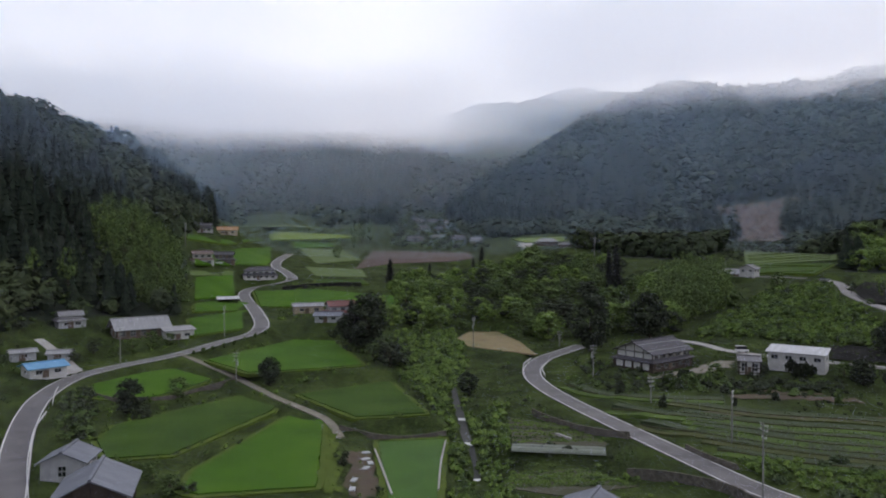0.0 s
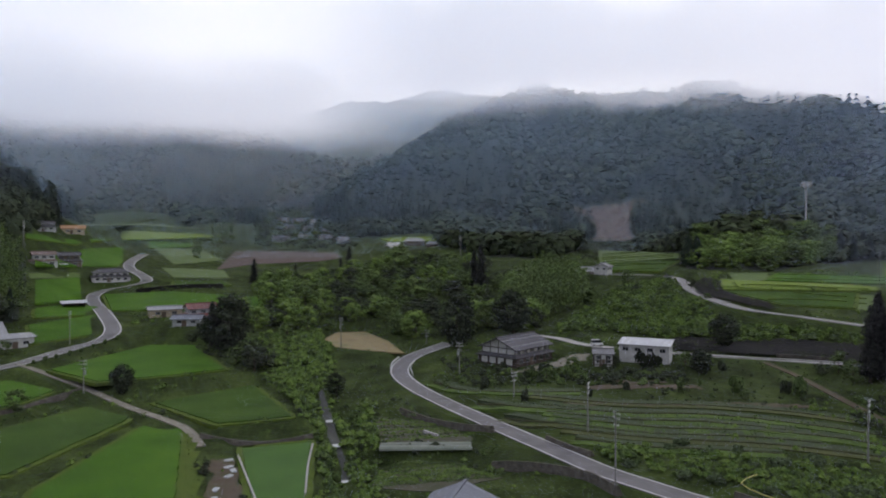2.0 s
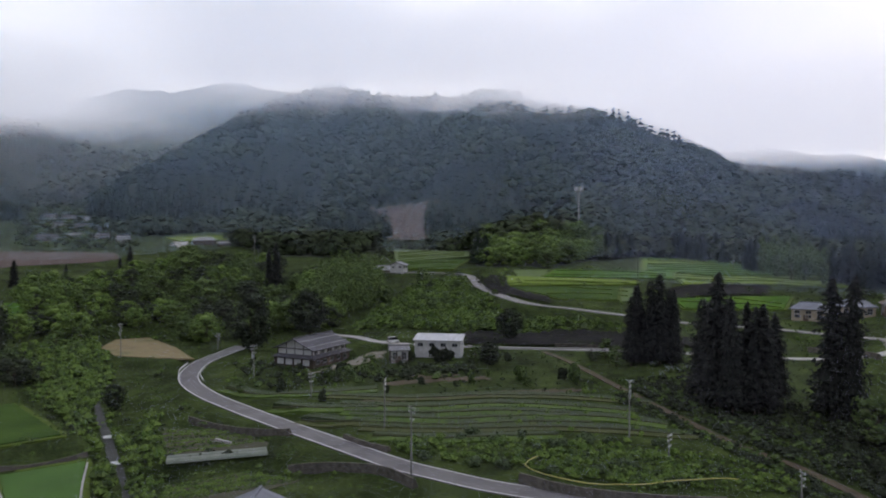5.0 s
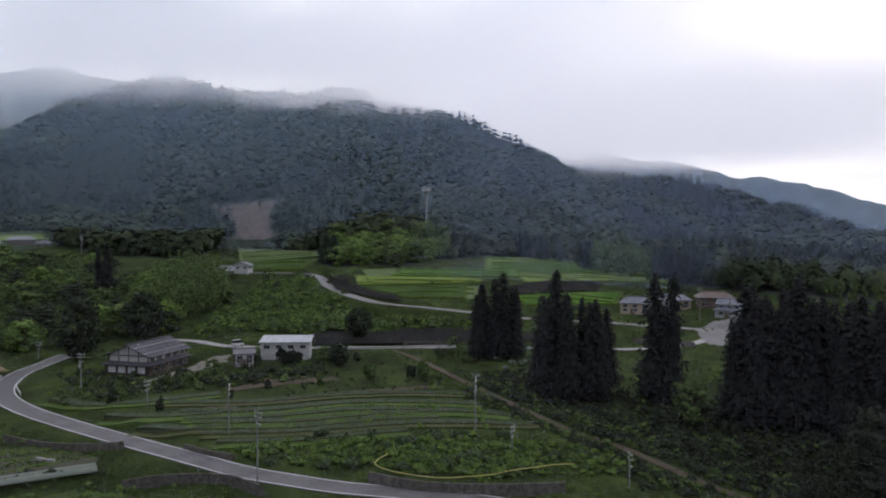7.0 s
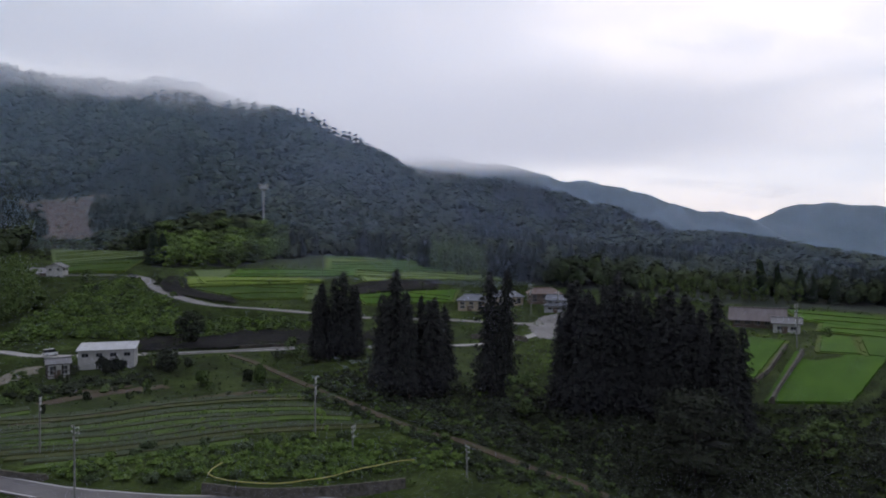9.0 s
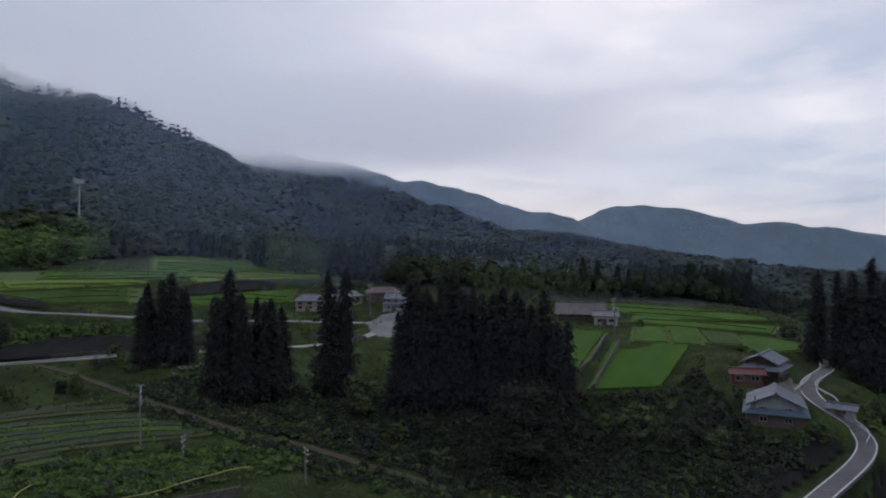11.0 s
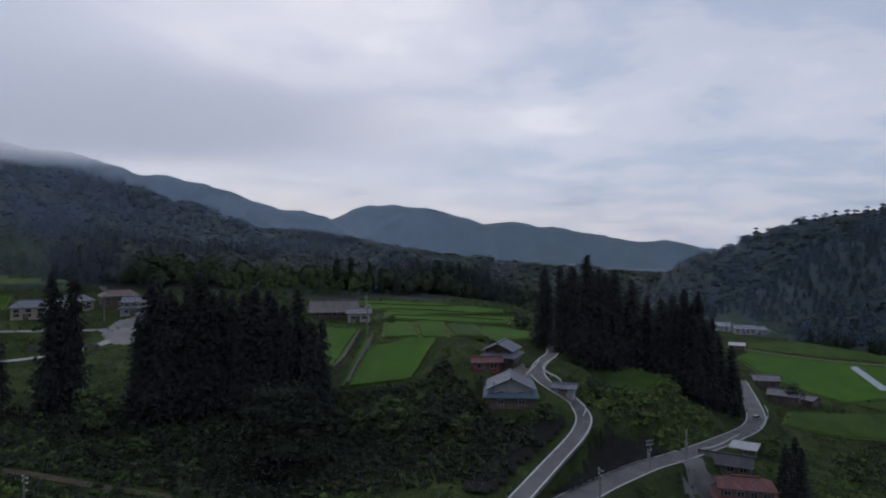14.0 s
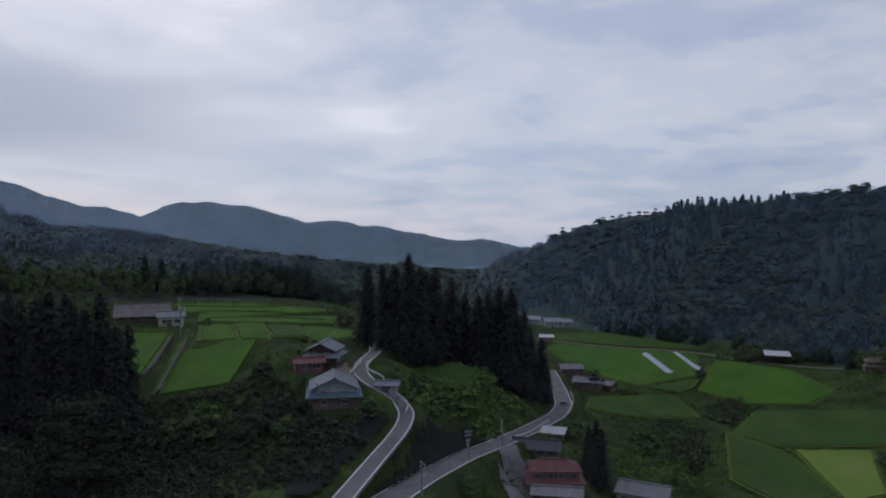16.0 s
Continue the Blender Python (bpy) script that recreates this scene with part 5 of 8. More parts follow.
# ---- woods, brush and mist ----
def tiled_mesh(name, verts, faces, places, mat, smooth=False):
    """One mesh of many copies of a template; places: x, y, z, turn, width, height."""
    p = np.array(places, float)
    n, k = len(p), len(verts)
    c, s = np.cos(p[:, 3])[:, None], np.sin(p[:, 3])[:, None]
    v = np.array(verts, float)
    x = (v[:, 0] * c - v[:, 1] * s) * p[:, 4:5] + p[:, 0:1]
    y = (v[:, 0] * s + v[:, 1] * c) * p[:, 4:5] + p[:, 1:2]
    z = v[:, 2][None] * p[:, 5:6] + p[:, 2:3]
    f = np.array(faces)
    co = np.stack([x, y, z], -1).reshape(-1, 3)
    idx = (f[None] + (np.arange(n) * k)[:, None, None]).reshape(-1, f.shape[1])
    return raw_mesh(name, co, idx, mat, smooth)


def raw_mesh(name, co, idx, mat, smooth=False):
    me = bpy.data.meshes.new(name)
    me.vertices.add(len(co))
    me.vertices.foreach_set("co", np.ascontiguousarray(co, np.float32).ravel())
    m, w = idx.shape
    me.loops.add(m * w)
    me.loops.foreach_set("vertex_index", np.ascontiguousarray(idx, np.int32).ravel())
    me.polygons.add(m)
    me.polygons.foreach_set("loop_start", np.arange(m, dtype=np.int32) * w)
    me.polygons.foreach_set("use_smooth", np.full(m, smooth))
    me.update(calc_edges=True)
    me.materials.append(mat)
    return me


def ball(detail, rnd, rough=0.25):
    """A lumpy closed puff of 20 or 80 faces, about 1 in radius."""
    bm = bmesh.new()
    bmesh.ops.create_icosphere(bm, subdivisions=detail, radius=1)
    v = [tuple(x * (1 + rnd.uniform(-rough, rough)) for x in q.co) for q in bm.verts]
    f = [[q.index for q in face.verts] for face in bm.faces]
    bm.free()
    return np.array(v), np.array(f)


def octa(rnd):
    v = np.array([(1, 0, 0), (-1, 0, 0), (0, 1, 0), (0, -1, 0), (0, 0, 1), (0, 0, -0.7)], float)
    v *= np.array([[1 + rnd.uniform(-0.25, 0.25)] for _ in v])
    f = np.array([(0, 2, 4), (2, 1, 4), (1, 3, 4), (3, 0, 4), (2, 0, 5), (1, 2, 5), (3, 1, 5), (0, 3, 5)])
    return v, f


def puffs(centres, maker):
    """Puffs (x, y, z, radius, squash) joined as one template."""
    vs, fs, n = [], [], 0
    for x, y, z, r, q in centres:
        v, f = maker()
        vs.append(v * (r, r, r * q) + (x, y, z))
        fs.append(f + n)
        n += len(v)
    return np.concatenate(vs), np.concatenate(fs)


def broadleaf_template(rnd, sprays, size, height=10.0, width=4.0):
    """A crown of leafy sprays over a lumpy core; its lobes stand out unevenly."""
    v, f = ball(1, rnd, 0.2)
    core = v * (width * 0.68, width * 0.68, height * 0.33) + (0, 0, height * 0.50)
    lobes = []
    for k in range(7):
        a, u = rnd.uniform(0, 6.28), rnd.uniform(-0.5, 0.9)
        r = width * 0.62 * math.sqrt(1 - u * u)
        lobes.append((math.cos(a) * r, math.sin(a) * r, height * (0.54 + 0.30 * u), width * rnd.uniform(0.36, 0.52)))
    vs, fs = [tuple(q) for q in core], [tuple(q) for q in f]
    for k in range(sprays):
        x, y, z, r = lobes[k % 7]
        d = Vector((x * 0.25 + rnd.gauss(0, 1), y * 0.25 + rnd.gauss(0, 1), rnd.gauss(0.35, 0.8))).normalized()
        p = Vector((x, y, z)) + d * r * rnd.uniform(0.75, 1.05)
        n = (d * 0.7 + Vector((rnd.uniform(-0.3, 0.3), rnd.uniform(-0.3, 0.3), rnd.uniform(0.6, 1.0)))).normalized()
        u = n.orthogonal().normalized()
        u.rotate(Matrix.Rotation(rnd.uniform(0, 6.28), 3, n))
        w, q = n.cross(u), len(vs)
        a = size * rnd.uniform(0.7, 1.3)
        vs += [tuple(p + u * a), tuple(p - u * a * 0.6 + w * a * 0.8), tuple(p - u * a * 0.5 - w * a * 0.9)]
        fs.append((q, q + 1, q + 2))
    return np.array(vs), np.array(fs)


def conifer_template(rnd, sides, tiers, height=1.0, width=0.17):
    """Ragged tiers of drooping skirts on a spire."""
    vs, fs = [], []
    for k in range(tiers):
        z0 = height * (0.12 + 0.80 * k / tiers)
        r = width * (1 - k / tiers) ** 0.75 + 0.02
        top = len(vs)
        vs.append((rnd.uniform(-0.01, 0.01), rnd.uniform(-0.01, 0.01), z0 + height * (0.2 if k < tiers - 1 else 0.12)))
        for q in range(sides):
            a = 6.283 * (q + 0.5 * (k % 2)) / sides
            rr = r * rnd.uniform(0.7, 1.15)
            vs.append((math.cos(a) * rr, math.sin(a) * rr, z0 + rnd.uniform(-0.03, 0.03) * height))
        for q in range(sides):
            fs.append((top, top + 1 + q, top + 1 + (q + 1) % sides))
    return np.array(vs), np.array(fs)


def in_zone(ring, x, y):
    return inside([(a, b, 0) for a, b in ring], x, y)[0]


def scatter(rnd, x0, x1, y0, y1, gap):
    nx, ny = int((x1 - x0) / gap), int((y1 - y0) / gap)
    i, j = np.meshgrid(np.arange(nx), np.arange(ny))
    return (x0 + (i + rnd.uniform(0, 1, i.shape)) * gap).ravel(), (y0 + (j + rnd.uniform(0, 1, i.shape)) * gap).ravel()


def keep_off(x, y, margin=1.0, fields=True):
    """True where neither road, field nor house pad lies."""
    ok = np.ones(x.shape, bool)
    for name, width, kind, line in ROADS:
        ok &= along(line[::3] if len(line) > 12 else line, x, y)[0] > width / 2 + margin
    for x0, y0, z0, radius in PADS:
        ok &= np.hypot(x - x0, y - y0) > radius + margin - 1
    ok &= along(STREAM_LINE, x, y)[0] > 1.25
    if fields:
        for kind, poly in FIELDS:
            within, rim, _ = inside(poly, x, y)
            ok &= ~within & (rim > 0.5 * margin)
    return ok


def facing_bearing(x, y):
    return np.degrees(np.arctan2(x, y))


# plantations of cedar on the slopes: centre and reach
CEDAR_STANDS = [(-185, 300, 55), (-160, 262, 34), (-150, 470, 60), (-150, 1175, 95), (40, 650, 55), (92, 690, 50), (165, 690, 45), (322, 605, 52),
                (350, 645, 45), (212, 622, 24), (690, 375, 40), (880, 250, 60), (345, 30, 40), (480, 40, 50)]


def cedar_share(x, y):
    """Above 0 where cedar stands rather than broadleaf wood."""
    b = np.degrees(np.arctan2(x, y))
    share = 0.9 * ripple(x, y, 62, 2.0) + 0.4 * ripple(x, y, 21, 7.0) - np.where(b > 100, -0.3, np.where(b > 55, 0.3, 0.32))
    for px, py, reach in CEDAR_STANDS:
        share = np.maximum(share, 1.6 * (1 - np.hypot(x - px, y - py) / reach))
    return share


def build_forests():
    rnd, r2 = np.random.RandomState(4), random.Random(4)
    # ring, from, to, gap, leafy sprays and their size, sides and tiers of a conifer
    rings = [("close", 240, 430, 5.6, 76, 1.05, (8, 8)), ("near", 430, 660, 6.6, 40, 1.5, (7, 5)), ("middle", 660, 1150, 8.6, 22, 1.9, (6, 3)), ("far", 1150, 1560, 12.5, 12, 2.4, (5, 3))]
    for label, r0, r1, gap, sprays, spray, spire in rings:
        x, y = scatter(rnd, -r1, r1, -r1, r1, gap)
        r, b = np.hypot(x, y), facing_bearing(x, y)
        ok = (r >= r0) & (r < r1) & (b > -39) & (b < 138)
        x, y = x[ok], y[ok]
        ok = ~in_zone(OPEN_LAND, x, y)
        for q in CLEARINGS:
            ok &= ~in_zone(q, x, y)
        x, y = x[ok], y[ok]
        z = ground_height(x, y)
        # leave out what lies behind a crest
        r = np.hypot(x, y)
        seen = np.full(x.shape, -9.0)
        for u in np.arange(0.35, 1.0, 0.05):
            hh = base_height(x * u, y * u)
            seen = np.maximum(seen, (hh - EYE_HEIGHT) / (r * u))
        ok = ((z + 24 - EYE_HEIGHT) / r > seen) & ~((facing_bearing(x, y) > 54) & (facing_bearing(x, y) < 96) & (r < 292))
        x, y, z, r = x[ok], y[ok], z[ok], r[ok]
        z = z - np.where(facing_bearing(x, y) > 88, 1.2, 0.0)
        conifer = cedar_share(x, y) + rnd.uniform(-0.22, 0.22, x.shape) > 0
        grow = {"close": 1.0, "near": 1.55, "middle": 1.95, "far": 2.3}[label]
        size = (0.72 + 0.6 * rnd.uniform(0, 1, x.shape) ** 1.5) * (1 + 0.2 * ripple(x, y, 40, 9.0))
        low = np.where(facing_bearing(x, y) > 88, 0.7, 1.0)
        turn = rnd.uniform(0, 6.28, x.shape)
        for kind, pick in (("broadleaf", ~conifer), ("conifer", conifer)):
            for variant in range(4):
                sel = pick & (np.arange(len(x)) % 4 == variant)
                if not sel.any():
                    continue
                if kind == "broadleaf":
                    v, f = broadleaf_template(r2, sprays, spray)
                    wide, tall = size[sel] * grow, low[sel] * size[sel] * {"close": 1.08, "near": 1.3, "middle": 1.45, "far": 1.6}[label]
                    mat = M["forest_leaf"]
                else:
                    v, f = conifer_template(r2, *spire)
                    wide, tall = 15 * size[sel] * {"close": 1.25, "near": 1.4, "middle": 1.7, "far": 2.4}[label], {"close": 16.0, "near": 18.0, "middle": 19.0, "far": 18.0}[label] * low[sel] * size[sel] ** 0.6 * (1.15 if label == "far" else 1.0)
                    mat = M["forest_needle"]
                p = np.c_[x[sel], y[sel], z[sel] - {"near": 3.2, "middle": 4.6, "far": 7.0}.get(label, 1.2), turn[sel], wide, tall]
                ob = new("forest_canopy", tiled_mesh("forest_canopy", v, f, p, mat))
                tagged(ob, "dense dark %s forest covering the hillside" % kind, "forest", kind="stuff")


def leaf_cloud(rnd, clusters, leaves, size, spread, flat=1.0):
    """Quads of foliage gathered round cluster centres (x, y, z, radius)."""
    vs, fs = [], []
    for cx, cy, cz, cr in clusters:
        for _ in range(leaves):
            d = Vector((rnd.gauss(0, 1), rnd.gauss(0, 1), rnd.gauss(0, 1) * 0.8 + 0.25)).normalized()
            p = Vector((cx, cy, cz)) + Vector((d.x, d.y, d.z * flat)) * cr * rnd.uniform(0.55, 1.0)
            n = (d + Vector((rnd.uniform(-spread, spread), rnd.uniform(-spread, spread), rnd.uniform(-spread, spread) + 0.35))).normalized()
            u = n.orthogonal().normalized()
            u.rotate(Matrix.Rotation(rnd.uniform(0, 6.28), 3, n))
            w = n.cross(u)
            a, b = size * rnd.uniform(0.6, 1.2), size * rnd.uniform(0.4, 0.9)
            k = len(vs)
            vs += [p + u * a, p + w * b + n * 0.15 * a, p - u * a, p - w * b - n * 0.1 * a]
            fs.append((k, k + 1, k + 2, k + 3))
    return vs, fs


def stem(bm, a, b, ra, rb, sides=6):
    """A tapered round piece between two places."""
    a, b = Vector(a), Vector(b)
    d = (b - a).normalized()
    u = d.orthogonal().normalized()
    w = d.cross(u)
    rings = []
    for c, r in ((a, ra), (b, rb)):
        rings.append([bm.verts.new(c + (u * math.cos(6.283 * k / sides) + w * math.sin(6.283 * k / sides)) * r) for k in range(sides)])
    for k in range(sides):
        q = (k + 1) % sides
        bm.faces.new((rings[0][k], rings[0][q], rings[1][q], rings[1][k]))
    bm.faces.new(rings[1])
    bm.faces.new(rings[0][::-1])


def trunk_mesh(rnd, height, radius, limbs, name="trunk"):
    bm = bmesh.new()
    p, r = Vector((0, 0, -0.4)), radius
    for k in range(4):
        q = Vector((rnd.uniform(-0.15, 0.15), rnd.uniform(-0.15, 0.15), height * (k + 1) / 4 * 0.8))
        stem(bm, p, q, r, r * 0.75)
        p, r = q, r * 0.75
    for k in range(limbs):
        a = rnd.uniform(0, 6.28)
        z = height * rnd.uniform(0.3, 0.65)
        reach = height * rnd.uniform(0.15, 0.3)
        stem(bm, (0, 0, z), (math.cos(a) * reach, math.sin(a) * reach, z + reach * 0.8), radius * 0.4, radius * 0.12, 5)
    me = bpy.data.meshes.new(name)
    bm.to_mesh(me)
    bm.free()
    me.materials.append(M["bark"])
    return me


def broadleaf_tree(rnd, height, width, mat, label, clusters=34, leaves=13, size=0.42, flat=1.0):
    """A tree whose crown is built of leafy clusters; flat below 1: clusters spread in level layers."""
    thing = new("broadleaf_tree")
    cl = []
    for k in range(clusters):
        a, u = rnd.uniform(0, 6.28), rnd.uniform(-0.95, 1.0)
        r = width / 2 * math.sqrt(max(0.10, 1 - u * u)) * rnd.uniform(0.6, 1.08)
        cl.append((math.cos(a) * r, math.sin(a) * r, height * (0.52 + 0.43 * u), width * rnd.uniform(0.11, 0.19) * (1.3 if flat < 1 else 1.0)))
    vs, fs = leaf_cloud(rnd, cl, leaves, size, 0.75, flat)
    v2, f2 = puffs([(x * 0.66, y * 0.66, z * 0.96, r * 0.85, 0.7 * flat) for x, y, z, r in cl[::2]], lambda: ball(1, rnd, 0.22))
    n = len(vs)
    me = mesh_of("crown", list(vs) + [tuple(q) for q in v2], fs + [tuple(int(i) + n for i in q) for q in f2], mat)
    part("crown", me, mat, thing)
    part("trunk", trunk_mesh(rnd, height * 0.75, height * 0.022 + 0.05, 5), None, thing)
    return tagged(thing, label, "tree")


def cedar_tree(rnd, height, width, label):
    """A spire of drooping sprays in ragged whorls."""
    thing = new("cedar_tree")
    vs, fs = [], []
    whorls = 32
    for k in range(whorls):
        u = k / whorls
        z = height * (0.10 + 0.89 * u)
        r = width / 2 * ((1 - u) ** 0.64) * (0.86 + 0.14 * math.sin(u * 9 + 1)) * (1 if u > 0.08 else 0.75) + 0.2
        for q in range(max(6, int(19 * (1 - u * 0.6)))):
            a = rnd.uniform(0, 6.28)
            rr = r * rnd.uniform(0.6, 1.15)
            out, side = Vector((math.cos(a), math.sin(a), 0)), Vector((-math.sin(a), math.cos(a), 0))
            for f in (0.45, 0.75, 1.0):
                c = out * rr * f + Vector((0, 0, z - rr * f * 0.28 + rnd.uniform(-0.7, 0.7)))
                w, l, d = rnd.uniform(0.3, 0.58), rnd.uniform(0.4, 0.75), rnd.uniform(0.2, 0.6)
                n = len(vs)
                vs += [c + out * l - Vector((0, 0, d * 0.6)), c + side * w - Vector((0, 0, d)), c - out * l * 0.6 + Vector((0, 0, d * 0.7)), c - side * w - Vector((0, 0, d * 0.8))]
                fs.append((n, n + 1, n + 2, n + 3))
    core_v, core_f = conifer_template(rnd, 8, 9)
    n = len(vs)
    vs = list(vs) + [(x * height * 0.8 * width / height * 2.0, y * height * 0.8 * width / height * 2.0, z * height * 0.95) for x, y, z in core_v]
    tri = [tuple(int(i) + n for i in q) for q in core_f]
    part("crown", mesh_of("crown", vs, fs + tri, M["needle"]), None, thing)
    part("trunk", trunk_mesh(rnd, height * 0.95, 0.38, 0), None, thing)
    return tagged(thing, label, "tree")


def shrub_template(rnd, puff_count=7, leaves=7, core=3):
    cl = []
    for k in range(puff_count):
        a, r = rnd.uniform(0, 6.28), rnd.uniform(0, 0.75)
        cl.append((math.cos(a) * r, math.sin(a) * r, rnd.uniform(0.25, 0.8), rnd.uniform(0.28, 0.45)))
    vs, fs = leaf_cloud(rnd, cl, leaves, 0.21, 0.8)
    tri = [t for q in fs for t in ((q[0], q[1], q[2]), (q[0], q[2], q[3]))]
    pv, pf = puffs([(x, y, z * 0.8, r * 1.05, 0.85) for x, y, z, r in cl[:core]], lambda: octa(rnd))
    return np.concatenate([np.array([tuple(v) for v in vs]), pv]), np.concatenate([np.array(tri), pf + len(vs)])


def brush(zone, gap, low, high, mat, label, seed, puff_count=6, leaves=3, name="brush", fields=True, margin=0.8):
    rnd, r2 = np.random.RandomState(seed), random.Random(seed)
    ring = ZONES[zone]
    a = np.array(ring)
    x, y = scatter(rnd, a[:, 0].min(), a[:, 0].max(), a[:, 1].min(), a[:, 1].max(), gap)
    ok = in_zone(ring, x, y)
    x, y = x[ok], y[ok]
    ok = keep_off(x, y, margin, fields)
    x, y = x[ok], y[ok]
    if not len(x):
        return
    z = ground_height(x, y)
    patch = 0.65 + 0.35 * (1 + ripple(x, y, 7.0, seed)) * 1.0
    s = rnd.uniform(low, high, x.shape) * patch
    other = {"leaf_dark_green": M["leaf_mid"], "leaf_mid_green": M["leaf_dark"], "leaf_light_green": M["leaf_mid"], "leaf_deep_shaded_green": M["leaf_dark"]}
    for variant in range(3):
        v, f = shrub_template(r2, puff_count, leaves)
        sel = np.arange(len(x)) % 3 == variant
        if not sel.any():
            continue
        if variant == 2:
            mat = other.get(mat.name, mat)
        p = np.c_[x[sel], y[sel], z[sel] - 0.1, rnd.uniform(0, 6.28, sel.sum()), s[sel] * rnd.uniform(0.8, 1.3, sel.sum()), s[sel]]
        ob = new(name, tiled_mesh(name, v, f, p, mat))
        tagged(ob, label, name, kind="stuff")


CLEARINGS = []


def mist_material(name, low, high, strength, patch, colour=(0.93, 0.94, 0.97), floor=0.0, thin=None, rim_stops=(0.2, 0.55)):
    """Mist or haze imitated on a sheet: a sky-lit veil of colour, thicker with height above low up to high, in drifting
    patches.
    """
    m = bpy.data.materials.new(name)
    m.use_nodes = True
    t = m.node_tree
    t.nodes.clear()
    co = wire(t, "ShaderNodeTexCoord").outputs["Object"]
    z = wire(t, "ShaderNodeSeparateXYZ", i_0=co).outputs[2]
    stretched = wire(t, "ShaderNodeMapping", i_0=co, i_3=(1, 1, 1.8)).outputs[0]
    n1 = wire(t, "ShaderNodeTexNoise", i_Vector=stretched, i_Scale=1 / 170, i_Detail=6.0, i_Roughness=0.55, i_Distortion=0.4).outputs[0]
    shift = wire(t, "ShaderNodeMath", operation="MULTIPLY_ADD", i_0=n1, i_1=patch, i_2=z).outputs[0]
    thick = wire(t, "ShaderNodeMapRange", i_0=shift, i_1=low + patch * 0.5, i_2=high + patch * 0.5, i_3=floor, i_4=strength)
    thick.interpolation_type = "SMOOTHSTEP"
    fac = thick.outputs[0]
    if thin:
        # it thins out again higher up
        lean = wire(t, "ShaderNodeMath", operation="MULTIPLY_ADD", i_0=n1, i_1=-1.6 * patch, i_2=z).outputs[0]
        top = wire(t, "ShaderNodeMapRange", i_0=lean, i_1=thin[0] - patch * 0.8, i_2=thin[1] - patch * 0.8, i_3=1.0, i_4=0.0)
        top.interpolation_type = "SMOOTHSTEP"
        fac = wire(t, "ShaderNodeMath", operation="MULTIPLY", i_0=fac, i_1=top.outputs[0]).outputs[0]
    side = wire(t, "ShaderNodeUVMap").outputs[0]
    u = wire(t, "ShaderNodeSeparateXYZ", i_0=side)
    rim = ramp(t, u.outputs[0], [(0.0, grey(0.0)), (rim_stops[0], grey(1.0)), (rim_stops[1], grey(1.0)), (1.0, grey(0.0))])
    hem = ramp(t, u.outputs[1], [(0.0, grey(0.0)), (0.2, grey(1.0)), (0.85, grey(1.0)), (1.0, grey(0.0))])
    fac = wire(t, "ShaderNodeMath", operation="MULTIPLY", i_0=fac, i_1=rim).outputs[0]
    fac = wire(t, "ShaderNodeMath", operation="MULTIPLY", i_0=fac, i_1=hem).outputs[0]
    # fine noise dither: the share of points where the sheet stops the light
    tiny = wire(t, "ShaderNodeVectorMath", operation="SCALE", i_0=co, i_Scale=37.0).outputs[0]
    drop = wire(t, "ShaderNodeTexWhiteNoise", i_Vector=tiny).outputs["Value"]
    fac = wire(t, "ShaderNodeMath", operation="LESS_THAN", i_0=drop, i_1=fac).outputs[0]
    # normals turned up and down brighten the sheet with the whole sky's light
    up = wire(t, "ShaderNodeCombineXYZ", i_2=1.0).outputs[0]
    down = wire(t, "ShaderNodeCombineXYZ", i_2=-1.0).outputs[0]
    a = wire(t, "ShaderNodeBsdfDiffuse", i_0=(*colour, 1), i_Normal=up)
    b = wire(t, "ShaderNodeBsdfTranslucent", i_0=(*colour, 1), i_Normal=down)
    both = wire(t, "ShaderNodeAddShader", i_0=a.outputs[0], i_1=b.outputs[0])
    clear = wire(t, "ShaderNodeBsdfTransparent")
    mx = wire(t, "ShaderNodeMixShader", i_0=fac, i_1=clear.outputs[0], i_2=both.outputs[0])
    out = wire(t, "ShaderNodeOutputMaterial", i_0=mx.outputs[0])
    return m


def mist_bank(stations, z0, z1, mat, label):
    """A curved sheet that stands in for a bank of mist or haze before the hills; stations: bearing and distance."""
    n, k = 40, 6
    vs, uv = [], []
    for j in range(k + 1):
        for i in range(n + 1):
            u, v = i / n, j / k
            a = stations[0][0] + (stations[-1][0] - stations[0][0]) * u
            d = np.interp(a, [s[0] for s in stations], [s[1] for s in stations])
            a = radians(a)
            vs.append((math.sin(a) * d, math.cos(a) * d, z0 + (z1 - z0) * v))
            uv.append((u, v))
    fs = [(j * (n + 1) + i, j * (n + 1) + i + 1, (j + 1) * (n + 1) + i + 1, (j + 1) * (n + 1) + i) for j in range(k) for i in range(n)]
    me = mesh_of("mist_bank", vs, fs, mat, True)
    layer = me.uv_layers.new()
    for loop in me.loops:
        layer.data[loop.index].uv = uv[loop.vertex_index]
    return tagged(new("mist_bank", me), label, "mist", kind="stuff")


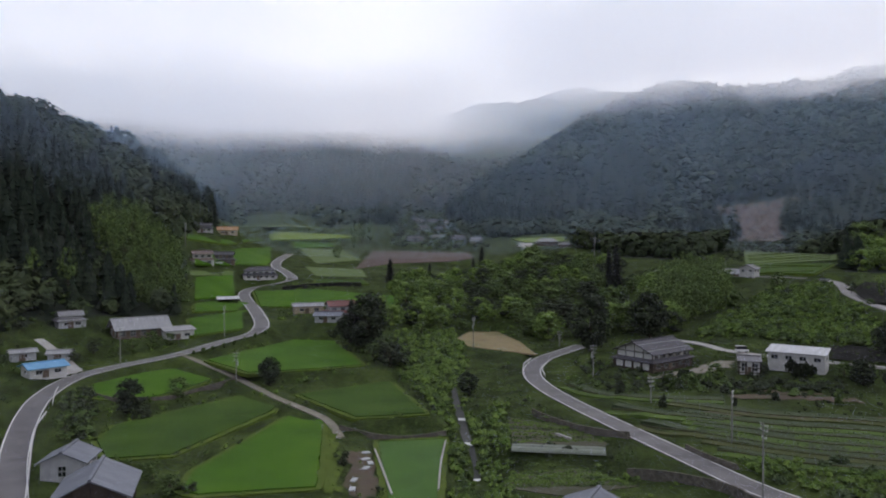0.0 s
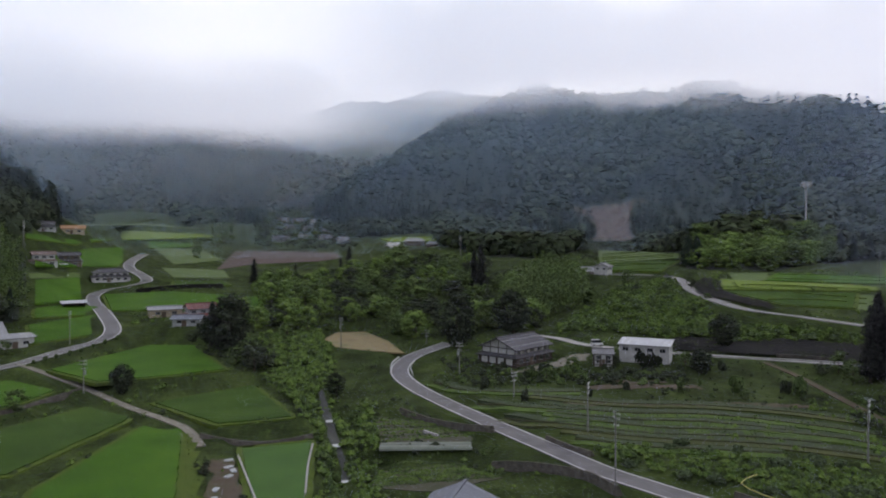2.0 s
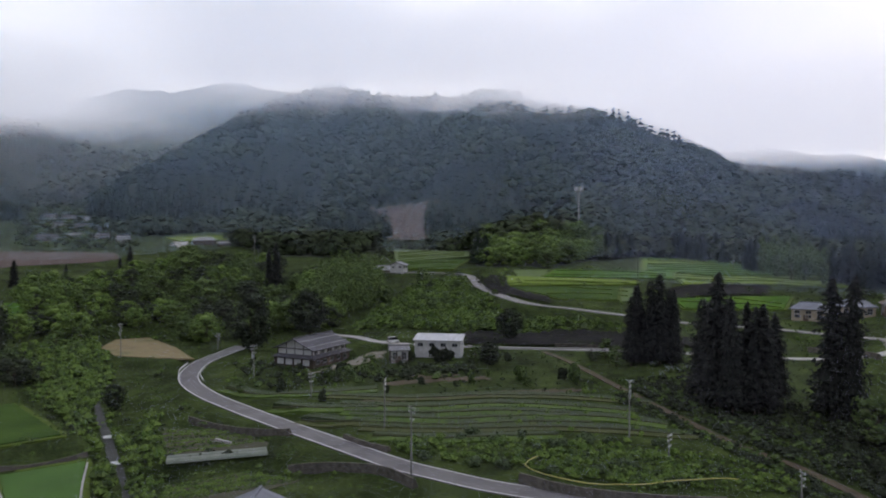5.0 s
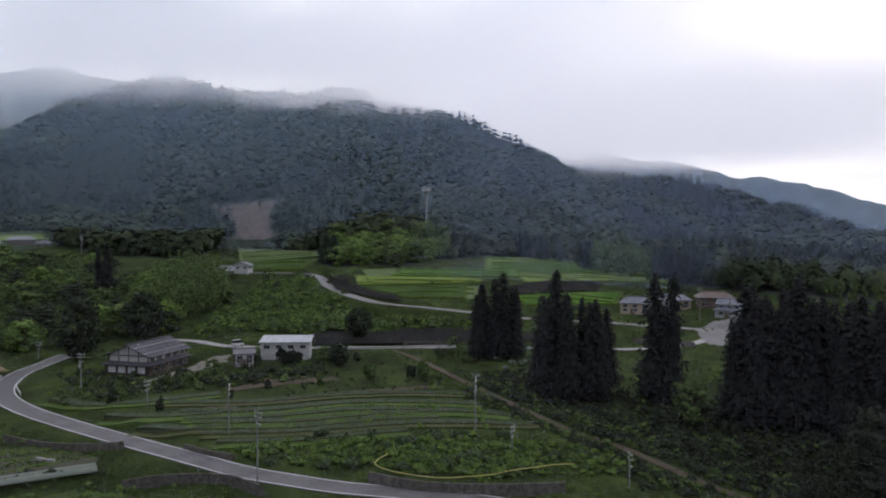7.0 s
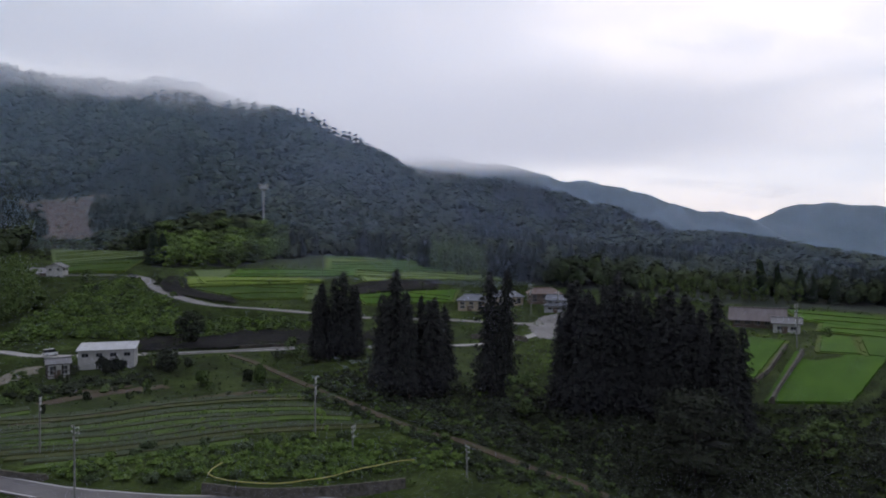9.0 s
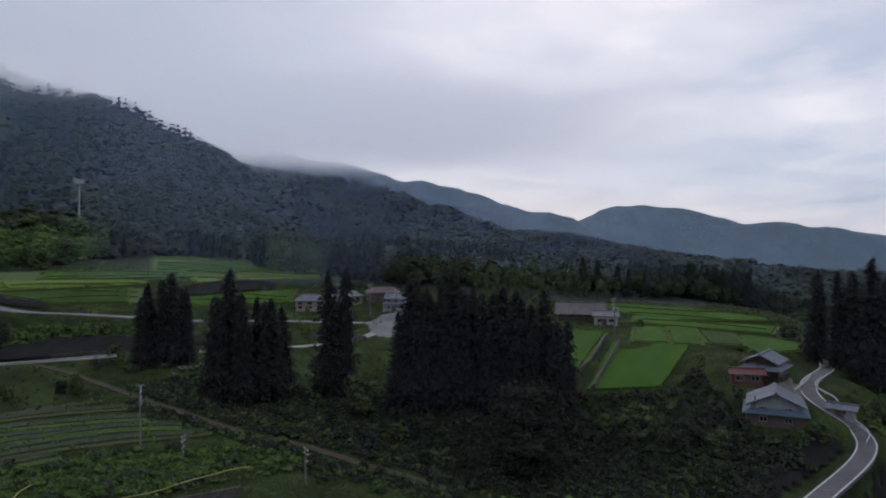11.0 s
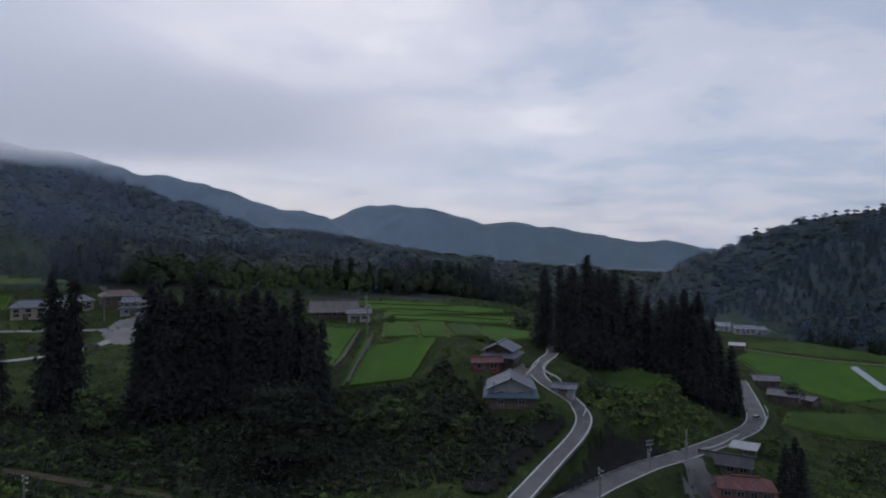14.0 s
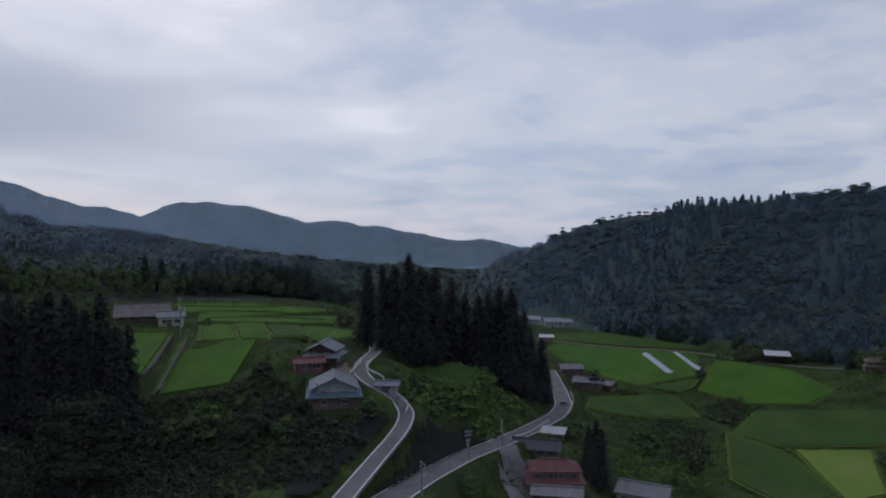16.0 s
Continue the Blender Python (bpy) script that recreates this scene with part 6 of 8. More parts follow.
def build_mist():
    mist_bank([(-4, 720), (72, 720)], 60, 620, mist_material("cloud_low", 152, 212, 0.99, 75, thin=(240, 330)), "low grey-white cloud hiding the hilltop")
    mist_bank([(20, 905), (92, 905)], 40, 620, mist_material("cloud_ridge", 104, 165, 0.98, 45, thin=(190, 290), rim_stops=(0.2, 0.68)), "low grey-white cloud along the ridge")
    mist_bank([(38, 1300), (76, 1300)], 40, 620, mist_material("cloud_pass", 146, 200, 0.97, 55, thin=(250, 360), rim_stops=(0.2, 0.62)), "low white cloud beyond the wooded ridge")
    mist_bank([(-60, 1080), (9, 1080)], 20, 900, mist_material("cloud_valley", 160, 214, 1.0, 50, (0.98, 0.98, 0.99), floor=0.08, thin=(235, 330), rim_stops=(0.2, 0.83)), "white mist filling the head of the valley")
    mist_bank([(-20, 1400), (16, 1400)], 40, 620, mist_material("mist_gully", 170, 300, 0.24, 130, (0.82, 0.90, 1.0), 0.06, thin=(285, 400), rim_stops=(0.3, 0.75)), "pale mist in the gully behind the hill")
    # aerial haze imitated by thin blue-tinted sheets before the hills
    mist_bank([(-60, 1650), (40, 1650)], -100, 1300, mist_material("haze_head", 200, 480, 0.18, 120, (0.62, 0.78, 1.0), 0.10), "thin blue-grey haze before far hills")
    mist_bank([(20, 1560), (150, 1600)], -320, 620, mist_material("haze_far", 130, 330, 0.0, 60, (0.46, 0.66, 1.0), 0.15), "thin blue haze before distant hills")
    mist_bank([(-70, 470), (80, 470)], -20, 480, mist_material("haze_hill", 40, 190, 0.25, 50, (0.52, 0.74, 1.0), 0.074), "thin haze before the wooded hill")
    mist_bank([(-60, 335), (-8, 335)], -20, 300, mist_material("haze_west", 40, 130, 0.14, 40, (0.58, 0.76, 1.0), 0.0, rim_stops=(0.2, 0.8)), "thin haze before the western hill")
    # this sheet also lifts the tone of the dark woods beyond
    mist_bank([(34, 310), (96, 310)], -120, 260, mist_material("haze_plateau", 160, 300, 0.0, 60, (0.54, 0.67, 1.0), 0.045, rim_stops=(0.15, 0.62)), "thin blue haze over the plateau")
    # added near sheet: a faint blue veil that raises the darkest tones
    mist_bank([(-60, 92), (150, 92)], -90, 110, mist_material("dark_lift_veil", 160, 300, 0.0, 60, (0.66, 0.68, 1.0), 0.0066, rim_stops=(0.05, 0.95)), "faint blue veil that lifts the dark tones")
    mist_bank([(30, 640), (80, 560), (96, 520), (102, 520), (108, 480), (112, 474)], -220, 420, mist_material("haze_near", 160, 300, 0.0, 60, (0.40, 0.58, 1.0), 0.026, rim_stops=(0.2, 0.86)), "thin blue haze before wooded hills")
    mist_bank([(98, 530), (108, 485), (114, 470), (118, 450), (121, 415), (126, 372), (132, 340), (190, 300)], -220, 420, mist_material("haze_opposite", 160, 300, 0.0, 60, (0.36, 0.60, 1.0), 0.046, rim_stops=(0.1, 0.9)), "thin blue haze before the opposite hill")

# ---- houses ----
def slab(bm, corners, thick):
    """A plate from four corners (counter-clockwise from above), thickened downwards."""
    top = [bm.verts.new(c) for c in corners]
    low = [bm.verts.new((c[0], c[1], c[2] - thick)) for c in corners]
    bm.faces.new(top)
    bm.faces.new(low[::-1])
    n = len(corners)
    for k in range(n):
        q = (k + 1) % n
        bm.faces.new((low[k], low[q], top[q], top[k]))


def box(bm, x0, x1, y0, y1, z0, z1):
    slab(bm, [(x0, y0, z1), (x1, y0, z1), (x1, y1, z1), (x0, y1, z1)], z1 - z0)


def shape(build, *args):
    bm = bmesh.new()
    build(bm, *args)
    bmesh.ops.recalc_face_normals(bm, faces=bm.faces)
    return bm


def gable_body(bm, length, width, wall, rise, skirt=0.6):
    """Walls of a house with a gable at both ends."""
    a, b = length / 2, width / 2
    ring = [(-b, -skirt), (b, -skirt), (b, wall), (0, wall + rise), (-b, wall)]
    near = [bm.verts.new((-a, y, z)) for y, z in ring]
    far = [bm.verts.new((a, y, z)) for y, z in ring]
    bm.faces.new(near)
    bm.faces.new(far[::-1])
    for k in range(5):
        q = (k + 1) % 5
        bm.faces.new((near[k], near[q], far[q], far[k]))


def roof_slope(bm, side, length, width, wall, rise, over, thick, hip=0.0):
    a, b = length / 2 + over, width / 2 + over
    drop = rise * over / (width / 2)
    e, r = wall - drop, wall + rise
    corners = [(-a, -b * side, e), (a, -b * side, e), (a - hip, 0, r), (-a + hip, 0, r)]
    if side < 0:
        corners = corners[::-1]
    slab(bm, [(x, y, z + thick) for x, y, z in corners], thick)


def hip_end(bm, side, length, width, wall, rise, over, thick, hip):
    a, b = length / 2 + over, width / 2 + over
    e, r = wall - rise * over / (width / 2), wall + rise
    corners = [(side * a, -b, e + thick), (side * a, b, e + thick), (side * (a - hip), 0, r + thick)]
    slab(bm, corners if side > 0 else corners[::-1], thick)


ROOFS = {
    "blue_grey": [(0.12, 0.13, 0.16), (0.20, 0.215, 0.25)], "pale_grey": [(0.22, 0.225, 0.235), (0.32, 0.325, 0.335)], "dark_grey": [(0.045, 0.044, 0.052), (0.080, 0.078, 0.090)],
    "mid_grey": [(0.15, 0.15, 0.16), (0.23, 0.23, 0.24)], "blue": [(0.10, 0.26, 0.44), (0.16, 0.36, 0.55)], "red": [(0.115, 0.045, 0.042), (0.18, 0.075, 0.068)],
    "brown": [(0.12, 0.085, 0.075), (0.19, 0.14, 0.125)], "white": [(0.40, 0.41, 0.43), (0.55, 0.56, 0.58)], "orange": [(0.30, 0.16, 0.08), (0.40, 0.24, 0.13)], "grey_brown": [(0.10, 0.086, 0.088), (0.17, 0.148, 0.148)], "teal": [(0.07, 0.12, 0.16), (0.12, 0.18, 0.22)],
}
for _key, _c in ROOFS.items():
    M["roof_" + _key] = material("roof_" + _key, _c, 2.5, 0.25, rough=0.62, bump=0.35, depth=0.04, stretch=(3, 0.5, 0.5), specular=0.35)
WALL_PAINT = {
    "white": [(0.38, 0.38, 0.37), (0.56, 0.56, 0.55)], "timber": [(0.045, 0.034, 0.028), (0.085, 0.066, 0.055)], "beige": [(0.36, 0.30, 0.22), (0.46, 0.39, 0.30)],
    "grey": [(0.30, 0.31, 0.33), (0.42, 0.43, 0.45)], "red_board": [(0.14, 0.042, 0.04), (0.21, 0.07, 0.065)], "pale_blue": [(0.30, 0.38, 0.44), (0.42, 0.50, 0.56)], "brown": [(0.10, 0.075, 0.06), (0.17, 0.13, 0.10)],
}
for _key, _c in WALL_PAINT.items():
    M["wall_" + _key] = material("wall_" + _key, _c, 1.6, 0.12, rough=0.85, bump=0.2, depth=0.02)
M["frame"] = material("window_frame_metal", [(0.42, 0.43, 0.44), (0.55, 0.56, 0.57)], 0.5, 0.1, rough=0.4, bump=0.05, metal=0.6)
M["glass"] = material("window_glass", [(0.012, 0.014, 0.017), (0.03, 0.034, 0.04)], 1.5, 0.3, rough=0.08, bump=0, specular=0.6)
M["paper"] = material("paper_screen", [(0.50, 0.50, 0.48), (0.64, 0.64, 0.62)], 0.8, 0.1, rough=0.8, bump=0.05)
M["beam"] = material("dark_timber", [(0.03, 0.022, 0.018), (0.06, 0.045, 0.036)], 0.5, 0.06, bump=0.3, depth=0.01)
M["seam"] = material("snow_rail", [(0.36, 0.37, 0.38), (0.48, 0.49, 0.50)], 0.6, 0.1, rough=0.5, bump=0.1)


def window_part(thing, x, y, z, w, h, face, pane="glass"):
    """A sliding window proud of the wall; face: 0 front, 1 back, 2 and 3 the gable ends."""
    def frame_bars(bm):
        t = 0.09
        for x0, x1, z0, z1 in ((-w / 2, w / 2, -h / 2, -h / 2 + t), (-w / 2, w / 2, h / 2 - t, h / 2), (-w / 2, -w / 2 + t, -h / 2, h / 2),
                               (w / 2 - t, w / 2, -h / 2, h / 2), (-t / 2, t / 2, -h / 2, h / 2)):
            box(bm, x0, x1, -0.07, 0.03, z0, z1)
    win = part("window", shape(frame_bars), M["frame"], thing)
    part("pane", shape(lambda bm: box(bm, -w / 2 + 0.05, w / 2 - 0.05, -0.03, 0.02, -h / 2 + 0.05, h / 2 - 0.05)), M[pane], win)
    win.matrix_basis = pose(x, y, z, 0, 0, (0, 180, -90, 90)[face])
    return win


def house(name, label, length, width, wall, roof="mid_grey", paint="white", pitch=0.42, over=0.7, hip=0.0, skirt=None, base=None, frame_timber=False,
          windows=(4, 2), rails=0, open_front=False, door=True, shed=False, upper_only=False, lower=None, screens=False):
    """A house at the origin, its ridge along x, its front towards -y."""
    thing = new(name)
    if skirt:
        length, width = length - 2.6, width - 2.6
    rise = width / 2 * pitch
    a, b = length / 2, width / 2
    roof_mat, wall_mat = M["roof_" + roof], M["wall_" + paint]
    if open_front:
        for sx in (-1, 0, 1):
            for sy in (-1, 1):
                x, y = sx * (a - 0.2), sy * (b - 0.2)
                part("post", shape(lambda bm: box(bm, x - 0.1, x + 0.1, y - 0.1, y + 0.1, -0.6, wall + 0.1)), M["beam"], thing)
        part("wall", shape(lambda bm: box(bm, -a, a, b - 0.12, b, -0.6, wall)), wall_mat, thing)
        part("side_wall", shape(lambda bm: box(bm, a - 0.12, a, -b, b - 0.12, -0.6, wall)), wall_mat, thing)
    elif hip or shed:
        part("wall", shape(lambda bm: box(bm, -a, a, -b, b, -0.6, wall)), wall_mat, thing)
    else:
        part("wall", shape(gable_body, length, width, wall, rise), wall_mat, thing)
    if shed:
        tilt = 0.16 * width
        part("roof", shape(lambda bm: slab(bm, [(-a - over, -b - over, wall + 0.3), (a + over, -b - over, wall + 0.3), (a + over, b + over, wall + 0.3 + tilt), (-a - over, b + over, wall + 0.3 + tilt)], 0.22)), roof_mat, thing)
    else:
        for side in (1, -1):
            part("roof", shape(roof_slope, side, length, width, wall, rise, over, 0.2, hip + over if hip else 0), roof_mat, thing)
        if hip:
            for side in (1, -1):
                part("roof", shape(hip_end, side, length, width, wall, rise, over, 0.2, hip + over), roof_mat, thing)
        r = a + over - (hip + over if hip else 0)
        part("ridge_cap", shape(lambda bm: box(bm, -r - 0.05, r + 0.05, -0.22, 0.22, wall + rise + 0.12, wall + rise + 0.42)), roof_mat, thing)
        for k in range(rails):
            u = (k + 0.7) / (rails + 0.3)
            y, z = -(b + over) * u, wall + rise - rise * u * (b + over) / b + 0.2
            for s in (1, -1):
                part("snow_rail", shape(lambda bm: box(bm, -r, r, s * y - 0.07, s * y + 0.07, z + 0.01, z + 0.14)), M["seam"], thing)
    if skirt:
        # lower roof round the ground storey
        h, reach = skirt, 1.5
        ring_in = [(-a, -b), (a, -b), (a, b), (-a, b)]
        ring_out = [(-a - reach, -b - reach), (a + reach, -b - reach), (a + reach, b + reach), (-a - reach, b + reach)]
        for k in range(4):
            q = (k + 1) % 4
            c = [(*ring_out[k], h), (*ring_out[q], h), (*ring_in[q], h + 0.75), (*ring_in[k], h + 0.75)]
            part("lower_roof", shape(lambda bm: slab(bm, c, 0.16)), M["roof_" + lower] if lower else roof_mat, thing)
        part("ground_storey", shape(lambda bm: box(bm, -a - 0.8, a + 0.8, -b - 0.8, b + 0.8, -0.6, h + 0.1)), M["wall_" + (base or paint)], thing)
    if frame_timber:
        grow = 0.03
        for k in range(max(3, int(length / 1.8)) + 1):
            x = -a + length * k / max(3, int(length / 1.8))
            part("timber_post", shape(lambda bm: box(bm, x - 0.1, x + 0.1, -b - grow - 0.05, -b + 0.02, 0, wall - 0.05)), M["beam"], thing)
        for z in (wall * 0.48, wall - 0.2, 0.5):
            part("timber_beam", shape(lambda bm: box(bm, -a, a, -b - grow - 0.02, -b + 0.02, z - 0.12, z + 0.12)), M["beam"], thing)
            for s in (-1, 1):
                part("timber_beam", shape(lambda bm: box(bm, min(s * a, s * (a + 0.06)), max(s * a, s * (a + 0.06)), -b, b, z - 0.12, z + 0.12)), M["beam"], thing)
        for k in range(5):
            y = -b + width * k / 4
            for s in (-1, 1):
                part("timber_post", shape(lambda bm: box(bm, min(s * a, s * (a + 0.08)), max(s * a, s * (a + 0.08)), y - 0.1, y + 0.1, 0, wall + rise * (1 - abs(y) / b) - 0.1)), M["beam"], thing)
    if not open_front:
        storeys = [1.5] if wall < 3.4 else [1.45, wall - 1.15]
        if upper_only:
            storeys = [wall - 1.1]
        out = 0.8 if skirt else 0.0
        for n, z in enumerate(storeys):
            o = out if (skirt and n == 0) else 0.0
            for face in (0, 1):
                for k in range(windows[0]):
                    x = -a + length * (k + 0.5) / windows[0]
                    window_part(thing, x, (-b - o) * (1 if face == 0 else -1), z, min(1.7, length / windows[0] * 0.6), 1.15, face)
            for face in (2, 3):
                for k in range(windows[1]):
                    y = -b + width * (k + 0.5) / windows[1]
                    window_part(thing, (-a - o) * (1 if face == 2 else -1), y, z, 2.2 if screens else 1.3, 1.7 if screens and n == 0 else 1.05, face, "paper" if screens else "glass")
        if door:
            y = -b - out
            part("door", shape(lambda bm: box(bm, -a * 0.15 - 0.8, -a * 0.15 + 0.8, y - 0.06, y + 0.02, 0, 2.0)), M["wall_brown"], thing)
    return tagged(thing, label, "house")


STYLES = {
    "farmhouse_near": ("farmhouse", "dark timber farmhouse with blue-grey metal gable roof", dict(roof="blue_grey", paint="timber", pitch=0.5, over=0.9, frame_timber=True, rails=0)),
    "annex_near": ("storehouse", "small grey storehouse with blue-grey gable roof", dict(roof="blue_grey", paint="grey", pitch=0.45, windows=(2, 1))),
    "blue_shed": ("shed", "long shed with bright blue roof beside the road", dict(roof="blue", paint="white", pitch=0.25, windows=(2, 1))),
    "grey_shed": ("shed", "small shed with pale grey metal roof", dict(roof="pale_grey", paint="grey", pitch=0.25, windows=(1, 1))),
    "small_house": ("house", "small white house with grey tiled roof", dict(roof="mid_grey", paint="grey", windows=(2, 1), skirt=2.5)),
    "big_farmhouse": ("farmhouse", "broad farmhouse under a large pale grey roof", dict(roof="pale_grey", paint="brown", pitch=0.55, over=1.1, windows=(5, 2))),
    "white_store": ("storehouse", "low white storehouse with pale grey roof", dict(roof="pale_grey", paint="white", shed=True, windows=(2, 1))),
    "red_house": ("house", "house with faded red-brown gable roof", dict(roof="red", paint="grey", skirt=2.4, windows=(3, 1))),
    "pale_shed": ("shed", "long shed with pale beige metal roof", dict(roof="pale_grey", paint="beige", pitch=0.25, windows=(2, 1))),
    "grey_barn": ("barn", "grey barn with blue-grey metal roof", dict(roof="blue_grey", paint="grey", pitch=0.3, windows=(2, 1))),
    "open_shed": ("open_shed", "open roadside shed with pale roof on posts", dict(roof="white", paint="brown", shed=True, open_front=True)),
    "tier_house": ("house", "two-tiered house with dark grey tiled roofs", dict(roof="dark_grey", paint="white", skirt=2.5, hip=2.5, windows=(5, 2))),
    "white_house": ("house", "white two-storey house with red-brown roof", dict(roof="brown", paint="white", skirt=2.6, windows=(3, 2))),
    "dark_house": ("house", "dark two-storey house with grey roof", dict(roof="dark_grey", paint="brown", skirt=2.6, windows=(3, 2))),
    "village_house": ("house", "distant white village house with grey tiled roof", dict(roof="mid_grey", paint="white", skirt=2.4, windows=(3, 1))),
    "village_house_dark": ("house", "distant village house with dark tiled roof", dict(roof="dark_grey", paint="white", skirt=2.4, windows=(3, 1))),
    "orange_shed": ("shed", "distant shed with orange-brown roof", dict(roof="orange", paint="beige", windows=(2, 1))),
    "parking_house": ("house", "low house with pale roof above the valley", dict(roof="pale_grey", paint="brown", hip=2.0, windows=(4, 1))),
    "bank_house": ("house", "low house with pale grey roof on the bank", dict(roof="pale_grey", paint="brown", pitch=0.45, windows=(4, 2))),
    "white_tower_house": ("house", "narrow white two-storey house with grey roof", dict(roof="mid_grey", paint="white", windows=(2, 2))),
    "timber_house": ("timber_house", "large half-timbered house with dark roof and snow rails", dict(roof="dark_grey", paint="white", pitch=0.42, over=1.2, frame_timber=True, rails=2, skirt=2.7, base="timber", screens=True, windows=(5, 4))),
    "garden_hut": ("hut", "small half-timbered garden hut with dark roof", dict(roof="mid_grey", paint="white", frame_timber=True, windows=(2, 1), over=0.5)),
    "white_villa": ("house", "long white two-storey house with pale flat roof", dict(roof="white", paint="white", shed=True, over=0.5, windows=(4, 1), upper_only=True, door=False)),
    "roof_below": ("house", "house with blue-grey metal gable roof", dict(roof="blue_grey", paint="grey", pitch=0.42, over=0.9)),
    "beige_house": ("house", "beige plastered house with blue-grey roof", dict(roof="blue_grey", paint="beige", hip=2.0, windows=(3, 1))),
    "brown_roof_house": ("house", "house with brown hipped roof beside the square", dict(roof="brown", paint="brown", hip=2.5, windows=(3, 2))),
    "balcony_house": ("house", "pale two-storey house with grey roof", dict(roof="blue_grey", paint="grey", skirt=2.6, windows=(3, 2))),
    "plateau_farmhouse": ("farmhouse", "broad farmhouse with grey-brown roof beside paddies", dict(roof="grey_brown", paint="brown", pitch=0.5, over=1.3, windows=(5, 2))),
    "white_kura": ("storehouse", "white-walled storehouse with grey roof", dict(roof="mid_grey", paint="white", pitch=0.4, windows=(2, 1))),
    "lane_house": ("house", "two-storey house with pale gable roof beside the lane", dict(roof="blue_grey", paint="grey", pitch=0.45, over=0.9, skirt=2.5, base="brown", lower="teal", windows=(4, 2))),
    "lane_house_behind": ("house", "grey-roofed house behind a red shed", dict(roof="blue_grey", paint="timber", pitch=0.45, over=0.9, skirt=2.2, windows=(3, 2))),
    "red_shed": ("shed", "weathered red board shed", dict(roof="red", paint="red_board", pitch=0.3, windows=(2, 1))),
    "lane_shed": ("shed", "small grey shed beside the lane", dict(roof="blue_grey", paint="grey", pitch=0.3, windows=(1, 1))),
    "carport": ("carport", "open white carport beside the lane", dict(roof="white", paint="white", shed=True, open_front=True)),
    "red_roof_house": ("house", "two-tiered house with red-brown roofs", dict(roof="red", paint="brown", skirt=2.6, hip=2.0, windows=(4, 2))),
    "dark_roof_house": ("house", "low house with dark grey roof beside the road", dict(roof="dark_grey", paint="brown", windows=(4, 1))),
    "white_roof_shed": ("shed", "small shed with white roof", dict(roof="white", paint="brown", shed=True, windows=(1, 1))),
    "grey_porch": ("annex", "low annex with grey roof beside the red-roofed house", dict(roof="mid_grey", paint="brown", pitch=0.25, windows=(2, 1))),
    "grey_roof_house": ("house", "house with grey metal roof by the paddies", dict(roof="mid_grey", paint="grey", pitch=0.35, windows=(3, 1))),
    "road_house": ("house", "small house with grey roof beside the valley road", dict(roof="mid_grey", paint="brown", windows=(2, 1))),
    "far_house": ("house", "distant house with pale grey roof below the hill", dict(roof="pale_grey", paint="white", windows=(4, 1))),
    "dark_pole_shed": ("open_shed", "dark open shed with white roof by the fields", dict(roof="white", paint="timber", shed=True, open_front=True)),
    "hillside_house": ("house", "brown house with dark roof below the wooded hill", dict(roof="brown", paint="brown", hip=2.5, skirt=2.5, windows=(3, 2))),
}


def build_houses():
    made = {}
    for key, x, y, z, turn, length, width, wall in HOUSES:
        m = pose(x, y, z, 0, 0, turn)
        size = (key, length, width, wall)
        if size in made:
            copy_thing(made[size], m)
            continue
        name, label, options = STYLES[key]
        ob = house(name, label, length, width, wall, **options)
        ob.matrix_basis = m
        made[size] = ob
        if key in ("village_house", "village_house_dark", "far_house", "road_house"):
            tagged(ob, group="village houses")


# ---- poles, mast, walls, rails, cars ----
M["pole"] = material("pole_concrete", [(0.17, 0.17, 0.165), (0.26, 0.26, 0.25)], 1.0, 0.1, bump=0.1)
M["steel"] = material("galvanised_steel", [(0.40, 0.42, 0.44), (0.55, 0.57, 0.58)], 0.6, 0.1, rough=0.4, metal=0.7, bump=0.05)
M["insulator"] = material("white_porcelain", [(0.6, 0.6, 0.6), (0.72, 0.72, 0.72)], 0.3, 0.05, rough=0.3, bump=0)
M["stone"] = material("stone_wall", [(0.035, 0.033, 0.028), (0.09, 0.082, 0.07), (0.18, 0.165, 0.14)], 0.9, 0.3, bump=0.8, depth=0.15, grain=0.45)
M["dark"] = material("dark_bank_surface", [(0.010, 0.010, 0.010), (0.020, 0.0195, 0.019), (0.020, 0.025, 0.014)], 5, 0.5, bump=0.5, depth=0.1, grain=0.3, rough=0.95, specular=0.1)
M["white_paint"] = material("white_enamel", [(0.58, 0.58, 0.58), (0.70, 0.70, 0.70)], 0.8, 0.1, rough=0.4, bump=0.03)
M["car_white"] = material("car_paint_white", [(0.66, 0.67, 0.68), (0.74, 0.75, 0.76)], 2, 0.2, rough=0.25, bump=0, specular=0.6)
M["car_silver"] = material("car_paint_silver", [(0.40, 0.41, 0.43), (0.50, 0.51, 0.53)], 2, 0.2, rough=0.25, bump=0, metal=0.4)
M["tyre"] = material("tyre_rubber", [(0.015, 0.015, 0.015), (0.03, 0.03, 0.03)], 0.3, 0.05, bump=0.1)
M["water"] = material("stream_water", [(0.02, 0.023, 0.02), (0.05, 0.054, 0.05)], 1.5, 0.3, rough=0.5, bump=0.8, depth=0.1, specular=0.2)
M["tarp"] = material("garden_tarp", [(0.30, 0.33, 0.36), (0.46, 0.48, 0.49)], 1.0, 0.15, rough=0.6, bump=0.4, depth=0.05)
M["foam"] = material("white_water", [(0.45, 0.46, 0.46), (0.72, 0.73, 0.73)], 0.8, 0.12, rough=0.6, bump=0.5, depth=0.08)
M["felled"] = material("felled_slope_earth", [(0.030, 0.020, 0.018), (0.070, 0.050, 0.046), (0.13, 0.10, 0.095)], 6, 1.2, bump=0.7, depth=0.4, grain=0.45)
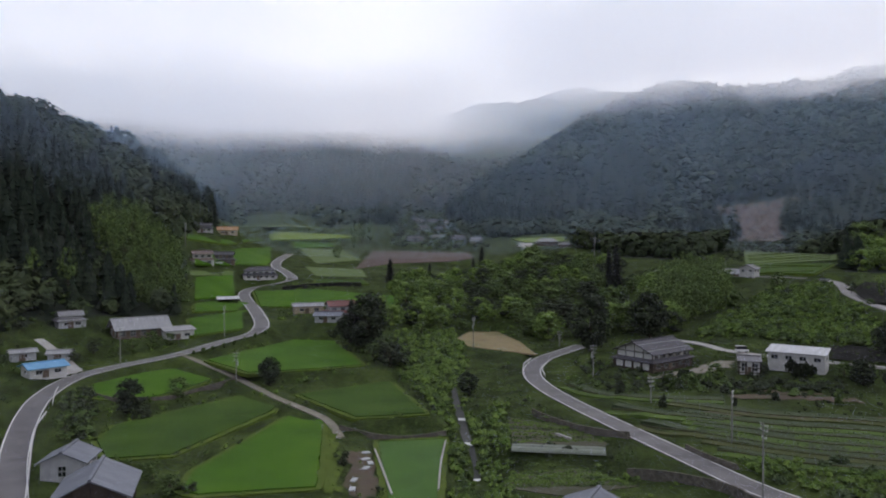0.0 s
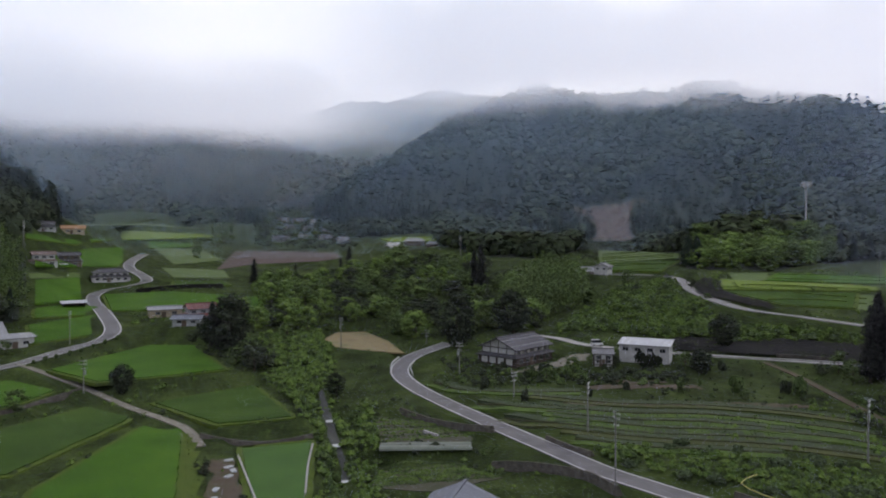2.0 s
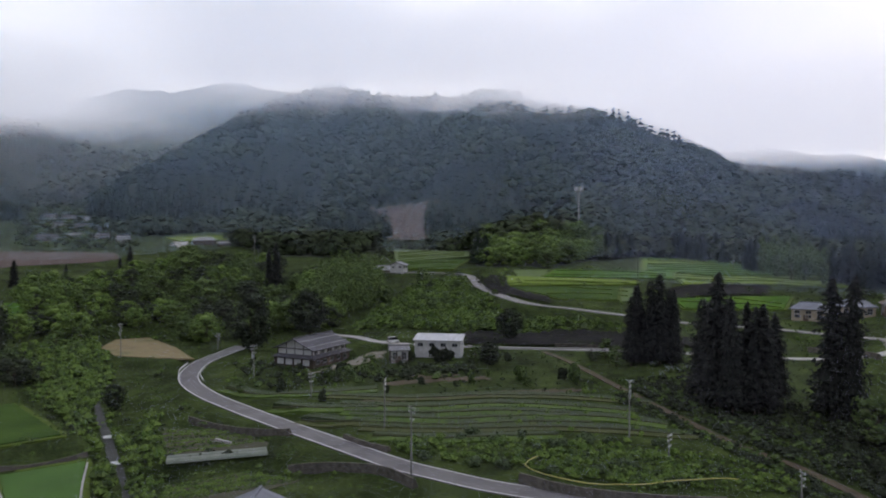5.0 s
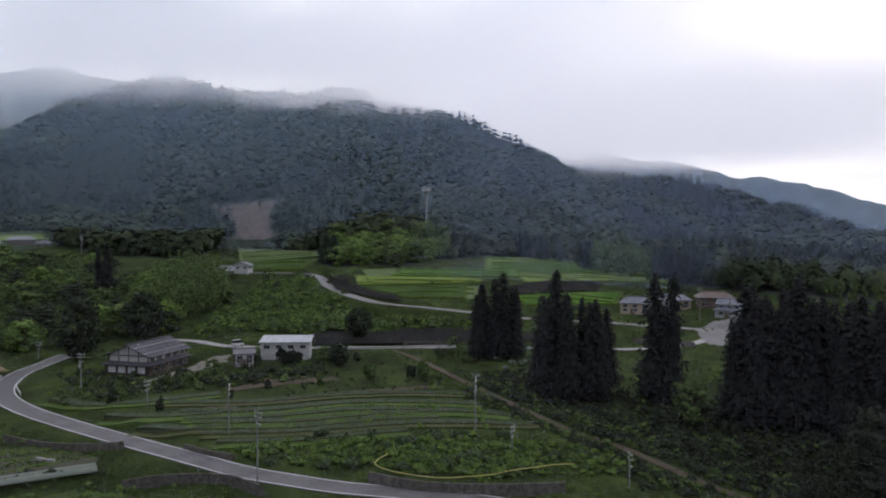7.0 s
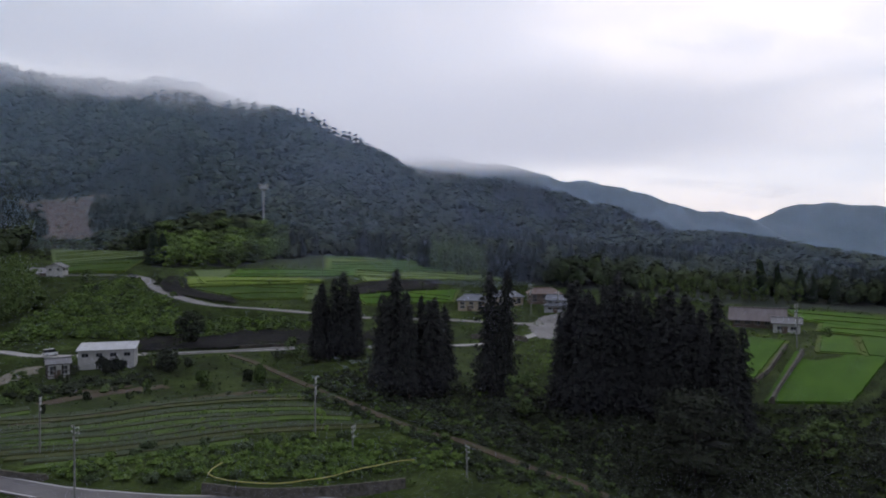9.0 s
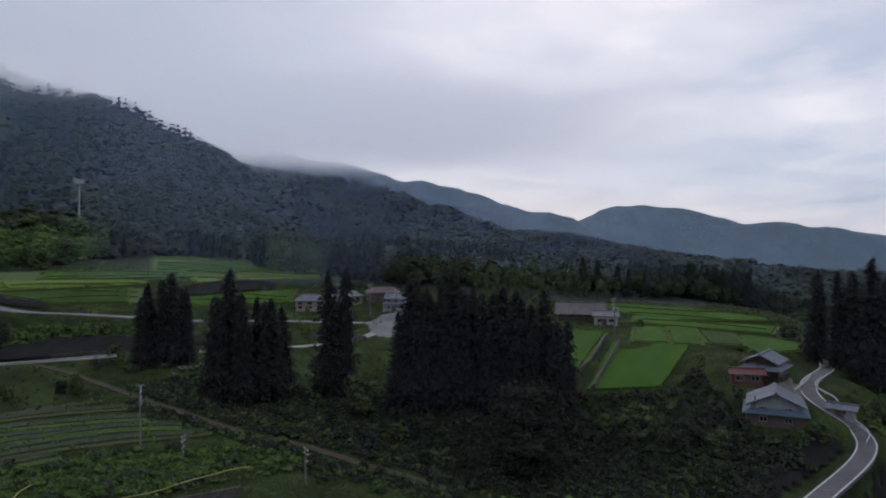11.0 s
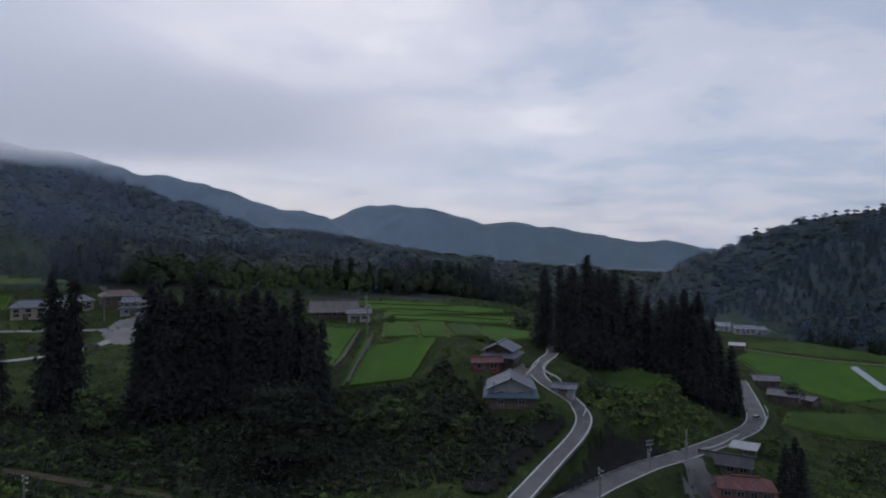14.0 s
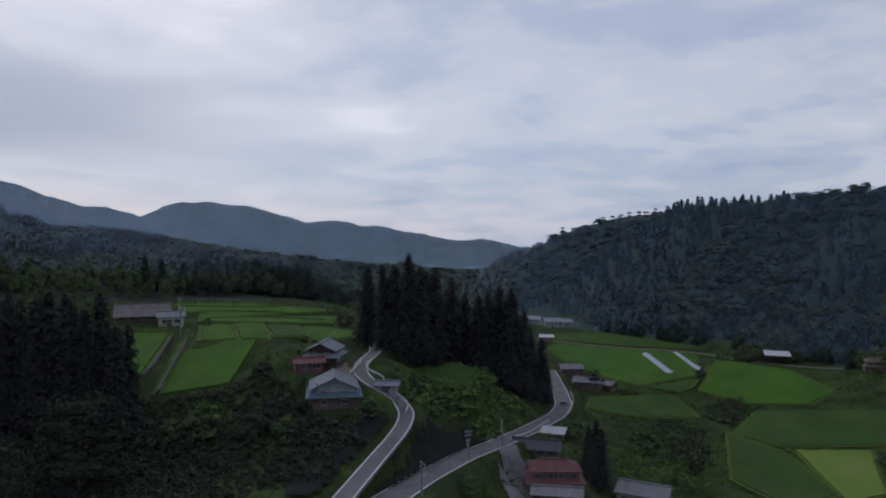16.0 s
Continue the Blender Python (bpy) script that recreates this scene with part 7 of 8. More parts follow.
M["tunnel"] = material("row_cover_film", [(0.15, 0.18, 0.145), (0.23, 0.26, 0.21)], 2, 0.3, rough=0.45, bump=0.25, translucent=0.2)
M["film"] = material("pale_strip_blue_grey", [(0.34, 0.40, 0.48), (0.48, 0.53, 0.60)], 2, 0.3, rough=0.35, bump=0.2)
M["yellow"] = material("yellow_tape", [(0.50, 0.46, 0.12), (0.62, 0.58, 0.2)], 1, 0.2, rough=0.5, bump=0)
M["hedge"] = material("crop_leaves", [(0.050, 0.086, 0.024), (0.085, 0.138, 0.038)], 2.5, 0.4, bump=0.6, depth=0.15)
M["hedge_dark"] = material("crop_leaves_dark", [(0.026, 0.042, 0.018), (0.048, 0.072, 0.028)], 2.5, 0.4, bump=0.6, depth=0.15)
M["step"] = material("terrace_grass", [(0.040, 0.070, 0.016), (0.070, 0.118, 0.024), (0.100, 0.152, 0.036)], 4, 0.35, bump=0.4, depth=0.1, grain=0.4, specular=0.1)
M["step_pale"] = material("terrace_grass_dry", [(0.040, 0.052, 0.018), (0.066, 0.080, 0.028), (0.092, 0.100, 0.042)], 4, 0.35, bump=0.4, depth=0.1, grain=0.4, specular=0.1)
M["crop_pale"] = material("crop_pale_leaves", [(0.070, 0.110, 0.056), (0.13, 0.175, 0.096)], 1.5, 0.3, bump=0, island=0.3, translucent=0.15)
M["dome"] = material("shrub_grey_green", [(0.055, 0.085, 0.038), (0.100, 0.140, 0.066)], 1.5, 0.3, bump=0, island=0.25, translucent=0.15)
M["log"] = material("pale_log", [(0.28, 0.22, 0.19), (0.46, 0.40, 0.36)], 1.0, 0.2, bump=0.2)
M["path"] = material("terrace_path", [(0.055, 0.062, 0.028), (0.085, 0.092, 0.042)], 2, 0.3, bump=0.4, depth=0.06)


def utility_pole(height, transformer):
    thing = new("utility_pole")
    part("shaft", shape(stem, (0, 0, -0.8), (0, 0, height), 0.17, 0.11, 8), M["pole"], thing)
    for k, z in enumerate((height - 0.35, height - 1.1, height - 2.2)):
        w = (0.9, 0.9, 0.6)[k]
        arm = part("crossarm", shape(lambda bm: box(bm, -w, w, -0.2, -0.1, z - 0.06, z + 0.06)), M["steel"], thing)
        for x in (-w + 0.1, 0.25, w - 0.1):
            part("insulator", shape(stem, (x, -0.15, z + 0.04), (x, -0.15, z + 0.32), 0.07, 0.05, 6), M["insulator"], arm)
    if transformer:
        part("transformer", shape(stem, (0.36, 0.0, height - 3.6), (0.36, 0.0, height - 2.6), 0.25, 0.25, 10), M["steel"], thing)
    return tagged(thing, "grey concrete utility pole with crossarms and insulators", "utility pole", group="utility poles")


def build_poles():
    made = {}
    for k, (x, y, z, h) in enumerate(POLE_PLACES):
        h = round(h)
        m = pose(x, y, z, 0, 0, 40 * k % 180)
        if h in made:
            copy_thing(made[h], m)
        else:
            made[h] = utility_pole(h, k % 3 == 0)
            made[h].matrix_basis = m
    x, y, z, h = MAST
    mast = new("antenna_mast")
    part("shaft", shape(stem, (0, 0, -1), (0, 0, h), 0.46, 0.34, 10), M["seam"], mast)
    part("platform", shape(stem, (0, 0, h - 3.0), (0, 0, h - 2.85), 1.5, 1.5, 12), M["pole"], mast)
    for k in range(6):
        a = radians(60 * k + 15)
        px, py = math.cos(a) * 2.6, math.sin(a) * 2.6
        panel = part("antenna_panel", shape(stem, (px, py, h - 2.6), (px, py, h + 0.4), 0.22, 0.22, 6), M["insulator"], mast)
        part("bracket", shape(stem, (0, 0, h - 2.2), (px, py, h - 2.2), 0.09, 0.09, 5), M["steel"], panel)
    mast.matrix_basis = pose(x, y, z)
    tagged(mast, "tall grey antenna mast with panels at the top", "antenna mast")


def wall_strip(kind, height, batter, line):
    """A leaning wall along its foot, away from the eye's side of the valley, with a coping."""
    line = smooth_line(line, 1.5)
    s = sideways(line)
    mid = line[len(line) // 2]
    if np.dot(s[len(line) // 2], mid[:2]) < 0:
        s = -s
    n = len(line)
    rnd = random.Random(int(abs(mid[0] * 7)))
    hs = np.array([height * (1 + rnd.uniform(-0.02, 0.02)) for _ in range(n)])
    z = ground_height(line[:, 0], line[:, 1])
    u = np.linspace(-1, 1, n)
    z = np.polyval(np.polyfit(u, z, 2), u)
    rows = [np.c_[line[:, :2], z - 0.8], np.c_[line[:, :2] + s * (batter * hs / height)[:, None], z + hs], np.c_[line[:, :2] + s * (batter * hs / height + 0.5)[:, None], z + hs],
            np.c_[line[:, :2] + s * (batter + 1.6), z - 0.8]]
    verts = np.concatenate(rows)
    faces = [(j * n + k, j * n + k + 1, (j + 1) * n + k + 1, (j + 1) * n + k) for j in range(3) for k in range(n - 1)]
    faces += [(0, n, 2 * n, 3 * n), (n - 1, 4 * n - 1, 3 * n - 1, 2 * n - 1)]
    me = mesh_of("retaining_wall", verts, faces, M[kind])
    bm = bmesh.new()
    bm.from_mesh(me)
    bmesh.ops.recalc_face_normals(bm, faces=bm.faces)
    bm.to_mesh(me)
    bm.free()
    label = "mossy grey stone retaining wall below a terrace" if kind == "stone" else "dark bank above the lane"
    wall = tagged(new("retaining_wall", me), label, "retaining wall", kind="structure")
    cap = np.c_[line[:, :2] + s * (batter * hs / height + 0.2)[:, None], z + hs]
    part("coping", strip("coping", cap, -0.18, 0.18, 0.05, 0.2, M["stone"]), None, wall, "grey stone coping")
    return wall


def guard_rail(line):
    line = smooth_line(line, 1.0)
    line[:, 2] = ground_height(line[:, 0], line[:, 1]) + 0.1
    thing = tagged(new("guard_rail"), "white steel guard rail along the road edge", "guard rail", group="guard rails")
    part("rail", strip("rail", line, -0.06, 0.06, 0.78, 0.36, M["white_paint"]), None, thing)
    post = None
    for x, y, z in line[::3]:
        if post is None:
            post = shape(stem, (0, 0, -0.4), (0, 0, 0.7), 0.06, 0.06, 6)
            ob = part("post", post, M["white_paint"], thing)
            me = ob.data
        else:
            ob = part("post", me, None, thing)
        ob.matrix_basis = pose(x, y, z)
    return thing


def car(name, label, paint, length, height, van):
    thing = new(name)
    w = 0.82

    def hull(bm):
        h = 0.95 if not van else 1.0
        ring = [(-length / 2, 0.3), (length / 2, 0.3), (length / 2, h * 0.85), (length * 0.28, h), (-length / 2 + 0.05, h)]
        a = [bm.verts.new((x, -w, z)) for x, z in ring]
        b = [bm.verts.new((x, w, z)) for x, z in ring]
        bm.faces.new(a)
        bm.faces.new(b[::-1])
        for k in range(5):
            bm.faces.new((a[k], a[(k + 1) % 5], b[(k + 1) % 5], b[k]))

    def cabin(bm):
        x0, x1 = (-length / 2 + 0.08, length * 0.38) if van else (-length * 0.38, length * 0.2)
        low = 1.0 if van else 0.95
        c = [(x0, -w + 0.04, low), (x1, -w + 0.04, low), (x1, w - 0.04, low), (x0, w - 0.04, low)]
        i = 0.12 if van else 0.32
        d = [(x0 + i * 0.5, -w + 0.18, height), (x1 - i * 1.6, -w + 0.18, height), (x1 - i * 1.6, w - 0.18, height), (x0 + i * 0.5, w - 0.18, height)]
        lo, hi = [bm.verts.new(q) for q in c], [bm.verts.new(q) for q in d]
        bm.faces.new(hi)
        for k in range(4):
            bm.faces.new((lo[k], lo[(k + 1) % 4], hi[(k + 1) % 4], hi[k]))
    part("body", shape(hull), paint, thing)
    part("cabin_glass", shape(cabin), M["glass"], thing, "dark glazed cabin")
    x0, x1 = (-length / 2 + 0.15, length * 0.24) if van else (-length * 0.26, length * 0.02)
    part("roof_panel", shape(lambda bm: box(bm, x0, x1, -w + 0.16, w - 0.16, height - 0.02, height + 0.04)), paint, thing)
    for x in (-length * 0.3, length * 0.32):
        for s in (-1, 1):
            wheel = part("wheel", shape(stem, (x, s * (w - 0.2), 0.3), (x, s * (w + 0.02), 0.3), 0.3, 0.3, 12), M["tyre"], thing)
            part("rim", shape(stem, (x, s * (w + 0.0), 0.3), (x, s * (w + 0.035), 0.3), 0.18, 0.17, 10), M["steel"], wheel)
    for s in (-1, 1):
        part("headlight", shape(lambda bm: box(bm, length / 2 - 0.05, length / 2 + 0.02, s * 0.6 - 0.15, s * 0.6 + 0.15, 0.6, 0.75)), M["insulator"], thing)
        part("tail_light", shape(lambda bm: box(bm, -length / 2 - 0.02, -length / 2 + 0.04, s * 0.65 - 0.1, s * 0.65 + 0.1, 0.6, 0.85)), M["roof_red"], thing)
    return tagged(thing, label, "car")


def build_cars():
    kinds = {"van": ("van", "white boxy minivan parked on the lane", "car_white", 3.5, 1.85, True), "white_car": ("car", "small white car parked by a house", "car_white", 3.8, 1.5, False),
             "silver_car": ("car", "silver car standing on the road", "car_silver", 4.2, 1.48, False)}
    for key, x, y, z, turn in CARS:
        name, label, paint, length, height, van = kinds[key]
        ob = car(name, label, M[paint], length, height, van)
        ob.matrix_basis = pose(x, y, ground_at(x, y) + 0.16, 0, 0, turn)

# ---- ground patches, stream, crops ----
def patch_mesh(name, ring, mat, lift=0.2, cell=1.6):
    """A sheet draped over the ground inside a ring."""
    a = np.array(ring)
    x0, y0 = a.min(axis=0)
    nx, ny = [int((hi - lo) / cell) + 2 for lo, hi in zip(a.min(axis=0), a.max(axis=0))]
    i, j = np.meshgrid(np.arange(nx + 1), np.arange(ny + 1), indexing="ij")
    x, y = x0 + i * cell, y0 + j * cell
    z = ground_height(x.ravel(), y.ravel()) + lift
    keep = in_zone(ring, (x[:-1, :-1] + cell / 2).ravel(), (y[:-1, :-1] + cell / 2).ravel()).reshape(nx, ny)
    faces = []
    for p, q in zip(*np.nonzero(keep)):
        k = p * (ny + 1) + q
        faces.append((k, k + ny + 1, k + ny + 2, k + 1))
    used = sorted({v for f in faces for v in f})
    index = {v: n for n, v in enumerate(used)}
    pts = np.c_[x.ravel(), y.ravel(), z][used]
    return mesh_of(name, pts, [tuple(index[v] for v in f) for f in faces], mat, True)


PATCH_LABELS = {"grass_strip": "mown yellow-green strip beside a paddy", "kitchen_garden": "bare brown soil bed of a kitchen garden", "plaza": "pale concrete square between the houses", "yard": "pale gravel and concrete yard", "logging_track": "pale earth track cut across the wooded hillside", "felled_slope": "felled hillside of bare reddish earth and logs",
                "forecourt": "grey asphalt forecourt beside the road", "mulch_strip": "pale blue-grey strip between rice rows", "dark_bank": "dark slope between the roads", "garden": "narrow earth garden beside the paddy"}


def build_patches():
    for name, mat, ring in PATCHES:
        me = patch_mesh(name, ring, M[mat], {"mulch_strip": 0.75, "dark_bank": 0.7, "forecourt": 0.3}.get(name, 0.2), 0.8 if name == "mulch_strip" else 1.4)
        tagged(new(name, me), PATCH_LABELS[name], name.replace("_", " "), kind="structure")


def build_logs():
    """Felled trunks lying about the cleared slope."""
    ring = [r for name, mat, r in PATCHES if name == "felled_slope"][0]
    a = np.array(ring)
    rnd = np.random.RandomState(5)
    x, y = scatter(rnd, a[:, 0].min(), a[:, 0].max(), a[:, 1].min(), a[:, 1].max(), 2.1)
    ok = in_zone(ring, x, y)
    x, y = x[ok], y[ok]
    z = ground_height(x, y)
    turn, long = rnd.uniform(0, 6.28, x.shape), rnd.uniform(1.5, 5.5, x.shape)
    x1, y1 = x + np.cos(turn) * long, y + np.sin(turn) * long
    z1 = ground_height(x1, y1)
    bm = bmesh.new()
    for a, b, c, d, e, f in zip(x, y, z, x1, y1, z1):
        stem(bm, (a, b, c + 0.5), (d, e, f + 0.5), 0.26, 0.16, 4)
    ob = part("felled_logs", bm, M["log"])
    tagged(ob, "pale felled logs and branches strewn over the slope", "logs", kind="stuff")


def build_stream():
    line = smooth_line(STREAM_LINE, 1.2)
    line[:, 2] = ground_height(line[:, 0], line[:, 1])
    line[:, 2] = np.minimum.accumulate(line[:, 2])
    ob = part("stream", strip("stream", line, -0.95, 0.95, 0.06, 0.5, M["water"]), None)
    tagged(ob, "narrow stream with small weirs between the fields", "stream", kind="structure")
    for k in range(18, len(line) - 4, 13):
        seg = line[k:k + 2].copy()
        weir = part("weir", strip("weir", seg, -0.8, 0.8, 0.2, 0.6, M["foam"]), None)
        tagged(weir, "white water spilling over a stream weir", "weir", group="stream weirs")


def build_slabs():
    for k, (x, y, z) in enumerate(SLAB_PLACES):
        def sheet(bm):
            box(bm, -0.9, 0.9, -0.5, 0.5, -0.1, 0.16)
            bmesh.ops.bevel(bm, geom=bm.edges[:], offset=0.05, segments=1, affect="EDGES")
        ob = part("garden_sheet", shape(sheet), M["tarp"])
        ob.matrix_basis = pose(x, y, ground_at(x, y) + 0.25, 0, 0, 23 + 17 * k)
        tagged(ob, "small pale sheet covering a bed in the garden strip", "garden sheet", group="garden sheets")


def hedge_row(line, width, height, mat, seed):
    """A lumpy row of plants that follows a line."""
    line = smooth_line(line, 0.8)
    rnd, r2 = np.random.RandomState(seed), random.Random(seed)
    s = sideways(line)
    z = ground_height(line[:, 0], line[:, 1])
    v, f = shrub_template(r2, 4, 5)
    n = len(line)
    o = rnd.uniform(-0.3, 0.3, n) * width
    p = np.c_[line[:, 0] + s[:, 0] * o, line[:, 1] + s[:, 1] * o, z - 0.05, rnd.uniform(0, 6.28, n), rnd.uniform(0.7, 1.2, n) * width, rnd.uniform(0.6, 1.3, n) * height]
    return tiled_mesh("leafy_row", v, f, p, mat)


def build_crops():
    for k, line in enumerate(CROP_LINES):
        thing = tagged(new("vegetable_terrace"), "long grassy terrace with rows of leafy crops", "vegetable terrace", group="vegetable terraces")
        a = np.array(line)
        side = sideways(a)
        if np.dot(side[len(a) // 2], a[len(a) // 2, :2]) < 0:
            side = -side
        wob = random.Random(k)

        def lane(off):
            p = smooth_line(np.c_[a[:, :2] + side * off, a[:, 2]], 1.1)
            p[:, 2] = ground_height(p[:, 0], p[:, 1]) + np.array([wob.uniform(-0.04, 0.04) for _ in p])
            return p
        wide = 1.15 + 0.3 * (k % 3)
        # grassy step, tilled bench behind it and a trodden edge between them
        part("grass_step", strip("grass_step", lane(-0.9), -wide, wide, 0.22, 1.0, M["step" if k % 3 else "step_pale"]), None, thing)
        part("bed", strip("bed", lane(2.3), -1.6, 1.6, 0.26, 1.0, M["hedge_dark"]), None, thing)
        part("earth_path", strip("earth_path", lane(0.55), -0.16, 0.16, 0.34, 0.6, M["path"]), None, thing, "trodden pale earth path")
        for row in range(3):
            at = np.c_[a[:, :2] + side * (1.2 + 1.05 * row), a[:, 2]]
            mat = ("crop_pale", "leaf_mid", "crop_pale", "leaf_light")[(2 * k + row) % 4]
            tagged(part("foliage", hedge_row(at, 0.42, (0.42, 0.55, 0.36)[(k + row) % 3], M[mat], 30 + 5 * k + row), None, thing), kind="stuff")
    # rows in the vegetable plots
    k = 0
    for kind, poly in FIELDS:
        if kind != "vegetable":
            continue
        a = np.array(poly)
        c = plane_of(poly)
        thing = tagged(new("crop_bed"), "bed of leafy vegetable rows on dark soil", "vegetable bed", group="vegetable beds")
        for u in np.linspace(0.06, 0.94, 8):
            p0, p1 = a[0] + (a[-1] - a[0]) * u, a[1] + (a[2] - a[1]) * u
            tagged(part("foliage", hedge_row([tuple(p0), tuple((p0 + p1) / 2), tuple(p1)], 0.95, 0.6, M["leaf_light" if k % 3 else "leaf_mid"], 90 + k), None, thing), kind="stuff")
            k += 1
    # row cover beside the plot
    plot = [p for kind, p in FIELDS if kind == "vegetable"][0]
    a, b = Vector(plot[-1]), Vector(plot[-2])
    d = (b - a).normalized()
    out = Vector((d.y, -d.x, 0))
    if out.dot(a) > 0:
        out = -out
    tunnel = tagged(new("row_cover"), "long low plastic row cover over vegetables", "row cover")

    def hoop(bm, off):
        rings = []
        for k in range(13):
            c = a + d * ((b - a).length * k / 12) + out * off
            rings.append([bm.verts.new(c + out * (math.cos(q * math.pi / 6) * 1.1) + Vector((0, 0, math.sin(q * math.pi / 6) * 0.6))) for q in range(7)])
        for k in range(12):
            for q in range(6):
                bm.faces.new((rings[k][q], rings[k + 1][q], rings[k + 1][q + 1], rings[k][q + 1]))
        for ring in (rings[0], rings[-1]):
            bm.faces.new(ring)
    for off in (1.6, 3.6):
        part("cover_film", shape(hoop, off), M["tunnel"], tunnel)
    # tape on low stakes round the brush
    tape = tagged(new("tape_barrier"), "yellow tape strung low between stakes", "tape barrier")
    line = smooth_line(ROPE_LINE[1:], 2.0)
    line[:, 2] = ground_height(line[:, 0], line[:, 1])
    part("tape", strip("tape", line, -0.05, 0.05, 1.05, 0.12, M["yellow"]), None, tape)
    for x, y, z in line[::4]:
        part("stake", shape(stem, (x, y, z - 0.3), (x, y, z + 1.1), 0.04, 0.04, 5), M["beam"], tape)
    for p in CHANNEL_LINES:
        line = smooth_line(p, 1.5)
        line[:, 2] = ground_height(line[:, 0], line[:, 1])
        tagged(part("channel_edge", strip("channel_edge", line, -0.17, 0.17, 0.5, 1.0, M["concrete"])), "narrow pale concrete channel edge beside a paddy", "channel", kind="structure")
    for k, p in enumerate(KERB_LINES):
        line = smooth_line(p, 1.5)
        line[:, 2] = ground_height(line[:, 0], line[:, 1])
        tagged(part("kerb", strip("kerb", line, -0.25, 0.25, 0.6, 1.2, M["concrete"])), "low pale concrete parapet along the lane", "parapet", kind="structure")


def build_trees():
    rnd = random.Random(21)
    # spires of cedar
    cedars = [cedar_tree(rnd, 26.0, 9.8, "tall dark green cedar in a roadside stand") for _ in range(3)]
    used = set()
    for k, (x, y, z, h) in enumerate(CEDAR_PLACES):
        t = cedars[k % 3]
        wide = (h / 26.0) ** 0.75 * rnd.uniform(0.9, 1.15)
        m = pose(x, y, z, rnd.uniform(-1.5, 1.5), rnd.uniform(-1.5, 1.5), rnd.uniform(0, 360)) @ Matrix.Diagonal((wide, wide, h / 26.0 * 1.03, 1))
        if k % 3 not in used:
            used.add(k % 3)
            t.matrix_basis = m
        else:
            copy_thing(t, m)
        tagged(t, group="cedars")
    kinds = [("ROUND", ROUND_PLACES, "leaf_mid", "round leafy broadleaf tree", 8.0, 6.6), ("PINE", PINE_PLACES, "leaf_pine", "dense dark green garden tree", 10.0, 7.0),
             ("BAMBOO", BAMBOO_PLACES, "bamboo", "pale feathery bamboo clump at the wood's edge", 12.0, 6.5)]
    for key, places, mat, label, high, wide in kinds:
        base = [broadleaf_tree(rnd, high, wide, M[mat], label, 84 if key == "PINE" else 32, 14, 0.38 if key == "PINE" else 0.29) for _ in range(3)]
        if key == "ROUND":
            for o in base[1].children:
                if o.name.startswith("crown"):
                    o.data.materials[0] = M["leaf_dark"]
            tagged(base[1], "round dark green broadleaf tree")
        used = set()
        for k, (x, y, z, h) in enumerate(places):
            t = base[k % 3]
            w = h / high * rnd.uniform(0.9, 1.25) if key != "BAMBOO" else h / high * rnd.uniform(0.7, 0.95)
            m = pose(x, y, z - 0.1, 0, 0, rnd.uniform(0, 360)) @ Matrix.Diagonal((w, w, h / high * 1.03, 1))
            if k % 3 not in used:
                used.add(k % 3)
                t.matrix_basis = m
            else:
                copy_thing(t, m)
    # great dark tree at the foot of the cedars
    x, y, z, h = GREAT_TREE
    great = broadleaf_tree(rnd, 18.0, 14.0, M["leaf_deep_shaded"], "great dark spreading tree below the cedars", 90, 34, 0.4, 0.4)
    great.matrix_basis = pose(x, y, z - 0.2) @ Matrix.Diagonal((h / 18, h / 18, h / 18, 1))
    # the wood in the middle of the valley
    ring = ZONES["wood_middle"]
    a = np.array(ring)
    r = np.random.RandomState(8)
    x, y = scatter(r, a[:, 0].min(), a[:, 0].max(), a[:, 1].min(), a[:, 1].max(), 9.5)
    ok = in_zone(ring, x, y) & keep_off(x, y, 3.0) & ~in_zone(ZONES["bamboo_grove"], x, y)
    x, y = x[ok], y[ok]
    z = ground_height(x, y)
    mats = [("leaf_dark", "dark green broadleaf tree among others on the slope"), ("leaf_light", "light green feathery tree among others on the slope"), ("leaf_mid", "green broadleaf tree among others on the slope"), ("leaf_dark", "dark green layered tree among others on the slope"), ("bamboo", "light green layered tree among others on the slope")]
    base = [broadleaf_tree(rnd, 10.0, 11.0, M[mat], label, 40, 15, 0.42, 0.5 if k in (0, 3, 4) else 1.0) for k, (mat, label) in enumerate(mats)]
    used = set()
    for px, py, pz in zip(x, y, z):
        q = int((ripple(np.array([px]), np.array([py]), 22.0, 4.0)[0] * 0.5 + 0.5 + rnd.uniform(-0.3, 0.3)) * 5) % 5
        s = rnd.uniform(0.65, 1.15)
        m = pose(px, py, pz - 0.2, 0, 0, rnd.uniform(0, 360)) @ Matrix.Diagonal((s, s, s * rnd.uniform(0.85, 1.15), 1))
        if q not in used:
            used.add(q)
            base[q].matrix_basis = m
            tagged(base[q], group="valley wood")
        else:
            copy_thing(base[q], m)
    # lighter trees below the mast
    a = np.array(ZONES["bamboo_mast"])
    x, y = scatter(r, a[:, 0].min(), a[:, 0].max(), a[:, 1].min(), a[:, 1].max(), 8.5)
    ok = in_zone(ZONES["bamboo_mast"], x, y)
    for px, py, pz in zip(x[ok], y[ok], ground_height(x[ok], y[ok])):
        q = rnd.choice([k for k in (1, 1, 2, 4) if k in used])
        s = rnd.uniform(0.9, 1.45)
        copy_thing(base[q], pose(px, py, pz - 0.2, 0, 0, rnd.uniform(0, 360)) @ Matrix.Diagonal((s, s, s * rnd.uniform(0.85, 1.1), 1)))
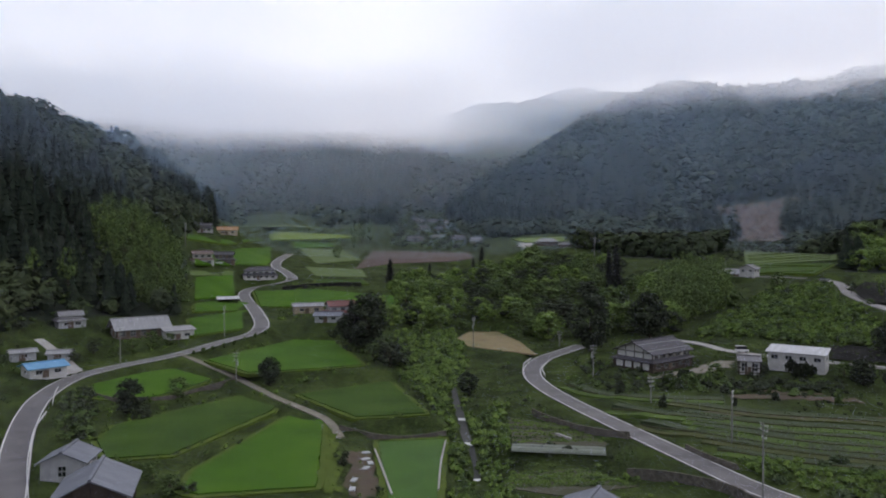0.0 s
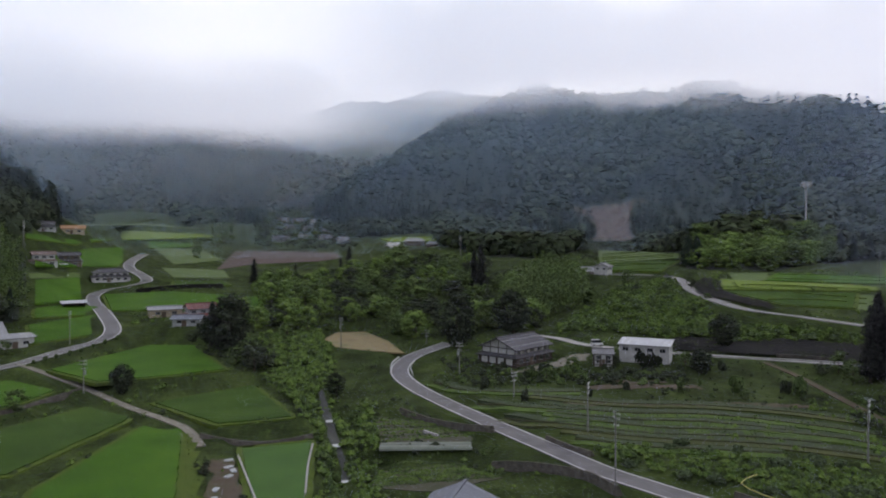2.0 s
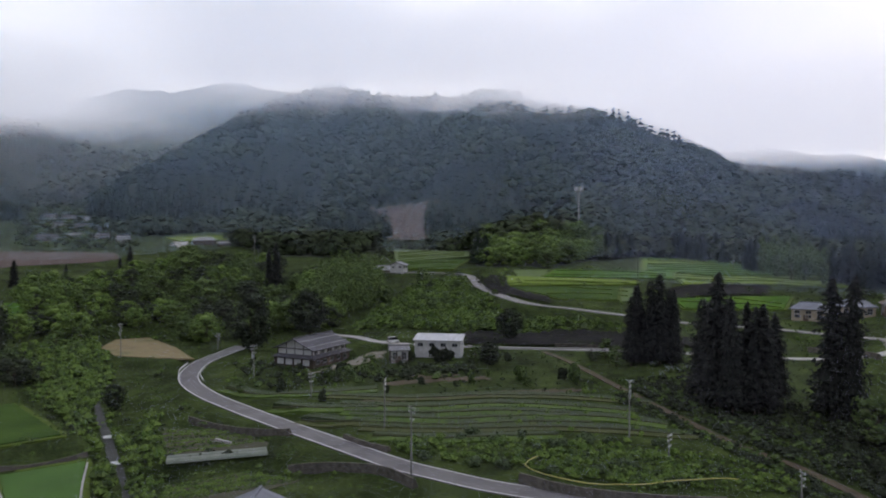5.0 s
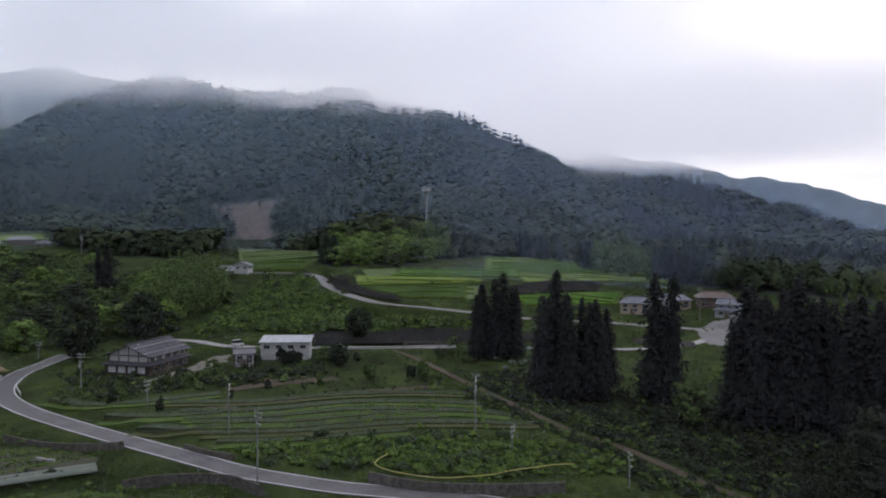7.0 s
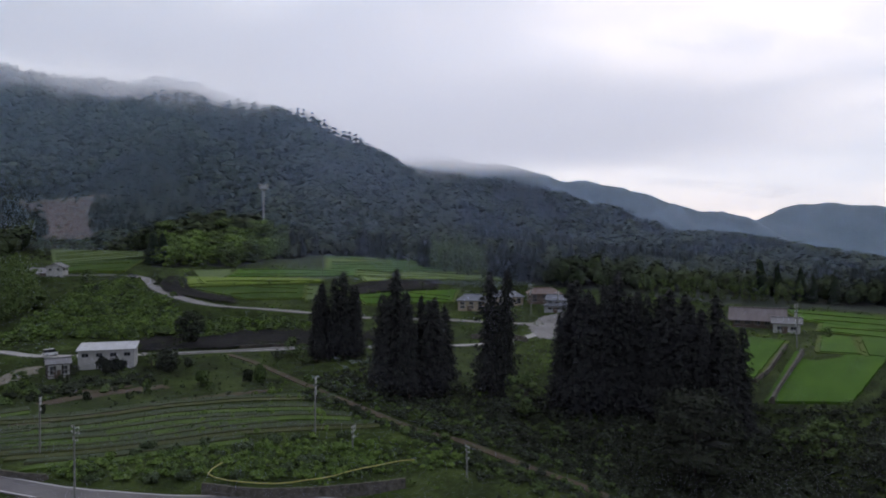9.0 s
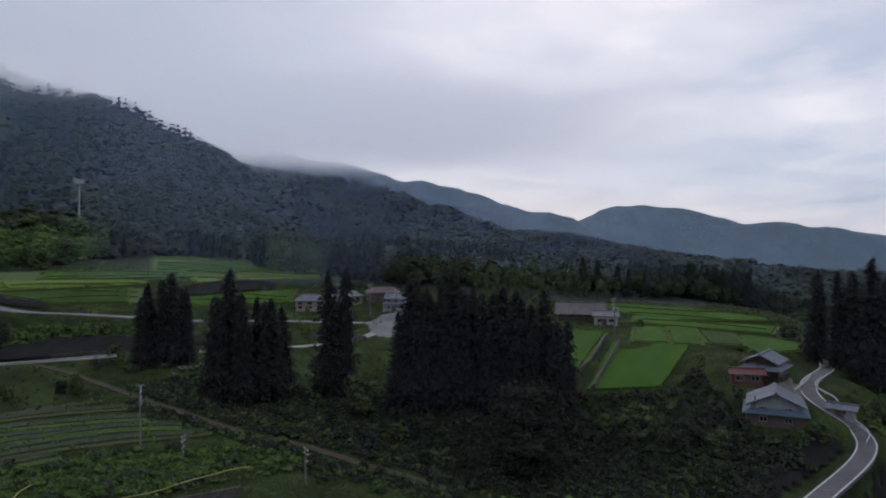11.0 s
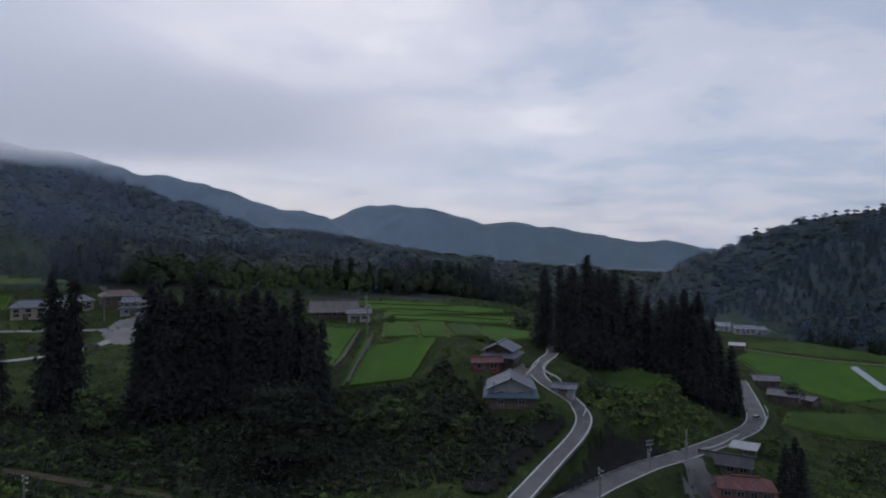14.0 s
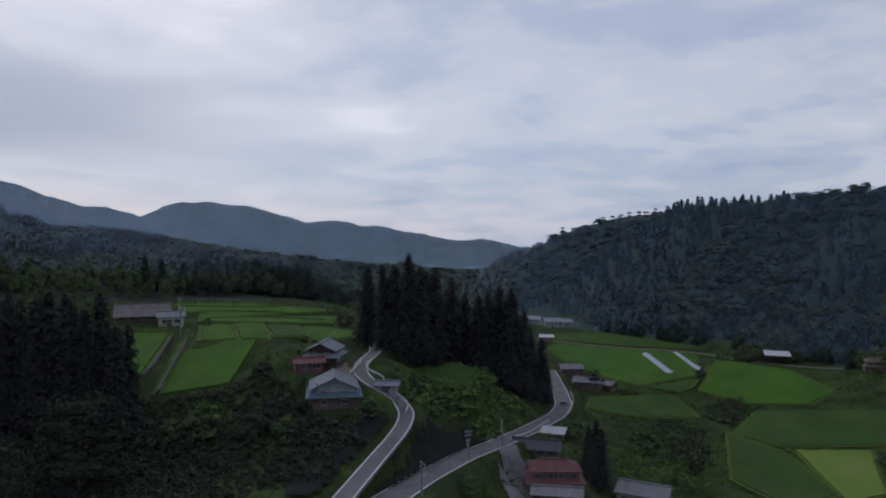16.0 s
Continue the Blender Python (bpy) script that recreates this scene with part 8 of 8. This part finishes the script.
    for q, t in enumerate(base):
        if q not in used:
            for o in list(t.children_recursive) + [t]:
                bpy.data.objects.remove(o)


def thicket(zone, gap, low, high, mat, label, seed):
    """A close stand of feathery crowns, too many to count."""
    rnd, r2 = np.random.RandomState(seed), random.Random(seed)
    a = np.array(ZONES[zone])
    x, y = scatter(rnd, a[:, 0].min(), a[:, 0].max(), a[:, 1].min(), a[:, 1].max(), gap)
    ok = in_zone(ZONES[zone], x, y)
    x, y = x[ok], y[ok]
    z = ground_height(x, y)
    cl = [(math.cos(k * 2.4) * r2.uniform(0.05, 0.26), math.sin(k * 2.4) * r2.uniform(0.05, 0.26), 0.2 + 0.75 * k / 15, r2.uniform(0.09, 0.15)) for k in range(16)]
    vs, fs = leaf_cloud(r2, cl, 9, 0.042, 0.6)
    h = rnd.uniform(low, high, x.shape)
    p = np.c_[x, y, z - 0.2, rnd.uniform(0, 6.28, x.shape), h, h]
    tagged(new("thicket", tiled_mesh("thicket", np.array([tuple(v) for v in vs]), np.array(fs), p, mat)), label, "thicket", kind="stuff")


def meadow_cover():
    """Tufts, weeds and low bushes over the open land between fields and roads."""
    rnd, r2 = np.random.RandomState(50), random.Random(50)
    x, y = scatter(rnd, -340, 340, -220, 340, 3.3)
    r, b = np.hypot(x, y), facing_bearing(x, y)
    ok = (r > 95) & (r < 345) & (b > -36) & (b < 134)
    x, y = x[ok], y[ok]
    ok = in_zone(OPEN_LAND, x, y)
    x, y = x[ok], y[ok]
    ok = keep_off(x, y, 1.0)
    for zone in ("weeds_terrace", "garden_lawn"):
        ok &= ~in_zone(ZONES[zone], x, y)
    for name, width, kind, line in ROADS:
        if kind == "asphalt":
            ok &= along(line[::3], x, y)[0] > 7.0
    x, y = x[ok], y[ok]
    lush = ripple(x, y, 6.0, 2.0) + 0.7 * ripple(x, y, 17.0, 5.0) + rnd.uniform(-0.5, 0.5, x.shape)
    z = ground_height(x, y)
    # darker leaves are picked more often past bearing 45
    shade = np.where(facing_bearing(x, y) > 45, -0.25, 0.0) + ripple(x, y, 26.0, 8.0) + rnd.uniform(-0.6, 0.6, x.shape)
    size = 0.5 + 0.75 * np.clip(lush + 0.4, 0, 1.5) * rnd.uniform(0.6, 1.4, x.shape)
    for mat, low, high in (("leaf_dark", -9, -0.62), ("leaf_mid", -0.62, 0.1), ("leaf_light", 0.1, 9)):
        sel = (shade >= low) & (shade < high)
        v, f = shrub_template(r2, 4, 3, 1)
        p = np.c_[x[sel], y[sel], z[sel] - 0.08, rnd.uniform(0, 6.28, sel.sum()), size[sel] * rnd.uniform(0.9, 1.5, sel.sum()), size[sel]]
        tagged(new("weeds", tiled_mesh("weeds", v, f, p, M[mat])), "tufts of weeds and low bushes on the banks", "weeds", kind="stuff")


def build_brush():
    # deep: its colour stands in for shade on slope, gully and cedar foot
    deep, dark, mid, light = M["leaf_deep_shaded"], M["leaf_dark"], M["leaf_mid"], M["leaf_light"]
    thicket("bamboo_hill", 4.2, 9, 14, M["bamboo"], "pale green bamboo thicket on the hillside", 71)
    thicket("bamboo_east", 4.2, 8, 12, M["bamboo"], "pale green bamboo thicket behind the terraces", 73)
    thicket("bamboo_grove", 3.6, 9, 14, M["bamboo"], "bright green bamboo grove among the trees", 75)
    brush("brush_stream", 1.8, 0.8, 2.1, light, "tangled green brush along the stream", 1)
    brush("brush_stream_east", 1.6, 0.8, 2.0, light, "tangled green brush along the stream", 2)
    brush("brush_bank", 2.1, 0.9, 2.7, light, "dense green brush on the bank", 3, 9, 6, margin=4.5)
    brush("brush_bank_low", 1.5, 0.6, 1.5, light, "rounded green bushes above the road", 4, 7, 5)
    brush("brush_slope", 1.6, 0.7, 2.0, deep, "undergrowth on the slope, coloured dark as if shaded", 5)
    brush("brush_gully", 1.7, 0.7, 2.1, deep, "undergrowth in the gully, coloured dark as if shaded", 6)
    brush("brush_knoll", 1.7, 0.6, 1.8, light, "green brush on the knoll", 7)
    brush("brush_left", 1.7, 0.8, 2.0, dark, "dark bushes below the road", 8)
    brush("brush_road", 1.8, 0.7, 1.8, mid, "green brush below the road", 9)
    brush("brush_garden", 2.7, 0.6, 2.1, dark, "garden shrubs round the houses", 10)
    brush("brush_valley", 1.8, 0.8, 2.0, dark, "dark bushes on the valley floor", 11)
    brush("brush_valley_far", 2, 0.8, 2.0, dark, "dark bushes between the paddies", 12)
    brush("brush_slope_low", 1.7, 0.6, 1.7, dark, "dark undergrowth below the cedars", 14)
    brush("brush_cedar_foot", 1.8, 0.5, 1.6, deep, "undergrowth at the foot of the cedars, coloured dark as if shaded", 15)
    brush("brush_village", 5.0, 1.2, 3.2, dark, "garden trees and hedges between village houses", 16)
    brush("brush_left_hill", 3.4, 1.4, 3.2, mid, "light broadleaf growth at the wood's edge", 13)
    brush("rough_slope", 2.2, 0.4, 1.1, light, "rough yellow-green growth on the slope above the paddies", 19)
    brush("scar_front", 4.5, 0.8, 2.2, dark, "dark low growth below the felled slope", 17)
    brush("garden_lawn", 4.0, 0.35, 0.9, dark, "low dark plants in the kitchen gardens", 18)
    meadow_cover()
    for k, (x, y) in enumerate(DOME_PLACES):
        rnd = random.Random(400 + k)
        v, f = shrub_template(rnd, 12, 26, 8)
        ob = part("rounded_shrub", mesh_of("rounded_shrub", v * (1.5, 1.5, 1.45) * rnd.uniform(0.8, 1.2), f, M["dome"]))
        ob.matrix_basis = pose(x, y, ground_at(x, y) - 0.2, 0, 0, 41 * k)
        tagged(ob, "rounded grey-green shrub among lower brush", "shrub", group="rounded shrubs")
    for k, (x, y, h, mat) in enumerate(GARDEN_SHRUBS):
        rnd = random.Random(500 + k)
        v, f = shrub_template(rnd, 10, 20, 6)
        ob = part("garden_shrub", mesh_of("garden_shrub", v * (0.5 * h, 0.5 * h, h), f, M[mat]))
        ob.matrix_basis = pose(x, y, ground_at(x, y) - 0.1, 0, 0, 53 * k)
        tagged(ob, "upright green garden shrub near the houses" if h > 2.2 else "low clipped green shrub", "shrub", group="garden shrubs")
    for k, (x, y, z) in enumerate(BLOOM_PLACES):
        rnd = random.Random(60 + k)
        thing = tagged(new("hydrangea"), "bush with pale blue-white flower heads", "flowering bush", group="hydrangeas")
        v, f = shrub_template(rnd, 9, 8)
        part("foliage", mesh_of("foliage", v * 1.5, f, M["leaf_mid"]), None, thing)
        cl = [(math.cos(q) * rnd.uniform(0.3, 1.2), math.sin(q) * rnd.uniform(0.3, 1.2), rnd.uniform(0.9, 1.6), 0.2) for q in range(9)]
        fv, ff = puffs([(a, b, c, d, 0.8) for a, b, c, d in cl], lambda: octa(rnd))
        part("flower_heads", mesh_of("flower_heads", fv, ff, M["bloom"]), None, thing, "pale blue-white flower heads")
        thing.matrix_basis = pose(x, y, ground_at(x, y) - 0.05, 0, 0, 37 * k)

# ---- build the place ----
CLEARINGS += [[p[:2] for p in poly] for kind, poly in FIELDS if poly[0][0] > 350]
CLEARINGS += [ring for name, mat, ring in PATCHES if name in ("felled_slope", "logging_track")] + [ZONES[k] for k in ("bamboo_hill", "bamboo_mast", "bamboo_east", "scar_front")]
build_ground()
build_roads()
for kind, poly in FIELDS:
    build_field(kind, poly)
for wall in WALLS:
    wall_strip(*wall)
build_patches()
build_stream()
build_slabs()
build_logs()
build_forests()
build_mist()
build_houses()
build_poles()
build_cars()
for line in GUARD_RAILS:
    guard_rail(line)
build_trees()
build_crops()
build_brush()
